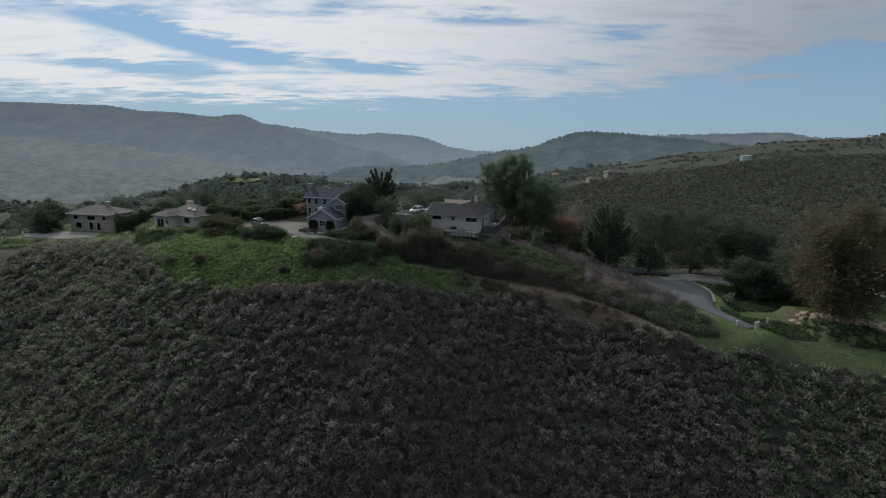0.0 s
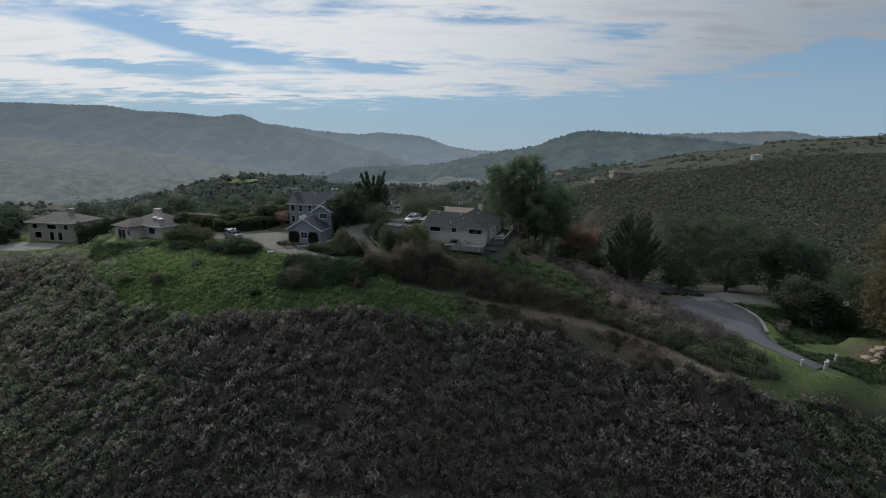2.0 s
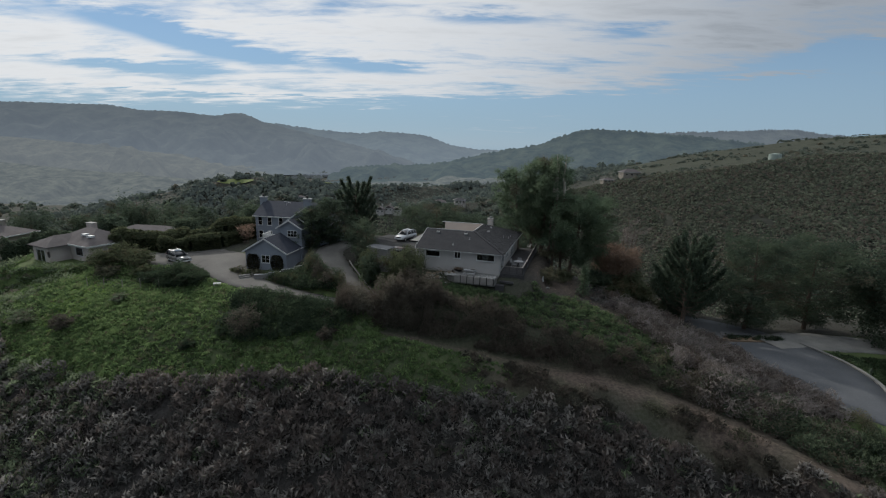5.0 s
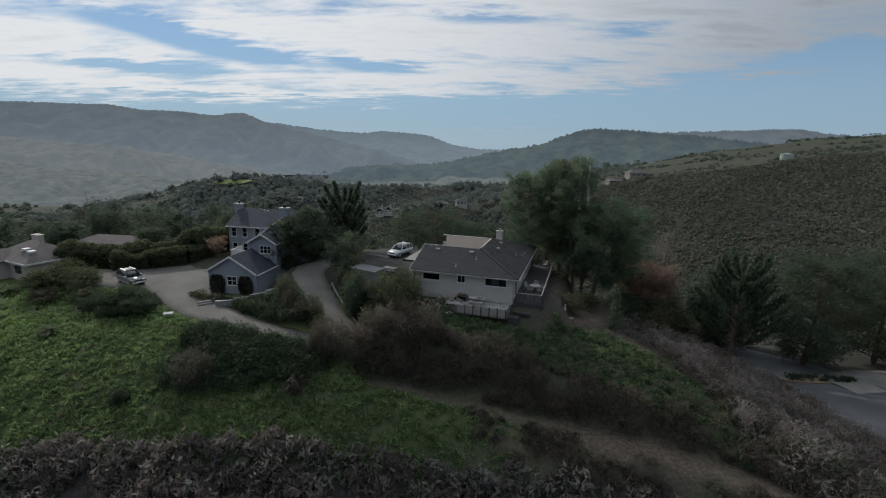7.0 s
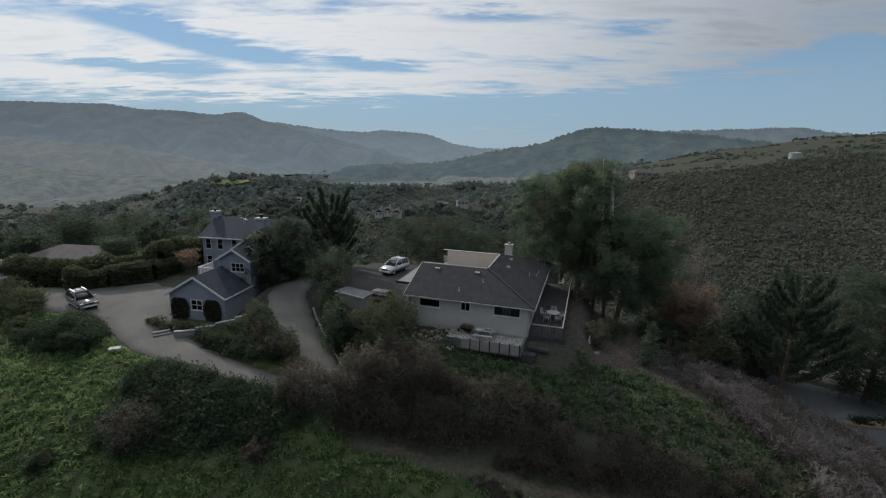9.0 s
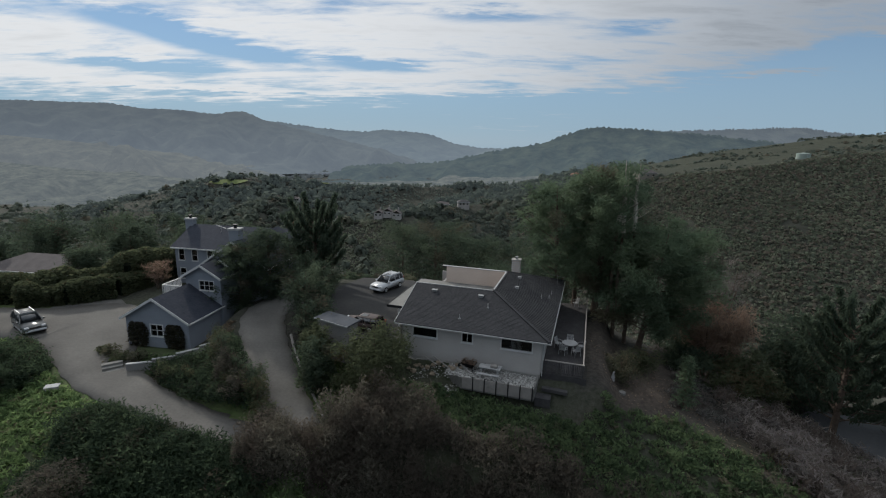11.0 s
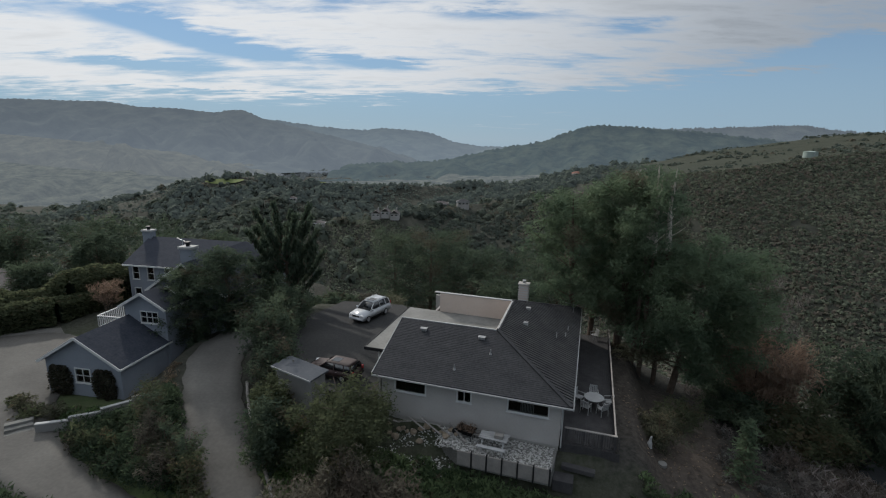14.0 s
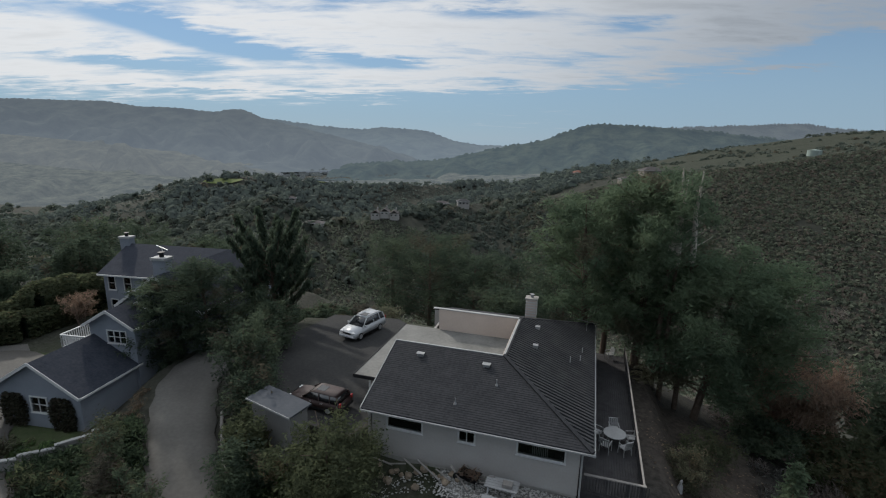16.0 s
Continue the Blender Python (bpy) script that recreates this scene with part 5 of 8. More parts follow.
def grey_house():
    h = thing("blue_grey_house", GH, "slate-blue sided house with steep dark roofs and white trim", "house")
    # garage at the drive
    gable_block(h, -3.25, 3.15, 0.35, 4.9, 0.85, 3.62, 0.32, 1.92, "blue_wall", "navy_shingle", windows=[(2.55, 3.75, 1.15, 2.2, (1, 1))])
    # taller wing behind the garage
    gable_block(h, -0.35, 3.4, 4.95, 8.0, 0.9, 6.45, 0.26, 1.1, "blue_wall", "navy_shingle", windows=[(1.5, 3.0, 4.2, 5.1, (2, 1))])
    # the wide cross gable
    gable_block(h, -0.4, 6.4, 8.1, 17.0, 0.9, 6.95, 0.4, 2.35, "blue_wall", "navy_shingle")
    # little bay gable
    gable_block(h, 1.3, 3.1, 7.2, 8.1, 5.0, 6.95, 0.2, 0.62, "blue_wall", "navy_shingle")
    # long main block with its eaves to the front
    gable_block(h, -11.7, 3.2, 17.6, 25.6, 1.0, 6.1, 0.42, 2.05, "blue_wall", "navy_shingle", axis="u", windows=[(0.55, 1.3, 3.3, 4.7, (0, 1)), (2.4, 3.15, 3.3, 4.7, (0, 1)), (4.6, 5.35, 3.3, 4.7, (0, 1)), (0.6, 1.35, 0.9, 2.2, (0, 1)), (2.4, 3.15, 0.9, 2.2, (0, 1))])
    # chimneys
    for u, v, top, z0 in ((-12.15, 21.6, 8.85, 1.0), (2.5, 9.4, 10.35, 6.5)):
        c = part("chimney", boxes((u - 0.55, u + 0.55, v - 0.4, v + 0.4, z0, top)), "blue_wall", h)
        part("cap", boxes((u - 0.65, u + 0.65, v - 0.5, v + 0.5, top + 0.003, top + 0.2)), "weathered_trim", c, "pale chimney cap")
        bm = bmesh.new()
        tube(bm, [(u, v, top + 0.2), (u, v, top + 0.5), (u, v, top + 0.52), (u, v, top + 0.6)], [0.17, 0.17, 0.27, 0.27], 10)
        part("flue", bm, "black", c, "black chimney flue")
    # balcony with white railing beside the tall wing
    b = part("balcony", boxes((-3.1, -0.4, 5.0, 7.6, 4.1, 4.3)), "white_trim", h, "white railed balcony")
    for v0, v1, u0, u1 in ((5.0, 5.0, -3.1, -0.4), (5.0, 7.6, -3.1, -3.1)):
        n = 14
        for i in range(n + 1):
            t = i / n
            u, v = u0 + (u1 - u0) * t, v0 + (v1 - v0) * t
            part("baluster", boxes((u - 0.03, u + 0.03, v - 0.03, v + 0.03, 4.3, 5.2)), "white_trim", b)
        bm = bmesh.new()
        beam(bm, (u0, v0, 5.24), (u1, v1, 5.24), 0.1, 0.08)
        part("rail", bm, "white_trim", b)
    part("side_wall", boxes((-3.0, -0.4, 5.1, 7.5, 0.9, 4.1)), "blue_wall", h)
    # roof aerial
    bm = bmesh.new()
    beam(bm, (-6.8, 20.3, 7.6), (-6.8, 20.3, 8.5), 0.04)
    beam(bm, (-7.7, 20.6, 8.5), (-5.9, 20.0, 8.2), 0.05)
    part("aerial", bm, "metal", h)
    return h


grey_house()


# ---------------------------------------------------------------- other houses
def plain_house(name, m, w, d, base_drop, eave, rise, wall, roof, label, windows=(), over=0.5, group="", ridge_len=None, chimney=None):
    """A house with a hip roof; windows are (side, x, z, width, height) with side f, r, b or l."""
    h = thing(name, m, label, "house", group)
    sides = {"f": (w, (-w / 2, -d / 2, 0, 0)), "r": (d, (w / 2, -d / 2, 0, 90)), "b": (w, (w / 2, d / 2, 0, 180)), "l": (d, (-w / 2, d / 2, 0, -90))}
    for key, (length, spot) in sides.items():
        mine = [q for q in windows if q[0] == key]
        trim = 0.18 if key in "rl" else 0.0
        ob = part("wall", wall_mesh(length - 2 * trim, eave + base_drop, 0.18, [(q[1] - trim, q[1] + q[3] - trim, q[2] + base_drop, q[2] + q[4] + base_drop) for q in mine]), wall, h)
        x, y, z, a = spot
        ob.matrix_basis = pose(x, y, -base_drop, 0, 0, a) @ pose(trim, 0, 0)
        for q in mine:
            wo = part("window", ring(q[3], q[4], 0.07, -0.04, 0.05), "white_trim", h)
            wo.matrix_basis = pose(x, y, 0, 0, 0, a) @ pose(q[1], 0, q[2])
            part("pane", boxes((0, q[3], 0.02, 0.035, 0, q[4])), "glass", wo)
            # dark sheet behind the pane, in place of the room's darkness
            part("dark_backing", boxes((0, q[3], 0.13, 0.15, 0, q[4])), "shade", wo)
    x, y = w / 2 + over, d / 2 + over
    r = ridge_len / 2 if ridge_len is not None else max(x - y, 0.3)
    t = eave + rise
    e = eave - 0.05
    for pts in ([(-x, -y, e), (x, -y, e), (r, 0, t), (-r, 0, t)], [(x, -y, e), (x, y, e), (r, 0, t)], [(x, y, e), (-x, y, e), (-r, 0, t), (r, 0, t)], [(-x, y, e), (-x, -y, e), (-r, 0, t)]):
        part("roof_slope", hip_faces([pts], 0.12), roof, h)
    part("fascia", boxes((-x, x, -y - 0.04, -y, e - 0.22, e + 0.02), (-x, x, y, y + 0.04, e - 0.22, e + 0.02), (-x - 0.04, -x, -y, y, e - 0.22, e + 0.02), (x, x + 0.04, -y, y, e - 0.22, e + 0.02)), "white_trim", h)
    if chimney:
        cx, cy, cw, ct = chimney
        c = part("chimney", boxes((cx - cw / 2, cx + cw / 2, cy - 0.4, cy + 0.4, eave - 0.5, ct)), wall, h)
        part("cap", boxes((cx - cw / 2 - 0.08, cx + cw / 2 + 0.08, cy - 0.48, cy + 0.48, ct + 0.003, ct + 0.12)), "concrete", c)
    return h


def far_houses():
    # low beige house behind the hedge, in two blocks under mauve tiled roofs
    a = plain_house("beige_house", pose(-60.4, 112.6, -0.25, 0, 0, -24), 9.6, 7.0, 1.2, 2.75, 2.0, "beige_wall", "tan_tile", "low beige stucco house with mauve-brown tiled hip roof", [("f", 6.0, 0.9, 1.9, 1.25), ("f", 1.2, 0.2, 1.7, 2.0), ("r", 3.0, 0.9, 1.4, 1.2)], chimney=(-3.0, 1.6, 1.7, 5.0))
    for x0, x1, y0, y1 in ((-4.7, -0.2, -6.6, -3.5),):
        wl = part("wing_wall", wall_mesh(x1 - x0, 3.9, 0.18, [(1.0, 3.3, 1.25, 3.1), (3.9, 4.6, 2.0, 3.0)]), "beige_wall", a)
        wl.matrix_basis = pose(x0, y0, -1.2)
        wr = part("wing_wall", wall_mesh(y1 - y0 - 0.18, 3.9, 0.18, []), "beige_wall", a)
        wr.matrix_basis = pose(x1, y0 + 0.18, -1.2, 0, 0, 90)
        wr = part("wing_wall", wall_mesh(y1 - y0 - 0.18, 3.9, 0.18, []), "beige_wall", a)
        wr.matrix_basis = pose(x0, y1, -1.2, 0, 0, -90)
        c = (x0 + x1) / 2
        e, t = 2.6, 3.9
        x0, x1, y0 = x0 - 0.5, x1 + 0.5, y0 - 0.5
        part("roof_slope", hip_faces([[(x0, y0, e), (x1, y0, e), (c, y0 + 2.6, t)]]), "tan_tile", a)
        part("roof_slope", hip_faces([[(x1, y0, e), (x1, y1, e), (c, y1 + 1.5, t), (c, y0 + 2.6, t)]]), "tan_tile", a)
        part("roof_slope", hip_faces([[(x0, y1, e), (x0, y0, e), (c, y0 + 2.6, t), (c, y1 + 1.5, t)]]), "tan_tile", a)
        window(a, x0 + 1.5, y0 + 0.5, 0.05, 2.3, 1.85)
    for u, v in ((1.2, -1.8), (3.0, -2.0)):
        z = 2.75 + 2.0 * (4.0 + v) / 4.0 - 0.05
        part("skylight", boxes((u - 0.45, u + 0.45, v - 0.4, v + 0.4, z + 0.0, z + 0.3)), "white_trim", a, "bright skylight")
    # low long roof of a neighbour behind the hedge
    plain_house("long_house", pose(-63.6, 133, -3.0, 0, 0, -6), 15, 8, 3.0, 2.7, 1.7, "beige_wall", "tan_tile", "long low house under a weathered brown roof", [("f", 3, 0.9, 1.8, 1.2), ("f", 10, 0.9, 1.8, 1.2)])
    # two-storey tan house
    plain_house("tan_house", pose(-96.2, 131, -5.4, 0, 0, -6), 11.5, 8.5, 1.5, 4.6, 1.9, "tan_wall", "tan_tile", "two-storey tan stucco house with brown tiled hip roof", [("f", 1.2, 2.9, 1.3, 1.1), ("f", 5.2, 2.9, 2.4, 1.1), ("f", 9.6, 2.9, 1.2, 1.1), ("f", 5.6, 0.2, 1.2, 2.0), ("f", 7.8, 0.2, 1.2, 2.0), ("f", 1.6, 0.6, 1.8, 1.5)], chimney=(1.6, 0.8, 1.1, 7.2))
    # house with the red tile roof beside the golden tree
    plain_house("red_roof_house", pose(82, 88, -4.5, 0, 0, 5), 12, 10, 1.0, 3.0, 2.2, "beige_wall", "red_tile", "low house with red tile roof", [("f", 3, 0.9, 1.6, 1.2)])

    def at(x, y):
        return float(height(np.array([x]), np.array([y]))[0])

    # white terrace of villas on the spur
    for i, (dx, dy) in enumerate(((-8.5, 0), (-1.5, 1.0), (5.5, 2.0))):
        x, y = -53 + dx, 436 + dy
        w = thing("white_villa", pose(x, y, at(x, y) - 0.5), "white gabled villa on the scrubby spur", "house", "villas on the spur")
        g = 6.6
        place(part("front_wall", wall_mesh(g, 5.2, 0.2, [(0.9, 2.2, 3.2, 4.4), (4.2, 5.5, 3.2, 4.4)]), "white_wall", w), -g / 2, -4, 0)
        place(part("side_wall", wall_mesh(7.6, 5.2, 0.2, []), "white_wall", w), g / 2, -3.8, 0, 90)
        place(part("side_wall", wall_mesh(7.6, 5.2, 0.2, []), "white_wall", w), -g / 2, 3.8, 0, -90)
        place(part("back_wall", wall_mesh(g, 5.2, 0.2, []), "white_wall", w), g / 2, 4, 0, 180)
        bm = bmesh.new()
        slab(bm, [(-g / 2, -4, 5.2), (g / 2, -4, 5.2), (0, -4, 7.4)], 0.001)
        bmesh.ops.solidify(bm, geom=bm.faces[:], thickness=0.15)
        part("gable", bm, "white_wall", w)
        part("roof_slope", hip_faces([[(-g / 2 - 0.3, -4.3, 5.0), (0, -4.3, 7.5), (0, 4.3, 7.5), (-g / 2 - 0.3, 4.3, 5.0)][::-1], [(g / 2 + 0.3, -4.3, 5.0), (g / 2 + 0.3, 4.3, 5.0), (0, 4.3, 7.5), (0, -4.3, 7.5)][::-1]]), "tan_tile", w)
        for a in (0.9, 4.2):
            window(w, -g / 2 + a, -4, 3.2, 1.3, 1.2)
        part("chimney", boxes((0.8, 1.6, 1.0, 1.8, 5.5, 9.2)), "white_wall", w)
    villas = [("villa_beige", -14, 520, 12, 9, 4.8, 2.2, "beige_wall", "tan_tile", "beige villa among trees"), ("villa_grey", 6, 524, 11, 8, 4.4, 2.2, "white_wall", "ribbed_roof", "grey-roofed pale villa among trees"), ("villa_low", -104, 417, 14, 8, 3.0, 1.6, "white_wall", "tan_tile", "low pale villa behind a row of trees"), ("villa_terracotta", 130, 598, 14, 10, 4.6, 2.4, "beige_wall", "red_tile", "terracotta-roofed villa at the wood's edge"), ("villa_tan", 158, 476, 16, 10, 5.0, 2.8, "tan_wall", "tan_tile", "large tan villa on the nose of the hill"), ("villa_annexe", 139, 478, 10, 8, 3.2, 1.8, "tan_wall", "tan_tile", "low tan annexe beside the villa"), ("villa_small", -170, 560, 9, 7, 3.4, 1.8, "white_wall", "tan_tile", "small pale house in the wooded valley")]
    for name, x, y, w, d, e, r, wall, roof, label in villas:
        plain_house(name, pose(x, y, at(x, y) - 0.3, 0, 0, 6), w, d, 3.0, e, r, wall, roof, label, [("f", w * 0.15, e * 0.45, 1.6, 1.4), ("f", w * 0.45, e * 0.45, 1.6, 1.4), ("f", w * 0.75, e * 0.45, 1.6, 1.4), ("l", d * 0.4, e * 0.45, 1.5, 1.4)], 0.6)
    x, y = 269, 452
    t = thing("water_tank", pose(x, y, at(x, y) - 0.4), "round pale green water tank on the hillside", "water tank")
    bm = bmesh.new()
    tube(bm, [(0, 0, 0), (0, 0, 4.4)], [4.7, 4.7], 40)
    part("drum", bm, "tank_paint", t, smooth=False)
    bm = bmesh.new()
    tube(bm, [(0, 0, 4.4), (0, 0, 4.53), (0, 0, 5.2)], [4.85, 4.85, 0.4], 40)
    part("lid", bm, "tank_paint", t)
    bm = bmesh.new()
    for s in (-0.25, 0.25):
        beam(bm, (s, -4.85, 0.2), (s, -4.85, 5.2), 0.06)
    for i in range(12):
        beam(bm, (-0.25, -4.85, 0.5 + i * 0.4), (0.25, -4.85, 0.5 + i * 0.4), 0.04)
    part("ladder", bm, "metal", t)


far_houses()


def gravel_yard():
    """The pale turning yard below the tan house, with its rail fence."""
    y = thing("gravel_yard", pose(0, 0, 0), "pale gravel yard below the tan house", "yard", kind="structure")
    bm = bmesh.new()
    slab(bm, [(-108.4, 119.5, -5.42), (-105.5, 116.6, -5.42), (-100.5, 115.4, -5.42), (-93.5, 115.6, -5.42), (-89.5, 119.2, -5.42), (-92.0, 124.0, -5.42), (-104.0, 124.6, -5.42)], 1.2)
    part("gravel_sheet", bm, "gravel", y)
    f = thing("rail_fence", pose(0, 0, 0), "weathered rail fence round the gravel yard", "fence")
    pts = [(-110.5, 126.0), (-110.0, 122.5), (-108.6, 119.4), (-105.8, 116.2), (-102.4, 115.0), (-98.0, 114.8)]
    for a, b in zip(pts, pts[1:]):
        za, zb = (max(float(height(np.array([q[0]]), np.array([q[1]]))[0]), -5.9) for q in (a, b))
        part("post", boxes((a[0] - 0.07, a[0] + 0.07, a[1] - 0.07, a[1] + 0.07, za - 0.3, za + 1.25)), "weathered_trim", f)
        for dz in (0.55, 1.1):
            bm = bmesh.new()
            beam(bm, (*a, za + dz), (*b, zb + dz), 0.05, 0.12)
            part("rail", bm, "weathered_trim", f)


gravel_yard()


# ---------------------------------------------------------------- vehicles
def extrude_profile(pts, half_low, half_high, z_low, z_high, r=0.05):
    """A body from a side outline (x, z), narrowing from half_low to half_high with height."""
    bm = bmesh.new()

    def half(z):
        t = min(max((z - z_low) / (z_high - z_low), 0), 1)
        return half_low + (half_high - half_low) * t

    a = [bm.verts.new((x, -half(z), z)) for x, z in pts]
    b = [bm.verts.new((x, half(z), z)) for x, z in pts]
    bm.faces.new(a[::-1])
    bm.faces.new(b)
    for i in range(len(pts)):
        j = (i + 1) % len(pts)
        bm.faces.new((a[i], a[j], b[j], b[i]))
    bmesh.ops.recalc_face_normals(bm, faces=bm.faces[:])
    bmesh.ops.bevel(bm, geom=bm.edges[:], offset=r, segments=2, affect="EDGES")
    return bm


def suv(name, m, paint, label, lower=None, rails=True):
    """A sport utility vehicle, nose towards +x, standing on z = 0."""
    c = thing(name, m, label, "car")
    body = [(-2.22, 0.42), (-2.26, 0.75), (-2.2, 1.02), (-1.0, 1.06), (0.75, 1.04), (1.5, 0.97), (2.05, 0.86), (2.2, 0.66), (2.2, 0.36), (1.95, 0.28), (-2.0, 0.30)]
    part("body", extrude_profile(body, 0.90, 0.88, 0.3, 1.05, 0.06), paint, c, smooth=True)
    roof = [(-2.12, 1.0), (-1.92, 1.58), (-1.6, 1.67), (-0.2, 1.69), (0.25, 1.62), (1.05, 1.0)]
    part("cabin", extrude_profile(roof, 0.84, 0.64, 1.0, 1.68, 0.05), "car_glass", c, "dark tinted cabin glass", True)
    lid = [(-1.98, 1.585), (-1.6, 1.675), (-0.2, 1.70), (0.28, 1.625), (0.22, 1.60), (-0.2, 1.64), (-1.6, 1.62)]
    part("roof", extrude_profile(lid, 0.67, 0.655, 1.55, 1.7, 0.01), paint, c, smooth=True)
    for s in (-1, 1):
        for x0, x1 in ((1.02, 0.26), (-0.52, -0.46), (-1.42, -1.34), (-2.1, -1.93)):
            bm = bmesh.new()
            beam(bm, (x0, s * 0.855, 1.02), (x1, s * 0.665, 1.62), 0.06, 0.09)
            part("pillar", bm, paint, c)
        if rails:
            bm = bmesh.new()
            beam(bm, (-1.7, s * 0.56, 1.76), (0.0, s * 0.56, 1.77), 0.05, 0.04)
            for x in (-1.6, -0.1):
                beam(bm, (x, s * 0.56, 1.66), (x, s * 0.56, 1.77), 0.05)
            part("roof_rail", bm, "metal", c)
        part("mirror", soft_box(0.72, 0.88, s * 0.98 - 0.1, s * 0.98 + 0.1, 1.02, 1.2, 0.03), paint, c)
        part("headlamp", soft_box(1.9, 2.17, s * 0.66 - 0.17, s * 0.66 + 0.17, 0.70, 0.86, 0.03), "lamp_glass", c)
        part("tail_lamp", soft_box(-2.29, -2.14, s * 0.74 - 0.1, s * 0.74 + 0.1, 0.85, 1.2, 0.03), "red_glass", c)
        part("sill", boxes((-1.0, 1.0, s * 0.885 - 0.03, s * 0.885 + 0.03, 0.28, 0.42)), lower or "black", c)
        part("door_handle", boxes((0.05, 0.22, s * 0.915 - 0.012, s * 0.915 + 0.012, 0.88, 0.91)), "metal", c)
        part("door_handle", boxes((-0.85, -0.68, s * 0.915 - 0.012, s * 0.915 + 0.012, 0.88, 0.91)), "metal", c)
        for x in (-1.32, 1.38):
            wbm = bmesh.new()
            bmesh.ops.create_cone(wbm, cap_ends=True, segments=22, radius1=0.35, radius2=0.35, depth=0.24, matrix=pose(x, s * 0.80, 0.35, 90, 0, 0))
            bmesh.ops.bevel(wbm, geom=[e for e in wbm.edges if len(e.link_faces) == 2 and any(len(f.verts) > 5 for f in e.link_faces)], offset=0.04, segments=2, affect="EDGES")
            wheel = part("wheel", wbm, "tyre", c)
            rb = bmesh.new()
            bmesh.ops.create_cone(rb, cap_ends=True, segments=18, radius1=0.22, radius2=0.2, depth=0.03, matrix=pose(x, s * 0.925, 0.35, 90, 0, 0))
            part("rim", rb, "metal", wheel)
    part("grille", boxes((2.16, 2.215, -0.42, 0.42, 0.66, 0.80)), "black", c)
    part("bumper", soft_box(2.1, 2.27, -0.82, 0.82, 0.36, 0.55, 0.04), lower or paint, c)
    part("bumper", soft_box(-2.33, -2.18, -0.82, 0.82, 0.40, 0.60, 0.04), lower or paint, c)
    part("sunroof", boxes((-0.7, 0.0, -0.35, 0.35, 1.70, 1.712)), "car_glass", c)
    return c


suv("white_suv", pose(-7.5, 112.4, 3.95, 0, 0, 241) @ Matrix.Scale(0.93, 4), "silver_paint", "white sport utility car with roof rails on the parking court")
suv("grey_suv", pose(-41.6, 105.0, 1.03, 0, 0, -35), "green_paint", "dark grey off-road car with pale roof on the driveway", "silver_paint")
suv("maroon_car", pose(-8.0, 101.1, 3.95, 0, 0, 160) @ Matrix.Diagonal((0.86, 0.86, 0.70, 1)), "maroon_paint", "old maroon car parked beside the shed", "black", False)

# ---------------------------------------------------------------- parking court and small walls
court = thing("parking_court", WH, "asphalt parking court, darkened for tree shade, beside the white house", "pavement", kind="structure")
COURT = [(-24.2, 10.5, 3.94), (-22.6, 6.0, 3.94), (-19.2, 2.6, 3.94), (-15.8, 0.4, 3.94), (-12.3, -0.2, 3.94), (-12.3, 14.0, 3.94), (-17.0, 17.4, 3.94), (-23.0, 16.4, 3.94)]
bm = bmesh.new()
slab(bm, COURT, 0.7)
part("asphalt_sheet", bm, "court_shade_asphalt", court)


def at(x, y):
    return float(height(np.array([x]), np.array([y]))[0])


def capped_wall():
    """The stepped low wall with a white cap beside the garage."""
    w = thing("garden_wall", pose(0, 0, 0), "low stepped blue-grey garden wall with white cap", "wall", kind="structure")
    pts = [(-27.0, 97.8), (-25.2, 98.4), (-23.6, 99.2), (-22.2, 100.4), (-20.8, 101.9), (-19.9, 103.4)]
    for i, (a, b) in enumerate(zip(pts, pts[1:])):
        z = 1.35 + 0.2 * i
        bm = bmesh.new()
        beam(bm, (*a, z - 0.6), (*b, z - 0.6), 0.18, 1.2)
        part("wall_panel", bm, "grey_stucco", w)
        bm = bmesh.new()
        beam(bm, (*a, z + 0.045), (*b, z + 0.045), 0.26, 0.08)
        part("cap", bm, "weathered_trim", w)


capped_wall()


# ---------------------------------------------------------------- plants
def tint_of(n, lo, hi, dry=0.0, group=1):
    """Shades for n leaves in clumps of 'group' leaves."""
    k = max(1, n // group + 1)
    a = np.repeat(rng.uniform(lo, hi, k), group)[:n] + rng.normal(0, 0.12, n)
    d = np.repeat(np.where(rng.random(k) < dry, rng.uniform(0.5, 1.0, k), 0.0), group)[:n]
    return np.clip(np.stack([a, d], -1), 0, 1)


def leaf_axes(n, size, slim, lift):
    """Random leaf directions: lift 1 points up, 0 is level."""
    d = rng.normal(size=(n, 3))
    d[:, 2] = np.abs(d[:, 2]) * lift + d[:, 2] * (1 - lift) * 0.5
    d = unit(d)
    side = unit(np.cross(d, rng.normal(size=(n, 3))))
    s = size * rng.uniform(0.6, 1.4, (n, 1))
    return d * s, side * s * slim


def crown_points(n, clumps, rx, ry, rz, uneven, seed):
    """Leaf centres in clumps spread through an uneven ellipsoid about the origin."""
    g = np.random.default_rng(seed)
    c = unit(g.normal(size=(clumps, 3))) * (g.random((clumps, 1)) ** 0.42)
    c *= 1 + uneven * g.normal(size=(clumps, 1))
    k = g.integers(0, clumps, n)
    off = g.normal(size=(n, 3)) * 0.125 * (0.7 + 0.6 * g.random((clumps, 1))[k])
    return (c[k] + off) * [rx, ry, rz], k


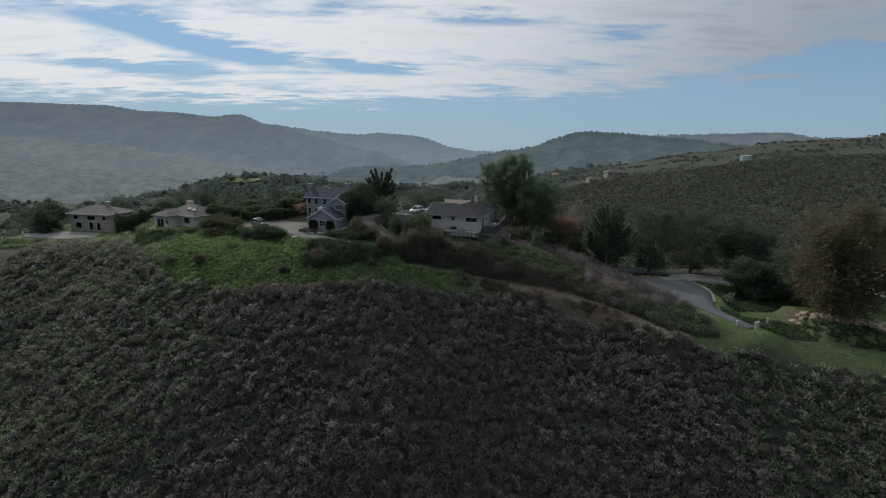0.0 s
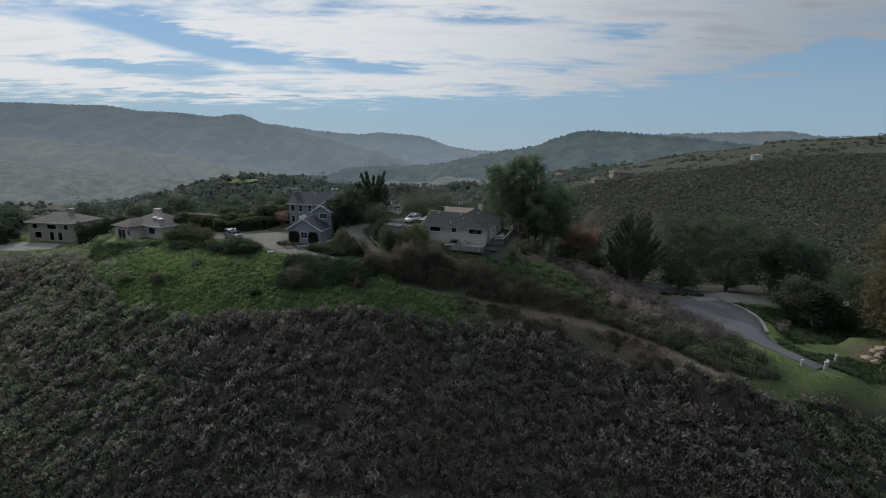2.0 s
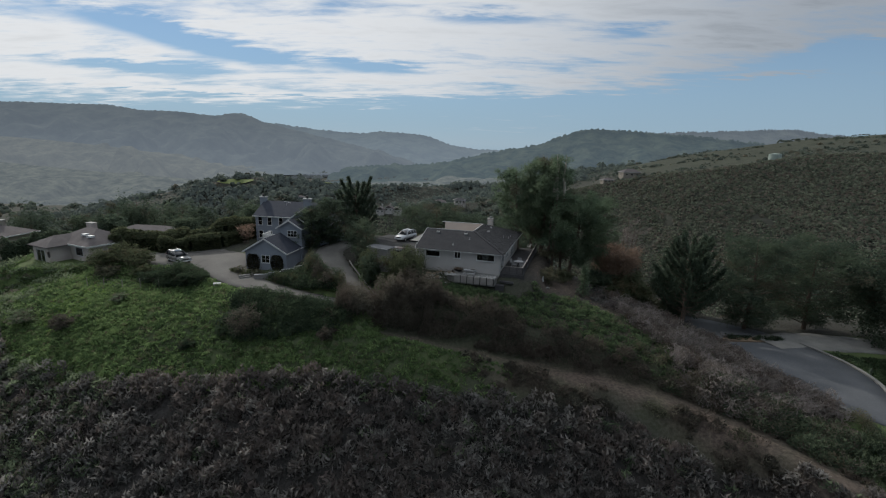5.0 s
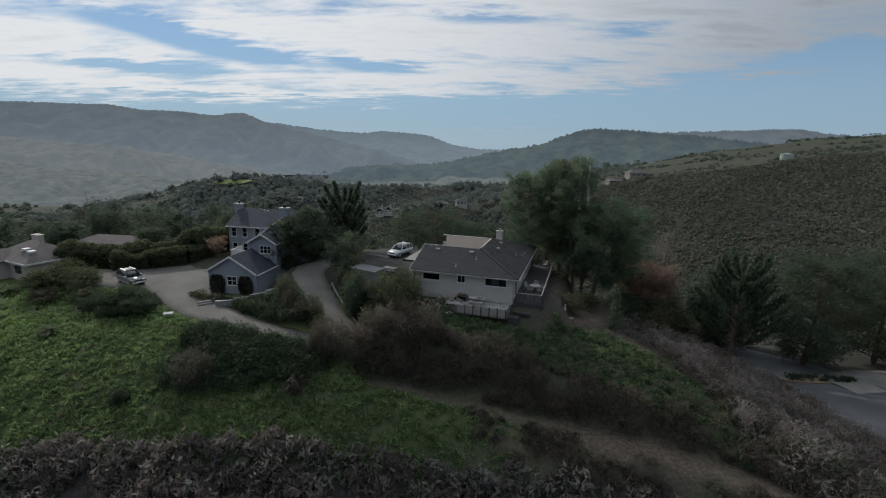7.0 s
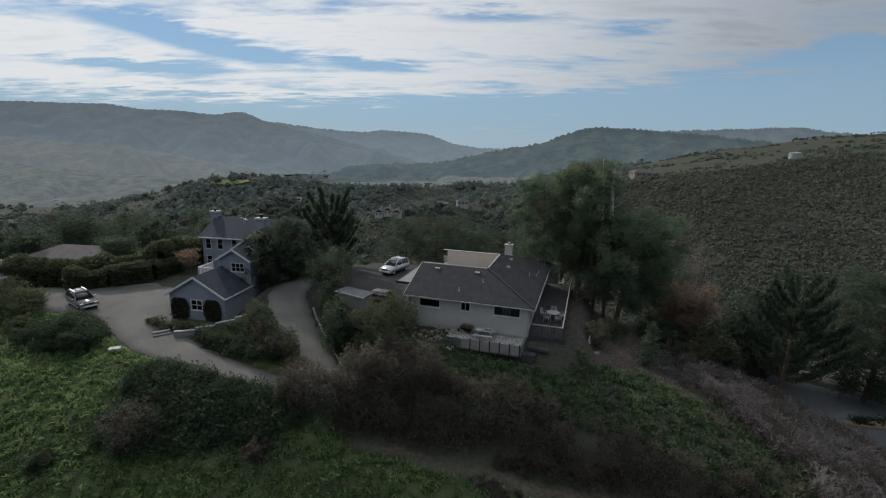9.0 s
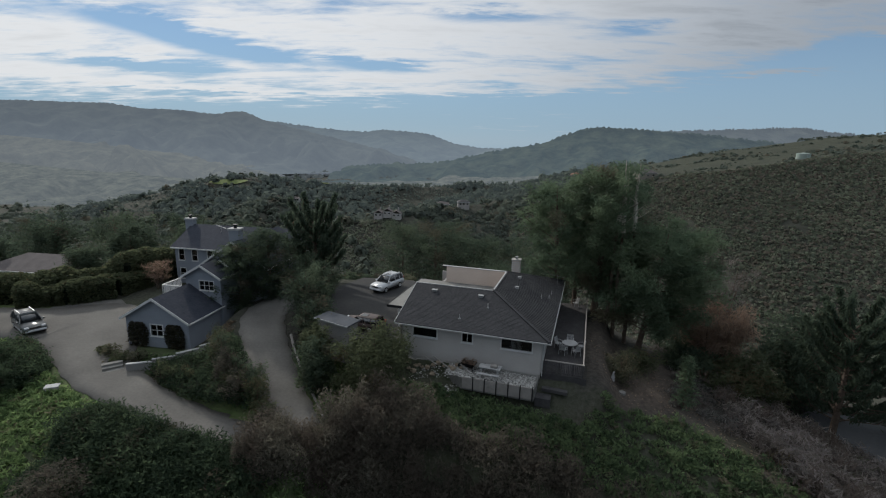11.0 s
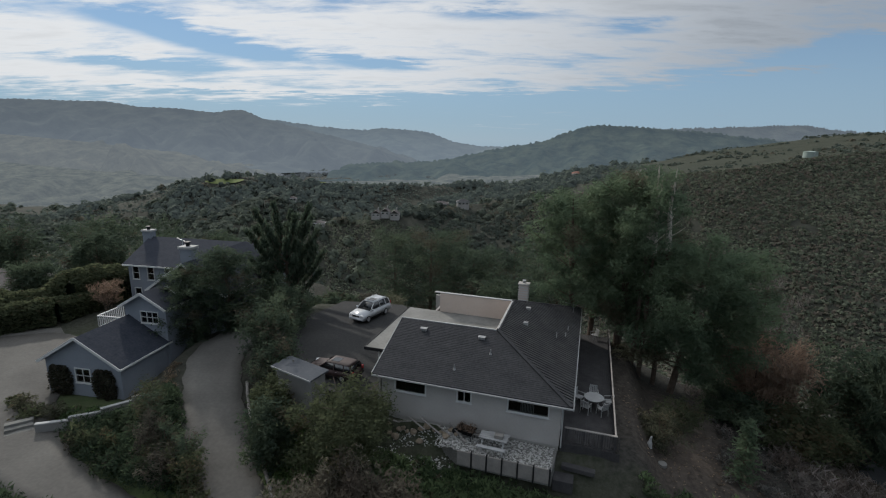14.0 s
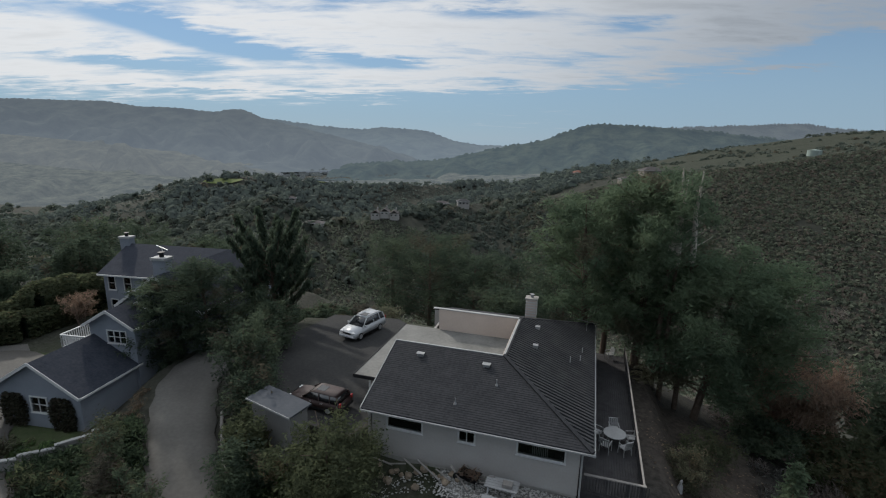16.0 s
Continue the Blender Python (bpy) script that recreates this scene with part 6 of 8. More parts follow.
def limbs(bm, base, top, n, spread, lift, r0, seed, droop=0.0, start=0.3):
    """Trunk and limbs; returns the limb lines."""
    g = random.Random(seed)
    base, top = Vector(base), Vector(top)
    mid = base.lerp(top, 0.5) + Vector((g.uniform(-0.3, 0.3), g.uniform(-0.3, 0.3), 0)) * r0 * 4
    tube(bm, [base - Vector((0, 0, 0.3)), base.lerp(mid, 0.5), mid, mid.lerp(top, 0.6), top], [r0 * 1.25, r0, r0 * 0.75, r0 * 0.45, r0 * 0.12], 8)
    out = []
    for i in range(n):
        t = start + (0.95 - start) * (i + g.random() * 0.6) / n
        p = base.lerp(mid, t * 2) if t < 0.5 else mid.lerp(top, t * 2 - 1)
        a = i * 2.4 + g.uniform(-0.4, 0.4)
        reach = spread(t) * g.uniform(0.75, 1.1)
        d = Vector((math.cos(a), math.sin(a), 0))
        q = p + d * reach * 0.5 + Vector((0, 0, lift * reach * 0.4))
        e = p + d * reach + Vector((0, 0, lift * reach - droop * reach))
        tube(bm, [p, q, e], [r0 * 0.32 * (1.1 - t), r0 * 0.2 * (1.1 - t), 0.02], 5)
        out.append((p, q, e))
    return out


def along_limbs(lines, n, puff, seed, start=0.25):
    g = np.random.default_rng(seed)
    arr = np.array([[list(v) for v in ln] for ln in lines])
    k = g.integers(0, len(arr), n)
    t = (start + (1 - start) * g.random(n) ** 0.8)[:, None]
    a, b, c = arr[k, 0], arr[k, 1], arr[k, 2]
    p = (1 - t) ** 2 * a + 2 * t * (1 - t) * b + t * t * c
    return p + g.normal(size=(n, 3)) * puff * np.array([1, 1, 0.75]), k, unit(c - a)


def needle_plates(lines, n, puff, seed, plates=5):
    """Needles gathered in flattened plates along the outer part of each limb, with gaps between the plates."""
    g = np.random.default_rng(seed)
    arr = np.array([[list(v) for v in ln] for ln in lines])
    k = g.integers(0, len(arr), n)
    spots = 0.30 + 0.72 * (np.arange(plates) + g.random((len(arr), plates)) * 0.8) / plates
    which = g.integers(0, plates, n)
    t = spots[k, which][:, None]
    a, b, c = arr[k, 0], arr[k, 1], arr[k, 2]
    p = (1 - t) ** 2 * a + 2 * t * (1 - t) * b + t * t * c
    shift = g.normal(size=(len(arr), plates, 3)) * puff * np.array([1.0, 1.0, 0.6])
    return p + shift[k, which] + g.normal(size=(n, 3)) * puff * np.array([0.85, 0.85, 0.62]), k, unit(c - a)


def broad_tree(name, x, y, tall, r, material, label, leaves_n=3500, size=0.2, group="", seed=1, low=0.25, category="tree", dry=0.05, slim=0.45, z=None, bark="bark", tint=(0.05, 0.85), flat=1.0):
    """A tree or large bush with a clumped, uneven crown."""
    z0 = at(x, y) if z is None else z
    t = thing(name, pose(x, y, z0), label, category, group)
    bm = bmesh.new()
    limbs(bm, (0, 0, 0), (0, 0, tall * 0.86), 9, lambda q: r * 0.75, 0.55, max(0.07, tall * 0.022), seed, 0, max(0.12, low * 0.7))
    part("trunk", bm, bark, t)
    rz = tall * (1 - low) / 2
    p, k = crown_points(leaves_n, 95, r, r * flat, rz, 0.13, seed)
    p += [0, 0, tall * low + rz]
    p[:, 2] = np.maximum(p[:, 2], 0.05)
    al, ac = leaf_axes(leaves_n, size, slim, 0.5)
    tints = np.random.default_rng(seed + 5).uniform(*tint, 95)[k] + rng.normal(0, 0.1, leaves_n)
    dries = np.where(np.random.default_rng(seed + 6).random(95) < dry, 0.8, 0.0)[k]
    leaves("crown", p, al, ac, np.clip(np.stack([tints, dries], -1), 0, 1), material, t)
    return t


def pine_tree(name, x, y, tall, r, label, n=9000, seed=1, material="pine", low=0.15, lift=0.2, lean=(0, 0), size=0.22, group="", top_r=0.35, z=None, limb_n=60, puff=0.42, peak=0.8):
    """A conifer with long spreading limbs carrying plates of needles."""
    t = thing(name, pose(x, y, at(x, y) if z is None else z), label, "tree", group)
    bm = bmesh.new()
    lines = limbs(bm, (0, 0, 0), (lean[0], lean[1], tall), limb_n, lambda q: r * (top_r + (1 - top_r) * math.sin(math.pi * min(1, (1.08 - q) * 0.85)) ** peak), lift, tall * 0.020, seed, 0.05, low)
    part("trunk", bm, "bark", t)
    p, k, d = needle_plates(lines, n, puff, seed)
    al, ac = leaf_axes(n, size, 0.20, 0.5)
    al = unit(al + 0.5 * d[k] * size) * np.linalg.norm(al, axis=1, keepdims=True)
    tint = np.random.default_rng(seed).uniform(0.0, 0.8, len(lines))[k] + rng.normal(0, 0.13, n)
    dry = np.where(np.random.default_rng(seed + 2).random(len(lines)) < 0.06, 0.7, 0.0)[k]
    leaves("crown", p, al, ac, np.clip(np.stack([tint, dry], -1), 0, 1), material, t)
    return t


def arching_conifer(name, x, y, tall, r, label, n=6500, seed=3, z=None, low=0.22, count=30, wide=(1.25, 0.5), rise=0.75, top=0.80):
    """A dark conifer whose limbs arch up and out like plumes."""
    t = thing(name, pose(x, y, at(x, y) if z is None else z), label, "tree")
    bm = bmesh.new()
    g = random.Random(seed)
    tube(bm, [(0, 0, -0.3), (0.1, 0, tall * 0.4), (0, 0, tall * 0.75)], [0.34, 0.24, 0.08], 8)
    lines = []
    for i in range(count):
        q = low + (top - low) * i / count
        a = i * 2.4 + g.uniform(-0.3, 0.3)
        reach = r * (wide[0] + (wide[1] - wide[0]) * (i / count)) * g.uniform(0.75, 1.15)
        p = Vector((0, 0, tall * q))
        up = (reach * rise + tall * 0.09 * i / count) * g.uniform(0.85, 1.15)
        m = p + Vector((math.cos(a) * reach * 0.62, math.sin(a) * reach * 0.62, up * 0.30))
        e = p + Vector((math.cos(a) * reach, math.sin(a) * reach, up))
        tube(bm, [p, m, e], [0.07, 0.045, 0.012], 5)
        lines.append((p, m, e))
    part("trunk", bm, "bark", t)
    p, k, d = along_limbs(lines, n, 0.14, seed, 0.2)
    al, ac = leaf_axes(n, 0.25, 0.28, 0.7)
    al = unit(al + 1.2 * d[k] * 0.25 + [0, 0, 0.06]) * np.linalg.norm(al, axis=1, keepdims=True)
    leaves("crown", p, al, ac, tint_of(n, 0.0, 0.5, 0.03, 40), "cypress", t)
    return t


def cone_conifer(name, x, y, tall, r, label, n=4000, seed=5, material="cypress", group="", z=None):
    """A narrow conifer with drooping tiers."""
    t = thing(name, pose(x, y, at(x, y) if z is None else z), label, "tree", group)
    bm = bmesh.new()
    lines = limbs(bm, (0, 0, 0), (0, 0, tall), 46, lambda q: r * (1.05 - q) + 0.15, 0.25, tall * 0.016, seed, 0.28, 0.06)
    part("trunk", bm, "bark", t)
    p, k, d = along_limbs(lines, n, 0.16 + r * 0.04, seed, 0.05)
    al, ac = leaf_axes(n, 0.17, 0.34, 0.3)
    al = unit(al + 0.7 * d[k] * 0.2) * np.linalg.norm(al, axis=1, keepdims=True)
    leaves("crown", p, al, ac, tint_of(n, 0.0, 0.6, 0.04, 30), material, t)
    return t


def bare_tree(name, x, y, tall, r, label, seed=4, twigs=2600, material="rust_twigs", z=None, slim=0.1):
    """A leafless tree: limbs and a haze of thin twigs."""
    t = thing(name, pose(x, y, at(x, y) if z is None else z), label, "tree")
    bm = bmesh.new()
    g = random.Random(seed)
    lines = []
    for s in range(5):
        a = s * 1.26 + g.uniform(-0.3, 0.3)
        top = (math.cos(a) * r * 0.5, math.sin(a) * r * 0.5, tall * g.uniform(0.7, 0.95))
        lines += limbs(bm, (math.cos(a) * 0.2, math.sin(a) * 0.2, 0), top, 9, lambda q: r * 0.5, 0.7, tall * 0.011, seed + s, 0, 0.3)
    part("trunk", bm, "bark", t)
    p, k, d = along_limbs(lines, twigs, r * 0.11, seed, 0.3)
    al, ac = leaf_axes(twigs, 0.22, slim, 0.6)
    al = unit(al + 0.8 * d[k] * 0.3) * np.linalg.norm(al, axis=1, keepdims=True)
    leaves("crown", p, al, ac, tint_of(twigs, 0.1, 0.9, 0.2, 25), material, t)
    return t


# the great pines beside the white house
pine_tree("pine_tree", 10.8, 110.8, 12.6, 4.2, "sparse grey-green pine behind the deck", 18000, 17, lean=(-0.8, 0.3), low=0.22, size=0.21, top_r=0.3, limb_n=36, puff=0.40, lift=0.7)
pine_tree("pine_tree", 14.4, 109.8, 14.6, 4.6, "tall dark pine with spreading limbs above the deck", 42000, 11, size=0.21, lean=(0.8, 0.3), low=0.10, top_r=0.2, peak=1.2, limb_n=60, puff=0.46, lift=0.7)
pine_tree("pine_tree", 18.4, 107.6, 12.0, 6.2, "broad dark pine leaning over the slope", 50000, 23, size=0.21, lean=(1.6, -0.3), low=0.16, top_r=0.25, peak=0.8, limb_n=60, puff=0.52, lift=0.4)
pine_tree("pine_tree", 13.6, 115.0, 12.0, 3.6, "slender pine behind the white house", 9000, 29, low=0.25, top_r=0.15, lift=0.6)
for i, (dx, top) in enumerate(((15.3, 18.5), (16.0, 17.7), (17.3, 18.3))):
    hh = top - at(dx, 108.4)
    t = thing("dead_snag", pose(dx, 108.4, at(dx, 108.4)), "bleached dead trunk standing among the pines", "tree", "dead snags")
    lean = 0.4 - 0.3 * i
    bm = bmesh.new()
    tube(bm, [(0, 0, -0.3), (lean * 0.3, 0, hh * 0.35), (lean * 0.62, 0, hh * 0.64)], [0.2, 0.16, 0.11], 8)
    part("trunk", bm, "bark", t)
    bm = bmesh.new()
    limbs(bm, (lean * 0.62, 0, hh * 0.64 + 0.3), (lean, 0, hh), 12, lambda q: 1.2 * (1.15 - q), 0.7, 0.19, 70 + i, 0, 0.1)
    part("dead_top", bm, "pale_bark", t, "bleached bare top")

arching_conifer("araucaria_tree", -16.3, 115.6, 13.9 - at(-16.3, 115.6), 3.6, "dark plume-limbed conifer between the two houses", 17000, 3, count=36, wide=(1.0, 0.72), low=0.26, rise=0.92, top=0.72)
pine_tree("conifer", -22.0, 108.5, 9.4 - at(-22.0, 108.5), 3.1, "ragged dark conifer in front of the blue-grey house", 15000, 5, "cypress", 0.03, 0.30, size=0.17, top_r=0.06, puff=0.27, limb_n=54, peak=0.9)
pine_tree("conifer", -19.2, 109.0, 10.8 - at(-19.2, 109.0), 3.2, "ragged dark conifer beside the driveway", 17000, 6, "cypress", 0.03, 0.30, size=0.17, top_r=0.06, puff=0.27, limb_n=58, peak=0.9)
cone_conifer("conifer", -23.4, 108.9, 6.2, 1.6, "small dark conifer against the blue-grey wall", 4420, 8)
broad_tree("shrub_tree", -13.6, 103.6, 5.6, 2.3, "cypress", "dark evergreen shrub beside the driveway", 8280, 0.105, seed=31, low=0.05)
broad_tree("shrub_tree", -11.9, 100.6, 4.8, 1.8, "cypress", "dark upright evergreen shrub beside the driveway", 7359, 0.105, seed=32, low=0.05, dry=0.2)
broad_tree("shrub_tree", -10.9, 97.2, 4.2, 1.3, "broadleaf", "tall green shrub hiding the shed", 6899, 0.105, seed=33, low=0.05)
broad_tree("shrub_tree", -10.4, 95.0, 4.2, 1.4, "cypress", "dark evergreen shrub against the shed", 7000, 0.105, seed=38, low=0.0)
broad_tree("shrub_tree", -13.4, 108.8, 4.0, 1.7, "cypress", "dark shrub at the edge of the parking court", 5520, 0.105, seed=36, low=0.05)
broad_tree("shrub_tree", -16.0, 111.0, 4.2, 2.0, "cypress", "dark shrub at the edge of the parking court", 5979, 0.112, seed=37, low=0.05)
for i, (x, y, hh, r) in enumerate(((-17.6, 117.4, 4.6, 2.6), (-14.2, 118.8, 2.2, 2.0), (-20.6, 113.0, 5.6, 2.4), (-11.4, 120.6, 1.5, 1.6), (-24.0, 116.0, 5.5, 2.4))):
    broad_tree("evergreen", x, y, hh, r, "cypress", "dark evergreen shading the parking court", 9660, 0.136, "evergreens by the court", 170 + i, 0.0)
for i, (x, y, hh, r) in enumerate(((-20.4, 119.6, 2.6, 2.2), (-17.2, 120.8, 2.0, 2.0), (-13.2, 121.4, 1.8, 2.0), (-9.6, 121.8, 1.6, 1.8))):
    broad_tree("court_shrub", x, y, hh, r, ("cypress", "dark_brush")[i % 2], "low dark shrub along the far edge of the court", 5200, 0.13, "shrubs by the court", 190 + i, 0.0, "bush")
broad_tree("flowering_shrub", -6.6, 119.4, 2.2, 1.8, "olive_leaf", "pale leafy shrub at the end of the court", 4140, 0.087, seed=181, low=0.0, category="bush", tint=(0.5, 1.0))
broad_tree("round_bush", -5.9, 95.0, 5.0, 2.9, "broadleaf", "big rounded green bush at the corner of the white house", 14949, 0.105, seed=34, low=0.0, category="bush")
broad_tree("golden_tree", 60.6, 73.5, 17.6, 6.4, "golden", "large rounded golden-brown tree above the lane", 34000, 0.24, seed=41, low=0.0, tint=(0.2, 0.7), dry=0.0)
arching_conifer("cypress_tree", 34.0, 101.5, 15.0, 4.4, "feathery dark cypress above the lane", 20000, 51, low=0.2, count=56)
pine_tree("dark_tree", 44.0, 103.0, 13.5, 6.0, "broad dark evergreen behind the lane", 20000, 52, "cypress", 0.04, 0.45, size=0.26, group="trees behind the lane", top_r=0.15, puff=0.6, limb_n=46)
pine_tree("dark_tree", 53.5, 104.0, 13.4, 7.0, "broad dark evergreen behind the lane", 20000, 53, "cypress", 0.04, 0.4, size=0.26, group="trees behind the lane", top_r=0.2, puff=0.65, limb_n=46)
broad_tree("dark_tree", 62.0, 99.0, 13.0, 6.2, "cypress", "broad dark evergreen behind the lane", 18700, 0.224, "trees behind the lane", 54, 0.0, tint=(0.0, 0.55))
broad_tree("dark_tree", 37.5, 110.0, 10.5, 4.5, "cypress", "dark evergreen behind the lane", 14280, 0.224, "trees behind the lane", 55, 0.0, tint=(0.0, 0.55))
broad_tree("dark_tree", 55.5, 86.5, 7.0, 4.2, "cypress", "dark spreading evergreen on the island of the lane", 15300, 0.224, "trees behind the lane", 56, 0.0, tint=(0.0, 0.55))
pine_tree("dark_tree", 62.5, 85.0, 9.0, 4.6, "dark evergreen on the island of the lane", 14000, 57, "cypress", 0.03, 0.4, size=0.24, group="trees behind the lane", top_r=0.2, puff=0.6, limb_n=40)
broad_tree("dark_tree", 29.0, 116.0, 10.0, 4.5, "cypress", "dark evergreen down the back slope", 12920, 0.224, "trees behind the lane", 58, 0.0, tint=(0.0, 0.55))
bare_tree("bare_tree", 25.4, 107.6, 5.6 - at(25.4, 107.6), 4.4, "rust-brown leafless tree beside the pines", 4, 20000, slim=0.2)
bare_tree("bare_tree", 29.4, 113.6, 9.0 - at(29.4, 113.6), 3.4, "pale leafless tree on the slope", 14, 7000, "grey_twigs")
broad_tree("dark_bush", 26.6, 103.2, 4.6, 3.4, "broadleaf", "dense dark bush below the rust-brown tree", 9000, 0.16, seed=66, low=0.0, category="bush", tint=(0.0, 0.5), dry=0.2)
broad_tree("dark_bush", 30.6, 106.6, 4.2, 2.6, "olive_leaf", "olive-green bush on the slope behind the pines", 7000, 0.16, seed=67, low=0.0, category="bush", dry=0.2)
broad_tree("dark_bush", 22.4, 105.4, 3.0, 2.4, "cypress", "low dark bush under the broad pine", 6000, 0.15, seed=68, low=0.0, category="bush")
cone_conifer("young_fir", 17.9, 96.4, 4.4, 0.72, "slim young fir on the bare slope", 1300, 61, "pine")
broad_tree("olive_bush", 13.6, 98.6, 2.4, 1.5, "olive_leaf", "pale olive bush beside the deck", 4140, 0.081, seed=62, low=0.0, category="bush", dry=0.2)
broad_tree("low_bush", 16.3, 101.5, 2.0, 1.6, "broadleaf", "low green bush under the pines", 3449, 0.087, seed=63, low=0.0, category="bush")
for i, (x, y, hh, r) in enumerate(((-9.5, 147, 14, 5.0), (-3.5, 142, 13, 5.2), (3.0, 139, 12.5, 4.6), (9.5, 143, 13, 5.0), (-1.0, 152, 14, 5.0), (15, 136, 12, 4.5), (7, 129, 8, 3.6))):
    hh = (5.2, 5.8, 4.2, 3.4, 4.6, 2.6, 1.8)[i] - at(x, y)
    pine_tree("evergreen_tree", x, y, hh, r * 1.15, "dark evergreen on the slope behind the white house", 11000, 80 + i, "cypress", 0.08, 0.5, size=0.26, group="trees behind the white house", top_r=0.2, puff=0.6, limb_n=40)
for i, (x, y, hh, r) in enumerate(((-88, 158, 11, 5.2), (-79, 152, 10, 4.8), (-71, 158, 12, 5.4), (-63, 151, 9, 4.4), (-56, 158, 11, 5.0), (-100, 166, 12, 6), (-48, 148, 8, 4.0), (-112, 158, 11, 5.5), (-44, 140, 6.5, 3.0), (-126, 164, 12, 6), (-38, 146, 8, 3.8), (-76, 170, 12, 5.5), (-140, 158, 11, 6), (-112, 132, 8, 4.2), (-121, 138, 9, 5), (-106, 124, 6, 3), (-82, 138, 7.5, 3.6), (-74, 134, 7, 3.4), (-52, 126, 4.5, 2.4))):
    hh = max(hh * 0.6, 3.8 + 1.8 * math.sin(i * 1.9) - at(x, y)) if y > 139 else hh
    hh = min(hh, 13.5)
    if i % 2:
        broad_tree("garden_tree", x, y, hh, r, "cypress", "dark rounded garden tree behind the neighbouring houses", 7000, 0.26, "trees behind the neighbours", 110 + i, 0.0, tint=(0.0, 0.45))
    else:
        pine_tree("garden_tree", x, y, hh, r, "dark spreading garden pine behind the neighbouring houses", 7000, 110 + i, "cypress", 0.08, 0.5, size=0.28, group="trees behind the neighbours", top_r=0.25, puff=0.5, limb_n=34)
cone_conifer("dark_conifer", -104.2, 121.5, 6.0, 1.5, "dark upright conifer at the edge of the gravel yard", 2600, 69)
bare_tree("orange_shrub", -36.8, 118.2, 3.6, 1.7, "orange-brown leafless shrub beside the blue-grey house", 24, 1800)
broad_tree("flat_top_tree", -121, 231, -6.6 - at(-121, 231), 10, "cypress", "flat-topped dark cypress in the valley", 6000, 0.5, seed=140, low=0.55)


def hedge(name, pts, wide, tall, material, label, n=5000, seed=1):
    """A clipped hedge along a line."""
    h = thing(name, pose(0, 0, 0), label, "hedge")
    g = np.random.default_rng(seed)
    p = np.array(pts, float)
    seg = np.hypot(*np.diff(p, axis=0).T)
    s = g.random(n) * seg.sum()
    edges = np.concatenate([[0], np.cumsum(seg)])
    x, y = np.interp(s, edges, p[:, 0]), np.interp(s, edges, p[:, 1])
    k = np.clip(np.searchsorted(edges, s) - 1, 0, len(seg) - 1)
    d = np.diff(p, axis=0)[k] / seg[k][:, None]
    shell = g.random(n)
    a = g.uniform(-1, 1, n)
    q = g.random(n)
    u = np.where(shell < 0.5, a, np.sign(a) * (1 - 0.3 * g.random(n)))
    w = np.where(shell < 0.5, 1 - 0.2 * g.random(n) - 0.25 * a * a, q * (1 - 0.2 * np.abs(u)))
    bump = 0.2 * fbm(x, y, 2.0, seed, 3)
    u, w = u * (1 + bump), w * (1 + bump)
    co = np.stack([x - d[:, 1] * u * wide / 2, y + d[:, 0] * u * wide / 2, height(x, y) + w * tall], -1)
    al, ac = leaf_axes(n, 0.20, 0.5, 0.4)
    leaves("foliage", co, al, ac, tint_of(n, 0.1, 0.9, 0.05, 20), material, h)
    core = bmesh.new()
    zz = height(p[:, 0], p[:, 1])
    for (ax, ay), (bx, by), za, zb in zip(p, p[1:], zz, zz[1:]):
        beam(core, (ax, ay, za + tall * 0.32), (bx, by, zb + tall * 0.32), wide * 0.5, tall * 0.64)
    part("inner_core", core, "ground_cover", h)
    return h


hedge("tall_hedge", [(-57, 112.6), (-51, 113.8), (-45.5, 115.4), (-41.4, 118.6), (-39.2, 123.0), (-37.6, 127.0)], 3.8, 4.3, "broadleaf", "tall clipped hedge along the back of the driveway", 30000, 2)
hedge("shrub_border", [(-48.5, 111.6), (-44.0, 113.0), (-40.4, 115.6), (-39.0, 119.4)], 2.6, 2.5, "broadleaf", "loose green shrub border behind the driveway", 13000, 9)
hedge("dark_hedge", [(-86.2, 122.6), (-78, 121.6), (-70.8, 120.6)], 2.2, 5.4, "cypress", "dark clipped hedge between the neighbouring houses", 12000, 4)
for i, (x, y, r, hh) in enumerate(((-46.0, 102.6, 1.9, 1.7), (-48.6, 105.0, 1.9, 1.8), (-44.2, 100.5, 1.6, 1.5), (-49.8, 101.0, 1.9, 1.7), (-52.6, 103.6, 2.1, 2.0))):
    broad_tree("clipped_bush", x, y, hh, r, "olive_leaf" if i in (1, 3) else "broadleaf", "rounded clipped bush beside the driveway", 2000, 0.13, "clipped bushes", 150 + i, 0.0, "bush")
for i, (x, y, r, hh) in enumerate(((-30.0, 100.2, 0.9, 1.1), (-28.7, 99.5, 0.8, 1.0), (-27.2, 99.6, 0.9, 1.1), (-31.2, 101.0, 0.6, 0.7))):
    broad_tree("garden_shrub", x, y, hh, r, "olive_leaf" if i % 2 == 0 else "broadleaf", "small rounded shrub in front of the garage", 900, 0.09, "shrubs by the garage", 160 + i, 0.0, "bush")

# ivy on the garage wall
for u0, u1 in ((-3.1, -1.0), (0.75, 2.75)):
    v = thing("ivy", GH, "dark ivy climbing the blue-grey garage wall", "climbing plant", "ivy on the garage")
    n = 1500
    q = rng.random(n) ** 0.9
    mid, half = (u0 + u1) / 2, (u1 - u0) / 2 * np.sqrt(1.02 - (np.abs(q - 0.45) * 1.5) ** 2)
    p = np.stack([mid + half * rng.uniform(-1, 1, n), 0.33 - np.abs(rng.normal(0, 0.14, n)), 0.9 + 2.3 * q], -1)
    al, ac = leaf_axes(n, 0.11, 0.6, 0.2)
    leaves("leaves", p, al, ac, tint_of(n, 0, 1, 0.1, 20), "ivy", v)


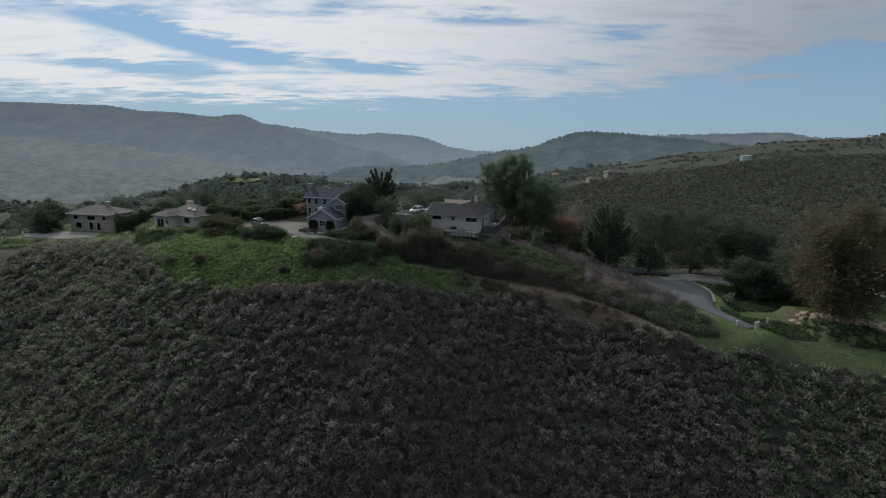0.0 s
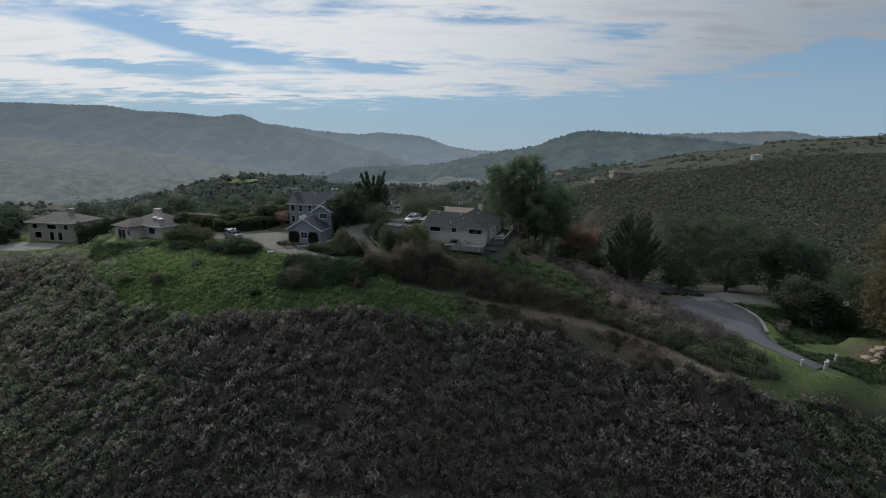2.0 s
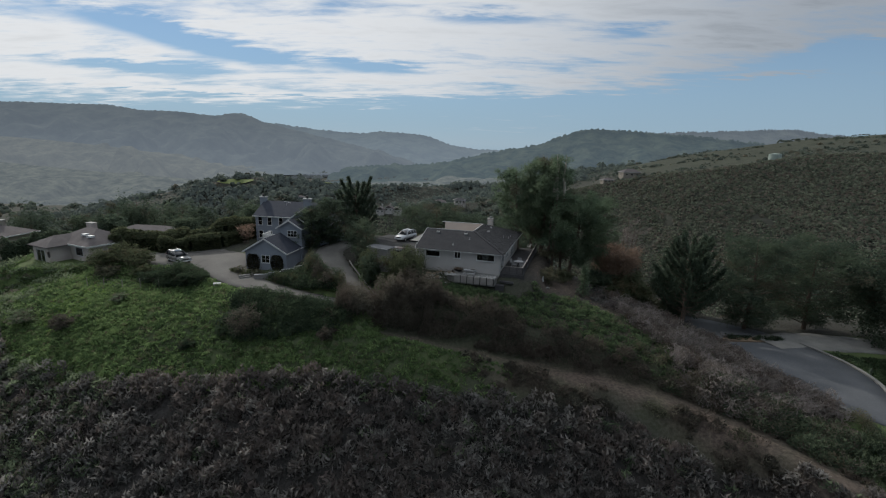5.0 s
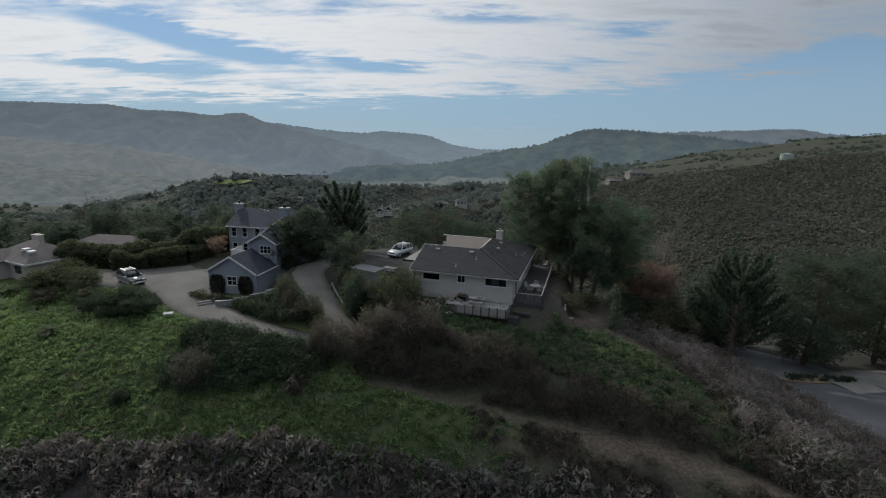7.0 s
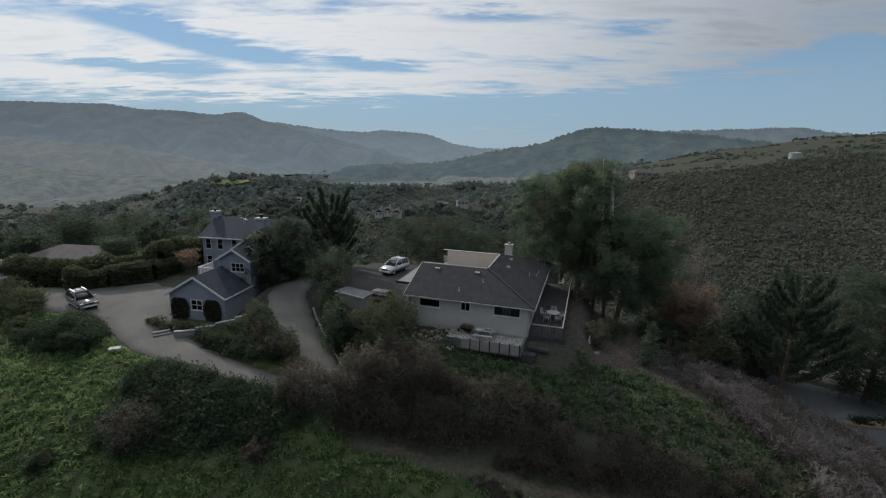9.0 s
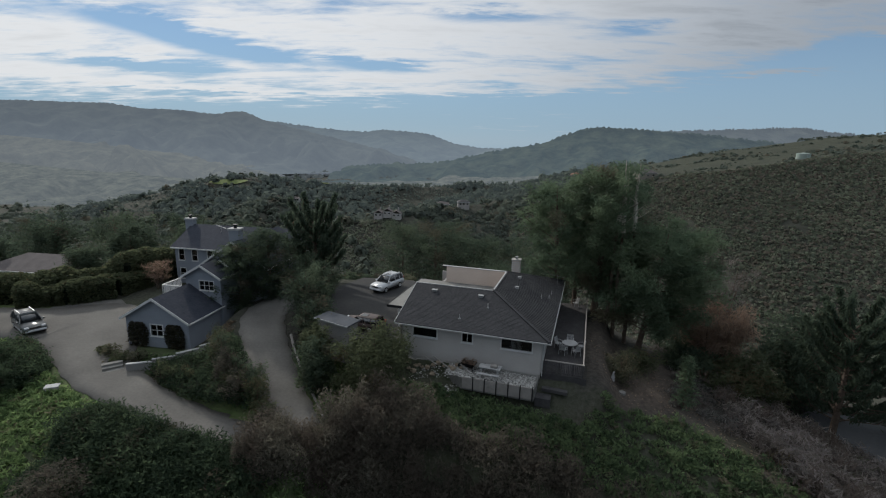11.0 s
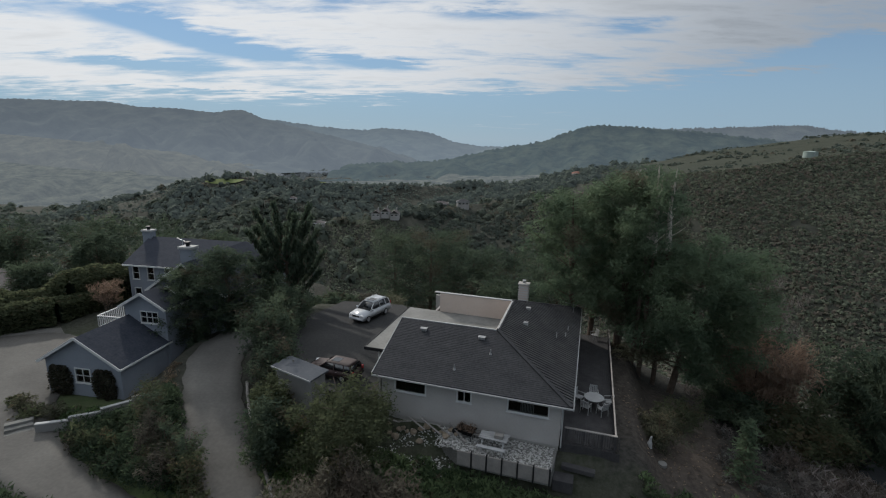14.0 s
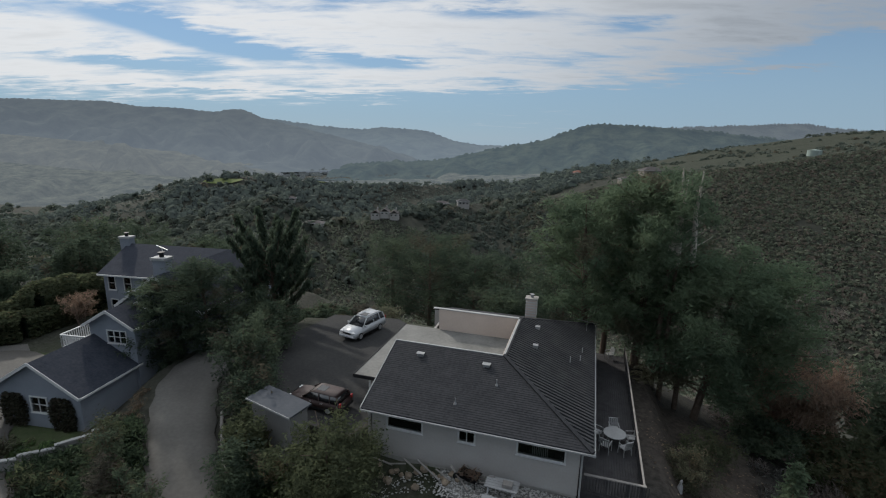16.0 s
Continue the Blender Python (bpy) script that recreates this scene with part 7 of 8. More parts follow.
# ---------------------------------------------------------------- scrub, grass and far woods
def tufts(name, x, y, radius, tall, per, size, slim, material, label, lift=0.8, lo=0.0, hi=1.0, dry=0.0, dry_map=None, sink=0.0, category="scrub", tip_light=0.7, patch=0.28):
    """Clumps of leaves standing on the ground: 'per' leaves for each clump."""
    n = len(x)
    if n == 0:
        return None
    z = height(x, y) - sink
    c = np.repeat(np.stack([x, y, z], -1), per, 0)
    r, t = np.repeat(radius, per)[:, None], np.repeat(tall, per)[:, None]
    a, q = rng.uniform(0, 2 * math.pi, n * per)[:, None], np.sqrt(rng.random(n * per))[:, None]
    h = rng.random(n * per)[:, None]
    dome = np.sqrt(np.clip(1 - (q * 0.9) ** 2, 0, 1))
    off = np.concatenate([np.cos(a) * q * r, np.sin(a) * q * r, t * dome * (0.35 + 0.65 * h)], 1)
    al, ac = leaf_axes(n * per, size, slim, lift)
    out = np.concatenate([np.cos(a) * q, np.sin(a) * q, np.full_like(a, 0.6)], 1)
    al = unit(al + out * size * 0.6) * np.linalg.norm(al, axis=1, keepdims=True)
    # pale tips over dark bases: light and inner shade put into the tint
    shade = np.repeat(rng.uniform(lo, hi, n) + patch * fbm(x, y, 3.5, 17, 3), per) + rng.normal(0, 0.12, n * per) + tip_light * (h[:, 0] - 0.45)
    d = (rng.random(n) < dry) * rng.uniform(0.5, 1.0, n) if dry_map is None else dry_map
    ob = leaves(name, c + off, al, ac, np.clip(np.stack([shade, np.repeat(d, per)], -1), 0, 1), material)
    return tagged(ob, label, category, kind="stuff")


def scatter(n, x0, x1, y0, y1, keep):
    x, y = rng.uniform(x0, x1, n), rng.uniform(y0, y1, n)
    m = keep(x, y) & ~on_way(x, y, 0.5)
    return x[m], y[m]


def in_view(x, y):
    """The part of the slope that lies open towards the valley's head."""
    return np.abs(x) < 1.02 * y + 12


# grey-brown scrub over the whole slope
x, y = scatter(22500, -96, 66, 46, 110, lambda x, y: (y < brush_line(x) + 0.8 * fbm(x, y, 4, 2)) & in_view(x, y))
greenish = np.clip((-x - 30) / 16, 0, 1) + np.clip((x - 36) / 7, 0, 1) + np.clip(fbm(x, y, 16, 6) * 0.6 - 0.2, 0, 1)
green = rng.random(len(x)) < np.clip(greenish, 0.05, 0.66 + 0.2 * (x > 30))
r = rng.uniform(0.45, 0.95, len(x))
tufts("slope_scrub", x[~green], y[~green], r[~green], r[~green] * rng.uniform(1.3, 2.3, (~green).sum()), 58, 0.25, 0.40, "brush", "grey-brown coastal scrub covering the steep slope", 0.9, -0.25, 0.55, tip_light=1.0, patch=0.1, dry_map=np.clip(0.45 * fbm(x, y, 13, 7)[~green] + 0.3 + rng.normal(0, 0.3, (~green).sum()), 0, 1))
tufts("green_scrub", x[green], y[green], r[green], r[green] * rng.uniform(1.0, 1.8, green.sum()), 46, 0.22, 0.46, "scrub_green", "green scrub among the grey-brown bushes of the slope", 0.75, -0.3, 0.6, 0.25, tip_light=1.0, patch=0.12)

x, y = scatter(5200, -60, 60, 20, 47, lambda x, y: in_view(x, y))
r = rng.uniform(0.5, 1.1, len(x))
tufts("lower_slope_scrub", x, y, r, r * rng.uniform(0.9, 1.5, len(x)), 16, 0.38, 0.4, "brush", "grey-brown scrub low on the steep slope", 0.85, -0.1, 0.85, 0.3)

x, y = scatter(1900, -135, -56, 86, 126, lambda x, y: (y > brush_line(x) - 1) & (y < 112 - 0.16 * (x + 56)) & ~((x > -111) & (x < -88) & (y > 114.6)) & in_view(x, y))
r = rng.uniform(0.5, 1.3, len(x))
tufts("garden_scrub", x, y, r, r * rng.uniform(0.7, 1.3, len(x)), 60, 0.17, 0.42, "scrub_green", "green scrub below the neighbouring gardens", 0.7, 0.0, 0.9, 0.1)
# grass of the knoll below the driveway, and of the verge by the lane
x, y = scatter(26000, -80, 7, 78, 112, lambda x, y: (y > brush_line(x) - 1) & (y < np.where(x > -7, 85.2 + 1.2 * fbm(x, y, 3, 64), line(x, FRONT) + 12)) & (x < 9 * rng.random(len(x)) ** 1.5 - 1 + 2.5 * fbm(x, y, 2, 63)) & in_view(x, y))
r = rng.uniform(0.18, 0.5, len(x))
tufts("hill_grass", x, y, r, r * rng.uniform(0.6, 1.2, len(x)), 14, 0.19, 0.34, "grass", "rough green grass on the knoll", 0.7, -0.3, 0.8, 0.08, category="grass", tip_light=1.0)
# the patch of sun on the knoll, laid out as brighter grass
x, y = scatter(2600, -60, -38, 84, 104, lambda x, y: (((x + 49.5 + 0.3 * (y - 96)) / 3.4) ** 2 + ((y - 95.5) / 8.5) ** 2 + 1.1 * fbm(x, y, 4, 51) < 0.9) & (rng.random(len(x)) < 0.75))
r = rng.uniform(0.18, 0.42, len(x))
tufts("sunlit_grass", x, y, r, r * rng.uniform(0.7, 1.2, len(x)), 14, 0.13, 0.3, "sunlit_grass", "yellow-green grass with a sunlit patch's brightness in its colour", 0.8, 0.0, 1.0, category="grass")
def strip_top(x):
    return brush_line(x) + 5.2


x, y = scatter(8200, 44, 76, 58, 94, lambda x, y: (y > strip_top(x) + 0.5 * fbm(x, y, 3, 66)) & ((y < 76.5 - 0.45 * (x - 48) + fbm(x, y, 2, 67)) | ((x > 48.5) & (y < 93) & (y > 79))))
r = rng.uniform(0.2, 0.5, len(x))
tufts("verge_plants", x, y, r, r * rng.uniform(0.7, 1.2, len(x)), 22, 0.17, 0.42, "weed", "dark leafy ground cover between the mown verge and the cut bank", 0.6, -0.4, 0.35, 0.05)
x, y = scatter(3600, 36, 76, 52, 82, lambda x, y: (y > brush_line(x) - 0.6) & (y < strip_top(x) + 1.0))
r = rng.uniform(0.16, 0.35, len(x))
tufts("verge_grass", x, y, r, r * 0.7, 12, 0.10, 0.28, "grass", "mown green grass beside the lane", 0.8, 0.2, 1.0, 0.03, category="grass")
x, y = scatter(1000, -8, 0, 115, 121, lambda x, y: ((x + 3.8) / 3.2) ** 2 + ((y - 118) / 2.2) ** 2 < 1)
r = rng.uniform(0.15, 0.3, len(x))
tufts("court_lawn", x, y, r, r * 0.6, 14, 0.12, 0.3, "grass", "small green lawn beyond the parking court", 0.8, 0.0, 0.9, category="grass")
x, y = scatter(900, -40, -33, 110, 119, lambda x, y: (x + 36.5) ** 2 / 7 + (y - 114.5) ** 2 / 14 < 1)
r = rng.uniform(0.15, 0.3, len(x))
tufts("lawn", x, y, r, r * 0.5, 14, 0.13, 0.34, "grass", "small bright lawn beside the blue-grey house", 0.8, 0.2, 1.0, category="grass")

# brown twiggy brush between the trail and the white house, with leafy weeds above and among it
def brush_top(x):
    return line(x, [(-16, 92.5), (-10, 91.5), (-4, 90.8), (3, 90.2), (8, 88.6), (14, 86.8), (20, 84.6), (28, 80.0)])


x, y = scatter(1750, -17, 27, 76, 94, lambda x, y: (y > line(x, [(-17, 90.5), (-11, 86.4), (-5, 86.2), (4, 85.4), (12, 83.6), (20, 81.6), (28, 78.5)])) & (y < brush_top(x) + 0.9 * fbm(x, y, 3, 3)))
r = rng.uniform(0.55, 1.15, len(x))
tufts("bank_bushes", x, y, r, r * rng.uniform(1.4, 2.3, len(x)), 205, 0.135, 0.30, "dark_brush", "dark brown twiggy bushes on the bank below the white house", 0.85, -0.1, 0.75, tip_light=0.9, patch=0.1, dry_map=np.clip(0.55 + 0.5 * fbm(x, y, 6, 12), 0, 1))
x, y = scatter(5200, -4, 26, 79, 97.5, lambda x, y: (y < 93.0 - 0.27 * (x - 5) + 3.6 * np.clip((x - 9) / 4, 0, 1) + 1.6 * fbm(x, y, 2.5, 58) * (x > 8)) & (y > brush_top(x) - 0.6 + 1.4 * fbm(x, y, 4, 52)) & (rng.random(len(x)) < 1.0 - 0.5 * np.clip((x - 9) / 5, 0, 1)))
r = rng.uniform(0.25, 0.6, len(x))
tufts("bank_weeds", x, y, r, r * rng.uniform(0.8, 1.3, len(x)), 34, 0.135, 0.5, "weed", "leafy green weeds on the bank below the terrace", 0.6, 0.0, 0.9, 0.06)
x, y = scatter(1500, 2, 36, 64, 84, lambda x, y: (y > brush_line(x) - 0.5) & (y < brush_line(x) + 4.5) & (fbm(x, y, 4, 62) > -0.05))
r = rng.uniform(0.3, 0.8, len(x))
tufts("trail_scrub", x, y, r, r * rng.uniform(0.8, 1.4, len(x)), 60, 0.2, 0.26, "dark_brush", "brown dry scrub along the trail", 0.8, -0.2, 0.6, 0.5)
x, y = scatter(1400, 21, 41, 67, 106, lambda x, y: (((x - 30) / 7.5) ** 2 + ((y - 94.5) / 11.5) ** 2 < 1) | ((y > brush_line(x) + 1.8) & (y > 77) & (y < 88) & (x > 25) & (x < 38.5)))
r = rng.uniform(0.6, 1.3, len(x))
tufts("dry_scrub", x, y, r, r * rng.uniform(1.1, 1.9, len(x)), 115, 0.27, 0.20, "grey_twigs", "pale grey-brown dry scrub beside the lane", 0.7, 0.1, 1.0, 0.3)
x, y = scatter(900, 22, 41, 66, 82, lambda x, y: (y > 80.6 - 1.05 * (x - 24)) & (y > brush_line(x) + 2.6) & (y < 90 - 1.0 * (x - 24)) & (fbm(x, y, 4, 59) > -0.5))
r = rng.uniform(0.5, 1.1, len(x))
tufts("lane_bushes", x, y, r, r * rng.uniform(1.0, 1.9, len(x)), 120, 0.17, 0.34, "scrub_green", "dark green bushes on the bank between trail and lane", 0.8, -0.5, 0.3, 0.3, patch=0.1)
x, y = scatter(620, 20, 40, 66, 96, lambda x, y: (y > brush_line(x) + 1.5) & (x < 41) & (fbm(x, y, 5, 53) > 0.05))
r = rng.uniform(0.5, 1.1, len(x))
tufts("olive_scrub", x, y, r, r * rng.uniform(1.0, 1.5, len(x)), 120, 0.13, 0.34, "olive_leaf", "olive-green bushes among the dry scrub", 0.7, 0.0, 0.9, 0.2)
x, y = scatter(620, -17, 0, 82.5, 92.5, lambda x, y: (((x + 9.6) / 4.4) ** 2 + ((y - 88.4) / 2.2) ** 2 < 1) | (((x + 5.0) / 3.8) ** 2 + ((y - 89.4) / 2.4) ** 2 < 1))
r = rng.uniform(0.6, 1.1, len(x))
tufts("tall_scrub", x, y, r, rng.uniform(1.8, 4.0, len(x)), 420, 0.115, 0.30, "dark_brush", "tall brown-green brush where the driveways meet", 0.8, 0.1, 0.9, 0.5)
x, y = scatter(820, 10.5, 42, 94, 122, lambda x, y: ((fbm(x, y, 4, 22) > 0.1) | (x > 25)) & (x > 16.5 + 0.3 * (y - 94)))
r = rng.uniform(0.35, 1.0, len(x))
tufts("understory", x, y, r, r * rng.uniform(0.8, 1.4, len(x)), 90, 0.15, 0.30, "brush", "low brown undergrowth beneath the pines", 0.6, 0.0, 0.6, 0.4)
# dark juniper banks along the driveways
x, y = scatter(4200, -40, -9, 84.5, 104, lambda x, y: (((x + 19.0) / 7.5) ** 2 + ((y - 95.4) / 4.4) ** 2 < 1) | (((x + 37) / 3.6) ** 2 + ((y - 97.6) / 2.2) ** 2 < 1) | (((x + 18.5) / 8.0) ** 2 + ((y - 86.6) / 2.7) ** 2 < 1) | (((x + 14.8) / 3.2) ** 2 + ((y - 91.6) / 2.4) ** 2 < 1) | (((x + 13.4) / 2.8) ** 2 + ((y - 93.0) / 3.2) ** 2 < 1) | (((x + 22.5) / 4.0) ** 2 + ((y - 90.2) / 2.2) ** 2 < 1) | (((x + 39) / 4) ** 2 + ((y - 100.5) / 2.2) ** 2 < 1))
r = rng.uniform(0.5, 1.1, len(x))
tufts("juniper_bank", x, y, r, r * rng.uniform(0.9, 1.8, len(x)), 115, 0.125, 0.40, "ground_cover", "dark green juniper covering the banks beside the driveways", 0.5, -0.2, 0.7, 0.06)
x, y = scatter(700, -25, -18, 97, 104.5, lambda x, y: (((x + 22.2) / 3.0) ** 2 + ((y - 101.4) / 3.0) ** 2 + 0.6 * fbm(x, y, 2, 57) < 1))
r = rng.uniform(0.12, 0.32, len(x))
tufts("straw_grass", x, y, r, r * rng.uniform(0.7, 1.3, len(x)), 24, 0.10, 0.2, "leaf_litter", "dry straw-coloured grass beside the driveway", 0.8, 0.0, 1.0, category="grass")
x, y = scatter(60, -24, -14, 92, 97, lambda x, y: y > 91)
tufts("spiky_shrubs", x[:14], y[:14], np.full(min(14, len(x)), 0.5), rng.uniform(1.2, 2.2, min(14, len(x))), 130, 0.17, 0.22, "broadleaf", "upright spiky shrubs on the bank between the driveways", 0.9, 0.1, 0.8, 0.3)


def far_lumps(name, x, y, r, tall, per, material, label, dry=0.0, lo=0.0, hi=0.9, size=0.55, category="woods"):
    """Far trees and bushes: rounded clumps of large leaf sprays."""
    n = len(x)
    z = height(x, y)
    c = np.repeat(np.stack([x, y, z], -1), per, 0)
    rr, tt = np.repeat(r, per)[:, None], np.repeat(tall, per)[:, None]
    d = unit(rng.normal(size=(n * per, 3)))
    d[:, 2] = np.abs(d[:, 2])
    off = d * np.concatenate([rr, rr, tt], 1) * rng.uniform(0.55, 1.0, (n * per, 1))
    side = unit(np.cross(d, rng.normal(size=(n * per, 3))))
    up = np.cross(side, d)
    s = rr * size * rng.uniform(0.6, 1.3, (n * per, 1))
    shade = np.repeat(rng.uniform(lo, hi, n) + 0.35 * fbm(x, y, 26, 27, 3), per) + rng.normal(0, 0.1, n * per)
    dr = np.repeat((rng.random(n) < dry) * rng.uniform(0.5, 1, n), per)
    ob = leaves(name, c + off, side * s, up * s * 0.8, np.clip(np.stack([shade, dr], -1), 0, 1), material)
    return tagged(ob, label, category, kind="stuff")


def keep_sheet(n, x0, x1, y0, y1, keep):
    x, y = rng.uniform(x0, x1, n), rng.uniform(y0, y1, n)
    m = keep(x, y) & (np.abs(x) < 0.98 * (y - 0) + 20)
    return x[m], y[m]


# scrub of the hillside beyond the lane
x, y = keep_sheet(100000, 45, 520, 165, 512, lambda x, y: (y < ridge_y(x) + 6) & (fbm(x, y, 22, 14) > -0.75))
r = rng.uniform(0.75, 1.6, len(x))
far_lumps("hillside_scrub", x, y, r, r * 0.9, 5, "far_scrub", "brown-green scrub on the hillside across the lane", 0.32, -0.3, 1.1, 0.62, category="scrub")
x, y = keep_sheet(5200, 120, 700, 430, 700, lambda x, y: (y > ridge_y(x) + 4) & (fbm(x, y, 30, 15) > 0.02))
r = rng.uniform(0.7, 1.5, len(x)) + 1.6 * (rng.random(len(x)) < 0.18)
far_lumps("hilltop_bushes", x, y, r, r * 0.8, 14, "far_wood", "scattered dark bushes on the grassy hilltop", 0.1, 0, 0.6, category="scrub")
# scrub of the spur below the villas
x, y = keep_sheet(15000, -190, 20, 190, 432, lambda x, y: (fbm(x, y, 18, 16) > -0.8) & (x < -15 + 0.1 * (430 - y)))
r = rng.uniform(0.9, 1.7, len(x))
far_lumps("spur_scrub", x, y, r, r * 0.9, 5, "far_scrub", "green scrub on the spur below the villas", 0.12, 0.3, 1.0, category="scrub")
x, y = keep_sheet(3200, -25, 190, 330, 580, lambda x, y: (y < 440 + 0.95 * (x + 54)) & (land(x, y) < -36) & (x < 60 + 0.42 * (y - 330)))
r = rng.uniform(1.4, 2.8, len(x))
# dark bushes, their tint lowered further to carry the slope's shade
far_lumps("scarp_woods", x, y, r, r * 1.1, 14, "far_wood", "dark bushes, tinted darker for the shaded slope below the villas", 0.0, -0.3, 0.25)
# woods of the valley and the wooded knoll
def wooded(x, y):
    return ((y > 440 + 0.55 * (x + 54)) | (x < -120)) & ((land(x, y) > -70) | (x < -200)) & ((x < 150) | (land(x, y) < -4)) & ~((x > 90) & (y < 505)) & ~((np.abs(x + 262) < 23) & (np.abs(y - 602) < 11))


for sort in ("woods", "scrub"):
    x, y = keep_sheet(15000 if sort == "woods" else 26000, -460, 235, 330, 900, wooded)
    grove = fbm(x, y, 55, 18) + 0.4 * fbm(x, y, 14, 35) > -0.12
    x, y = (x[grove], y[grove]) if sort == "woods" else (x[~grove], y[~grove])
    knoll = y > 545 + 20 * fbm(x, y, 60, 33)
    # leaves beyond the knoll line carry haze as a faint emission
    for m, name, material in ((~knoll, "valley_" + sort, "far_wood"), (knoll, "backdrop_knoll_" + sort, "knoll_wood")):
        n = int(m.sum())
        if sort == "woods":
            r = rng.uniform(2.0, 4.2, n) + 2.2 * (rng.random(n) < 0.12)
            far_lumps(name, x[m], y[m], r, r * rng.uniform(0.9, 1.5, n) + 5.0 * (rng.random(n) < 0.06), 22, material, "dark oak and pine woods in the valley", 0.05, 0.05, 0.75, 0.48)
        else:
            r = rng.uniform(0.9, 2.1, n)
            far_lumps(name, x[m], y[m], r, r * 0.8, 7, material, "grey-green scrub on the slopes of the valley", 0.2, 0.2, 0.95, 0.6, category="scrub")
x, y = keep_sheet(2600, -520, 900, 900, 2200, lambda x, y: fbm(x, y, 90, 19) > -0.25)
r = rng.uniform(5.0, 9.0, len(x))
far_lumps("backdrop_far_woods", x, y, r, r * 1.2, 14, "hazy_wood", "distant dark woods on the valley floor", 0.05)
x, y = keep_sheet(1500, -640, -60, 165, 640, lambda x, y: (fbm(x, y, 40, 20) > -0.3) & ((x < -200) | (y < 420)))
r = rng.uniform(2.5, 5.0, len(x))
far_lumps("side_valley_woods", x, y, r, r * 1.3, 26, "far_wood", "dark woods on the slope below the neighbouring houses", 0.08)


def draped_patch(name, cx, cy, rx, ry, lift, material, label):
    """A clearing that lies over the uneven top of a wooded hill."""
    u, v = np.meshgrid(np.linspace(-1, 1, 17), np.linspace(-1, 1, 9))
    k = np.sqrt(np.clip(1 - v * v * 0.85, 0, 1))
    X, Y = cx + rx * u * k + 3 * v, cy + ry * v
    ids = np.arange(X.size).reshape(X.shape)
    f = np.stack([ids[:-1, :-1], ids[:-1, 1:], ids[1:, 1:], ids[1:, :-1]], -1).reshape(-1, 4)
    ob = quick_mesh(name, np.stack([X, Y, height(X, Y) + lift], -1).reshape(-1, 3), f, material, None, None, True)
    return tagged(ob, label, "meadow", kind="structure")


draped_patch("meadow", -262, 606, 22, 5, 1.0, "meadow", "bright yellow-green meadow on the wooded knoll")
draped_patch("meadow_strip", -165, 640, 10, 6, 2.0, "meadow", "small sunlit clearing among the valley woods")

# ---------------------------------------------------------------- small things about the houses
def stones(name, x, y, z, r, material, label, category, squash=0.6):
    """Many small faceted stones as one scatter."""
    n = len(x)
    base = np.array([[1, 0, 0], [0, 1, 0], [-1, 0, 0], [0, -1, 0], [0, 0, 1], [0, 0, -1]], float)
    tri = np.array([[0, 1, 4], [1, 2, 4], [2, 3, 4], [3, 0, 4], [1, 0, 5], [2, 1, 5], [3, 2, 5], [0, 3, 5]])
    a = rng.uniform(0, 2 * math.pi, n)
    rot = np.stack([np.stack([np.cos(a), -np.sin(a)], -1), np.stack([np.sin(a), np.cos(a)], -1)], 1)
    pts = np.repeat(base[None], n, 0) * (r[:, None, None] * rng.uniform(0.65, 1.2, (n, 6, 1)))
    pts[:, :, :2] = np.einsum("nij,nkj->nki", rot, pts[:, :, :2] * [1.25, 0.85])
    pts[:, :, 2] *= squash
    pts += np.stack([x, y, z], -1)[:, None]
    faces = (tri[None] + 6 * np.arange(n)[:, None, None]).reshape(-1, 3)
    ob = quick_mesh(name, pts.reshape(-1, 3), faces, material)
    return tagged(ob, label, category, kind="stuff")


def house_spots(n, u0, u1, v0, v1):
    u, v = rng.uniform(u0, u1, n), rng.uniform(v0, v1, n)
    c, s = math.cos(radians(-15.5)), math.sin(radians(-15.5))
    return 6.85 + u * c - v * s, 94.5 + u * s + v * c


x, y = house_spots(1500, -7.4, -0.8, -1.6, 0.35)
stones("terrace_pebbles", x, y, np.full(len(x), 2.99), rng.uniform(0.03, 0.075, len(x)), "pebble", "pale pebbles strewn over the terrace", "gravel")
x, y = house_spots(900, -11.2, -6.2, -2.6, 0.0)
m = (x + 2.2) ** 2 / 7 + (y - 95.2) ** 2 / 2.2 < 1.3
x, y = x[m], y[m]
stones("slope_pebbles", x, y, height(x, y) + 0.03, rng.uniform(0.03, 0.09, len(x)), "pebble", "white pebbles spilling down the bank beside the terrace", "gravel")


def rock(m, r, seed, label, group):
    bm = bmesh.new()
    bmesh.ops.create_icosphere(bm, subdivisions=2, radius=r)
    g = random.Random(seed)
    k = Vector((g.uniform(0, 9), g.uniform(0, 9), g.uniform(0, 9)))
    for v in bm.verts:
        v.co *= 1 + 0.45 * noise.noise(v.co / r * 1.1 + k)
        v.co.z *= 0.7
    ob = part("rock", bm, "stone")
    ob.matrix_basis = m
    return tagged(ob, label, "rock", group)


for i in range(16):
    g = random.Random(300 + i)
    u, v = -10.9 + i * 0.30 + g.uniform(-0.2, 0.2), 0.1 - g.random() * 0.75
    p = WH @ Vector((u, v, 0))
    z = max(at(p.x, p.y), 2.98 if u > -7.4 else 0)
    rock(pose(p.x, p.y, z + 0.08, 0, 0, g.uniform(0, 360)), g.uniform(0.10, 0.25), i, "brown rock in the rubble against the house wall", "rubble by the wall")
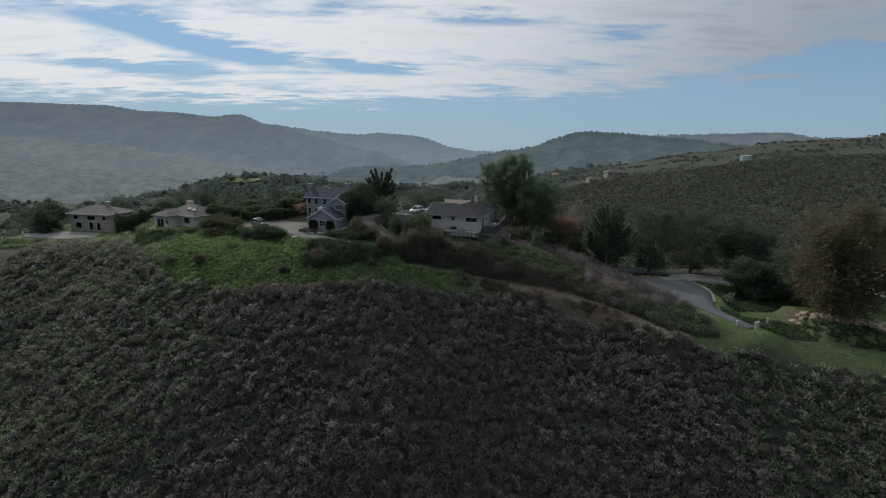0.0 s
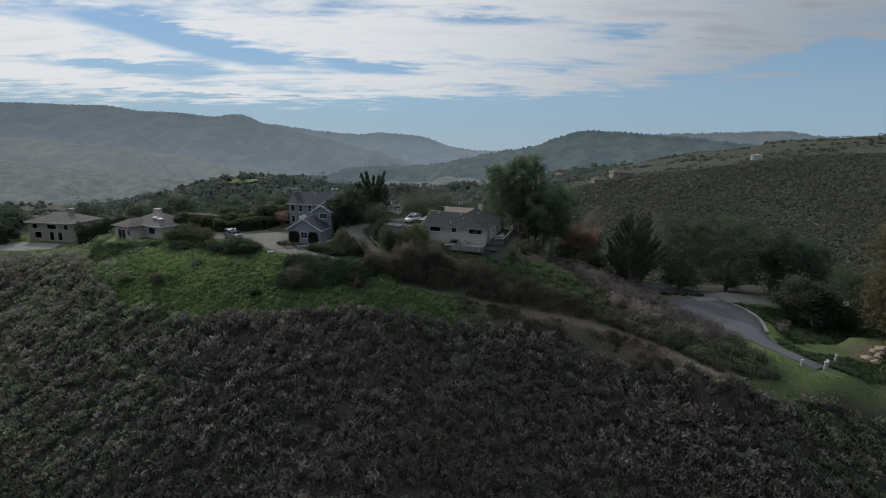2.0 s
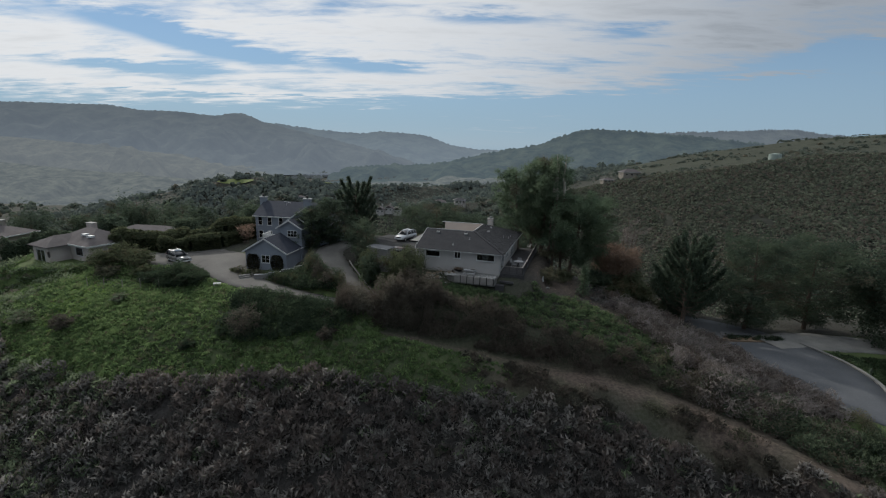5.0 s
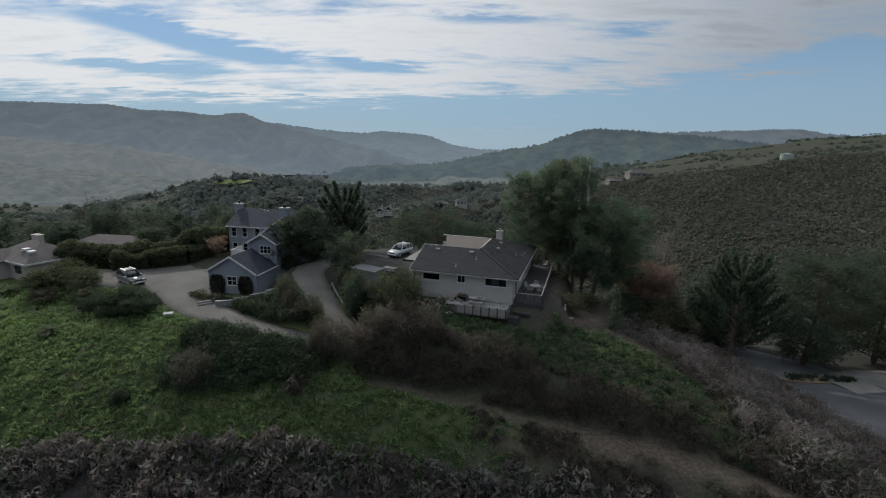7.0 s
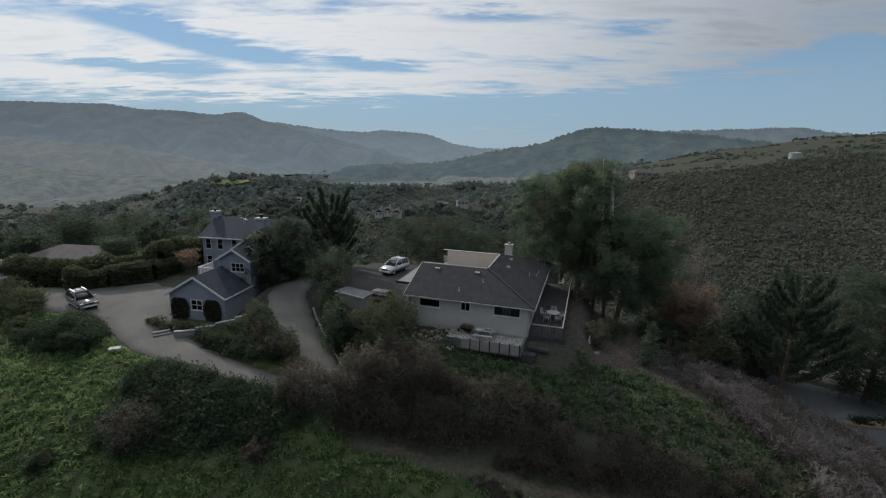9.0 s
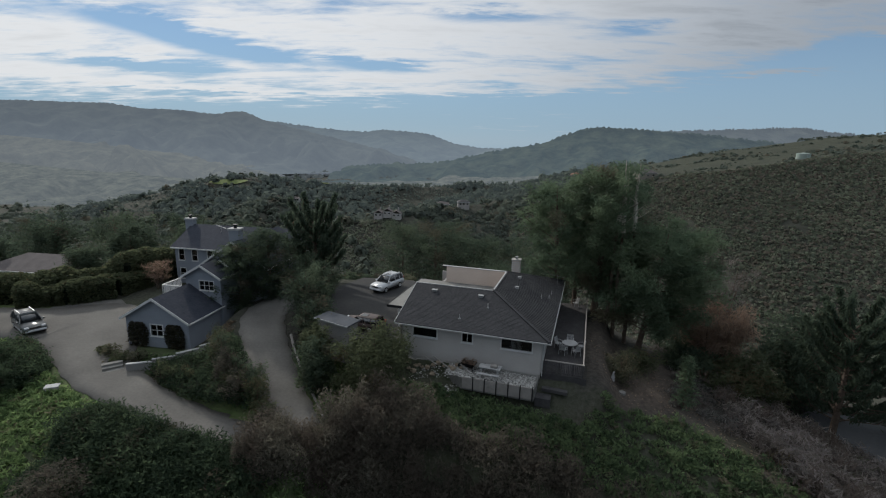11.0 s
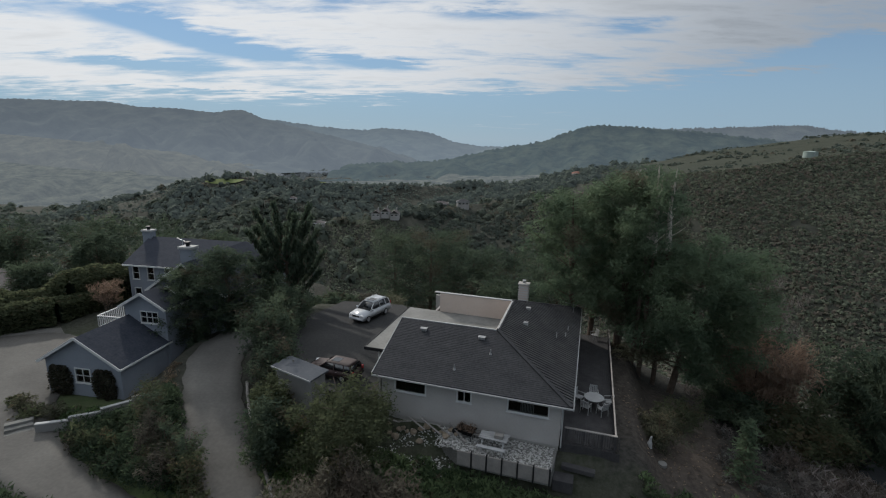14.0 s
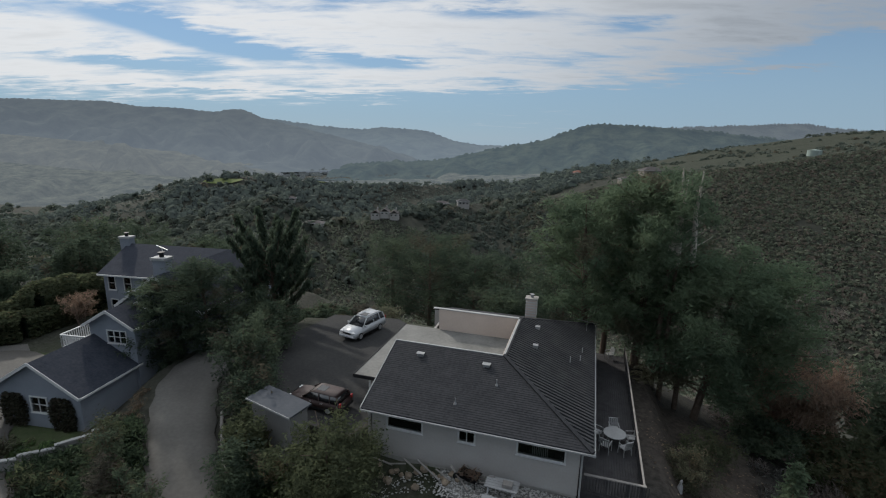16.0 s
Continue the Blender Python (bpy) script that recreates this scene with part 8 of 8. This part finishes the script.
for i in range(84):
    g = random.Random(340 + i)
    x = 55.5 + (i % 42) * 0.33 + g.uniform(-0.4, 0.4)
    y = 72.6 - 0.55 * (x - 57) + (0.5 if i > 41 else -0.4) + g.uniform(-0.7, 0.7)
    rock(pose(x, y, at(x, y) + (0.35 if i > 41 else 0.05), 0, 0, g.uniform(0, 360)), g.uniform(0.25, 0.75), 40 + i, "pale sandstone boulder in the cut bank", "boulders in the bank")
for i in range(7):
    g = random.Random(360 + i)
    a, ln = g.uniform(0, 180), g.uniform(0.9, 1.8)
    p = WH @ Vector((-10.6 + i * 0.85, -0.15 - 0.3 * g.random(), 0))
    bm = boxes((-ln / 2, ln / 2, -0.05, 0.05, 0, 0.04))
    ob = part("plank", bm, "grey_wood")
    ob.matrix_basis = pose(p.x, p.y, max(at(p.x, p.y), 2.98) + 0.28, g.uniform(-10, 10), g.uniform(-18, 18), a)
    tagged(ob, "weathered plank lying on the rubble by the wall", "plank", "loose planks")


def wheelbarrow(m):
    w = thing("wheelbarrow", m, "dark wheelbarrow full of cuttings by the house wall", "wheelbarrow")
    bm = bmesh.new()
    lo = [bm.verts.new(p) for p in ((-0.3, -0.2, 0.3), (0.35, -0.2, 0.3), (0.35, 0.2, 0.3), (-0.3, 0.2, 0.3))]
    hi = [bm.verts.new(p) for p in ((-0.5, -0.34, 0.62), (0.62, -0.34, 0.62), (0.62, 0.34, 0.62), (-0.5, 0.34, 0.62))]
    bm.faces.new(lo[::-1])
    for k in range(4):
        bm.faces.new((lo[k], lo[(k + 1) % 4], hi[(k + 1) % 4], hi[k]))
    bmesh.ops.solidify(bm, geom=bm.faces[:], thickness=0.02)
    part("tray", bm, "black", w)
    for s in (-1, 1):
        bm = bmesh.new()
        beam(bm, (0.7, s * 0.1, 0.22), (-1.2, s * 0.3, 0.72), 0.04)
        part("handle", bm, "grey_wood", w)
        bm = bmesh.new()
        beam(bm, (-0.3, s * 0.24, 0.34), (-0.35, s * 0.26, 0.0), 0.035)
        part("leg", bm, "black", w)
    bm = bmesh.new()
    bmesh.ops.create_cone(bm, cap_ends=True, segments=16, radius1=0.2, radius2=0.2, depth=0.09, matrix=pose(0.78, 0, 0.2, 90, 0, 0))
    part("wheel", bm, "tyre", w)
    n = 220
    p = np.stack([rng.uniform(-0.45, 0.6, n), rng.uniform(-0.32, 0.32, n), rng.uniform(0.5, 0.85, n)], -1)
    al, ac = leaf_axes(n, 0.14, 0.2, 0.5)
    leaves("cuttings", p, al, ac, tint_of(n, 0, 0.6, 0.4, 5), "rust_twigs", w)


wheelbarrow(WH @ pose(-5.75, -0.35, 2.99, 0, 0, 170))


def ornament(m):
    """A small pale garden ornament, kept as a plain tapered shape."""
    bm = bmesh.new()
    tube(bm, [(0, 0, 0), (0, 0, 0.12), (0, 0, 0.4), (0.02, 0, 0.75), (0.05, 0, 0.95), (0.1, 0, 1.05)], [0.22, 0.2, 0.2, 0.09, 0.09, 0.03], 10)
    ob = part("garden_ornament", bm, "patio_white")
    ob.matrix_basis = m
    tagged(ob, "slim pale garden ornament standing on the bare slope", "ornament")


ornament(pose(12.6, 97.3, at(12.6, 97.3) - 0.03) @ Matrix.Scale(0.75, 4))
bm = bmesh.new()
tube(bm, [(0, 0, 0), (0, 0, 0.18), (0, 0, 0.2)], [0.26, 0.26, 0.2], 18)
ob = part("stone_basin", bm, "kerb_stone")
ob.matrix_basis = pose(13.2, 96.6, at(13.2, 96.6) - 0.02)
tagged(ob, "low round pale stone basin on the slope", "basin")


def utility_box(m):
    b = thing("utility_box", m, "small white utility box in the grass by the driveway", "utility box")
    part("box_body", soft_box(-0.45, 0.45, -0.3, 0.3, -0.1, 0.3, 0.03), "concrete", b)
    part("lid", soft_box(-0.48, 0.48, -0.33, 0.33, 0.305, 0.36, 0.02), "weathered_trim", b, "white flat lid")


utility_box(pose(-30.6, 94.6, at(-30.6, 94.6), 0, 0, 24))


def marker_post(x, y, wide, tall):
    p = thing("utility_post", pose(x, y, at(x, y)), "short pale utility post in the verge", "post", "posts in the verge")
    part("shaft", soft_box(-wide / 2, wide / 2, -0.1, 0.1, -0.1, tall, 0.02), "patio_white", p)
    part("cap", soft_box(-wide / 2 - 0.02, wide / 2 + 0.02, -0.12, 0.12, tall + 0.002, tall + 0.06, 0.015), "white_trim", p)


for x, y, w, hh in ((46.9, 69.9, 0.42, 1.0), (47.6, 70.6, 0.25, 0.9), (50.9, 73.4, 0.25, 1.0), (44.3, 70.4, 0.2, 0.8)):
    marker_post(x, y, w, hh)


def hydrant(m):
    h = thing("hydrant", m, "dark squat hydrant beside the lane", "hydrant")
    bm = bmesh.new()
    tube(bm, [(0, 0, 0), (0, 0, 0.06), (0, 0, 0.07), (0, 0, 0.6), (0, 0, 0.75), (0, 0, 0.82)], [0.18, 0.18, 0.12, 0.12, 0.13, 0.04], 12)
    part("barrel", bm, "tarp_green", h)
    for s in (-1, 1):
        bm = bmesh.new()
        tube(bm, [(0, 0, 0.5), (s * 0.22, 0, 0.5)], [0.07, 0.07], 9)
        part("outlet", bm, "tarp_green", h)


hydrant(pose(48.9, 86.8, at(48.9, 86.8)))
bare_tree("leaning_sapling", 48.6, 80.6, 2.6, 1.0, "pale forked leafless sapling beside the lane", 44, 300, "grey_twigs")
# planted island beside the turning place
island = bmesh.new()
slab(island, [(42.0 + 4.2 * math.cos(k * math.pi / 12), 97.6 + 0.75 * math.sin(k * math.pi / 12), -5.72) for k in range(24)], 0.5)
tagged(part("traffic_island", island, "dirt"), "low planted island edged by concrete in the turning place", "island", kind="structure")
x, y = 42.0 + 3.8 * rng.uniform(-1, 1, 60), 97.6 + 0.55 * rng.uniform(-1, 1, 60)
n = 60 * 26
c0 = np.repeat(np.stack([x, y, np.full(60, -5.7)], -1), 26, 0)
al, ac = leaf_axes(n, 0.12, 0.4, 0.6)
tagged(leaves("island_plants", c0 + np.abs(rng.normal(0, 0.22, (n, 3))) * [1, 0.8, 1], al, ac, tint_of(n, 0, 0.7, 0.1, 26), "ground_cover"), "low dark plants on the traffic island", "shrub", kind="stuff")


def wire_fence():
    f = thing("wire_fence", pose(0, 0, 0), "old wire fence on grey posts below the driveway", "fence")
    pts = [(-50.5, 97.6), (-47.5, 96.8), (-44.5, 96.2), (-41.8, 95.9), (-39.2, 95.8)]
    tops = []
    for px, py in pts:
        z = at(px, py)
        bm = bmesh.new()
        tube(bm, [(px, py, z - 0.2), (px, py, z + 1.35)], [0.05, 0.045], 7)
        part("post", bm, "grey_wood", f)
        tops.append((px, py, z))
    for dz in (0.35, 0.7, 1.05, 1.3):
        for p, q in zip(tops, tops[1:]):
            bm = bmesh.new()
            beam(bm, (p[0], p[1], p[2] + dz), (q[0], q[1], q[2] + dz), 0.012)
            part("wire", bm, "black", f)


wire_fence()


def log_edging():
    e = thing("log_edging", pose(0, 0, 0), "pale log and stone edging along the driveway", "edging", kind="structure")
    way = np.array(HOUSE_DRIVE)
    d = np.gradient(way[:, :2], axis=0)
    nrm = unit(np.stack([-d[:, 1], d[:, 0]], -1))
    for i in range(24, 46, 2):
        p, q = way[i, :2] + nrm[i] * (way[i, 3] + 0.35), way[i + 2, :2] + nrm[i + 2] * (way[i + 2, 3] + 0.35)
        bm = bmesh.new()
        tube(bm, [(*p, way[i, 2] + 0.05), (*q, way[i + 2, 2] + 0.05)], [0.11, 0.1], 8)
        part("log", bm, "grey_wood", e)


log_edging()

# stone steps at the garden wall
st = thing("garden_steps", pose(-28.0, 97.6, 0.75, 0, 0, 38), "pale stone steps beside the driveway", "steps", kind="structure")
for i in range(3):
    part("step", soft_box(-0.75, 0.75, i * 0.38, i * 0.38 + 0.42, i * 0.17 - 0.25, i * 0.17 + 0.1, 0.02), "kerb_stone", st)

# brown and rust bushes in the grass
for i, (x, y, r, hh, mat) in enumerate(((-23.2, 85.4, 1.9, 3.4, "dark_brush"), (-13.2, 83.8, 1.0, 1.4, "dark_brush"), (-46.5, 88.0, 1.4, 1.7, "dark_brush"), (-29.5, 84.5, 0.9, 1.0, "ground_cover"), (-42.5, 92.5, 1.0, 0.9, "scrub_green"), (-53.5, 90.5, 1.6, 1.6, "scrub_green"))):
    broad_tree("hill_bush", x, y, hh, r, mat, ("brown twiggy bush standing in the grass", "green bush standing in the grass")[mat != "dark_brush"], 2600, 0.14, "bushes in the grass", 400 + i, 0.0, "bush", 0.3, 0.25)
for i, (x, y, r, hh) in enumerate(((-20.0, 99.6, 0.7, 0.9), (-21.6, 98.6, 0.6, 0.7), (-18.4, 97.2, 0.7, 1.6), (-17.4, 95.2, 0.6, 1.9), (-16.6, 93.8, 0.7, 1.7), (-19.4, 98.6, 0.8, 2.2), (-19.4, 95.0, 0.7, 1.0), (-18.9, 97.4, 0.9, 3.2), (-17.9, 96.0, 0.9, 3.5), (-17.0, 94.6, 0.9, 3.0), (-13.8, 92.6, 0.9, 2.4), (-14.6, 93.9, 0.9, 2.6), (-15.6, 93.0, 1.0, 2.2), (-13.0, 91.4, 0.9, 2.3), (-16.2, 94.6, 0.9, 2.4), (-12.2, 90.6, 0.9, 2.4))):
    broad_tree("bank_shrub", x, y, hh, r, "olive_leaf" if i < 3 else ("dark_brush", "broadleaf", "cypress")[i % 3], "upright shrub on the bank between the driveways", 1900, 0.09, "shrubs on the bank", 420 + i, 0.0, "bush", 0.25, 0.35)

# fallen leaves on the bare slope beside the pines
x, y = scatter(2200, 10, 28, 80, 106, lambda x, y: (((x - 21.5) / 4.5) ** 2 + ((y - 90) / 7) ** 2 < 1) | (((x - 15.5) / 4.5) ** 2 + ((y - 99) / 5) ** 2 < 1))
n = len(x)
flat = unit(np.stack([rng.normal(size=n), rng.normal(size=n), rng.normal(0, 0.25, n)], -1)) * rng.uniform(0.05, 0.12, (n, 1))
side = unit(np.cross(flat, [0, 0, 1.0])) * rng.uniform(0.03, 0.07, (n, 1))
tagged(leaves("leaf_litter", np.stack([x, y, height(x, y) + 0.04], -1), flat, side, tint_of(n, 0.1, 1.0, 0.3), "leaf_litter"), "dry tan leaves fallen on the bare slope", "leaf litter", kind="stuff")
# bleached dead branches in the dry scrub
for i, (x, y) in enumerate(((26.2, 87.5), (29.8, 91.2), (31.6, 86.0), (27.5, 82.0), (33.4, 93.4))):
    bare_tree("dead_branch", x, y, 1.9, 1.3, "bleached dead branches in the dry scrub", 60 + i, 350, "grey_twigs")
# tool on the drive and stacked wood near the deck
bm = boxes((-0.9, 0.9, -0.2, 0.2, 0, 0.28))
bmesh.ops.bevel(bm, geom=bm.edges[:], offset=0.03, segments=1, affect="EDGES")
p = WH @ Vector((0.6, -0.35, 0))
ob = part("sleeper", bm, "dark_wood")
ob.matrix_basis = pose(p.x, p.y, at(p.x, p.y) - 0.02, 0, 0, -20)
tagged(ob, "dark timber sleeper lying below the deck", "timber")
bm = boxes((-0.55, 0.55, -0.4, 0.4, 0, 0.7))
bmesh.ops.bevel(bm, geom=bm.edges[:], offset=0.02, segments=1, affect="EDGES")
p = WH @ Vector((-0.15, -0.9, 0))
ob = part("planter_box", bm, "dark_wood")
ob.matrix_basis = pose(p.x, p.y, at(p.x, p.y) - 0.1, 0, 0, -15.5)
tagged(ob, "dark wooden planter box at the end of the terrace", "planter")

# rounded evergreen mounds beside the driveway
for i, (x, y, r, hh, flat) in enumerate(((-38.0, 97.6, 3.2, 2.6, 0.7), (-34.8, 95.8, 2.0, 1.8, 0.7), (-41.2, 97.8, 2.0, 1.7, 0.8))):
    broad_tree("juniper_mound", x, y, hh, r, "ground_cover", "dense dark rounded juniper beside the driveway", 6500, 0.10, "juniper mounds", 460 + i, 0.0, "bush", 0.05, 0.4, flat=flat)
for i, (x, y, r, hh) in enumerate(((-52.0, 103.0, 2.0, 2.6), (-49.4, 103.6, 1.9, 2.3), (-47.0, 103.9, 1.7, 2.2), (-50.6, 105.6, 2.2, 3.0))):
    broad_tree("garden_bush", x, y, hh, r, "broadleaf", "rounded grey-green garden bush behind the wire fence", 3600, 0.11, "bushes behind the fence", 470 + i, 0.0, "bush", 0.1, 0.4, tint=(0.1, 0.7))
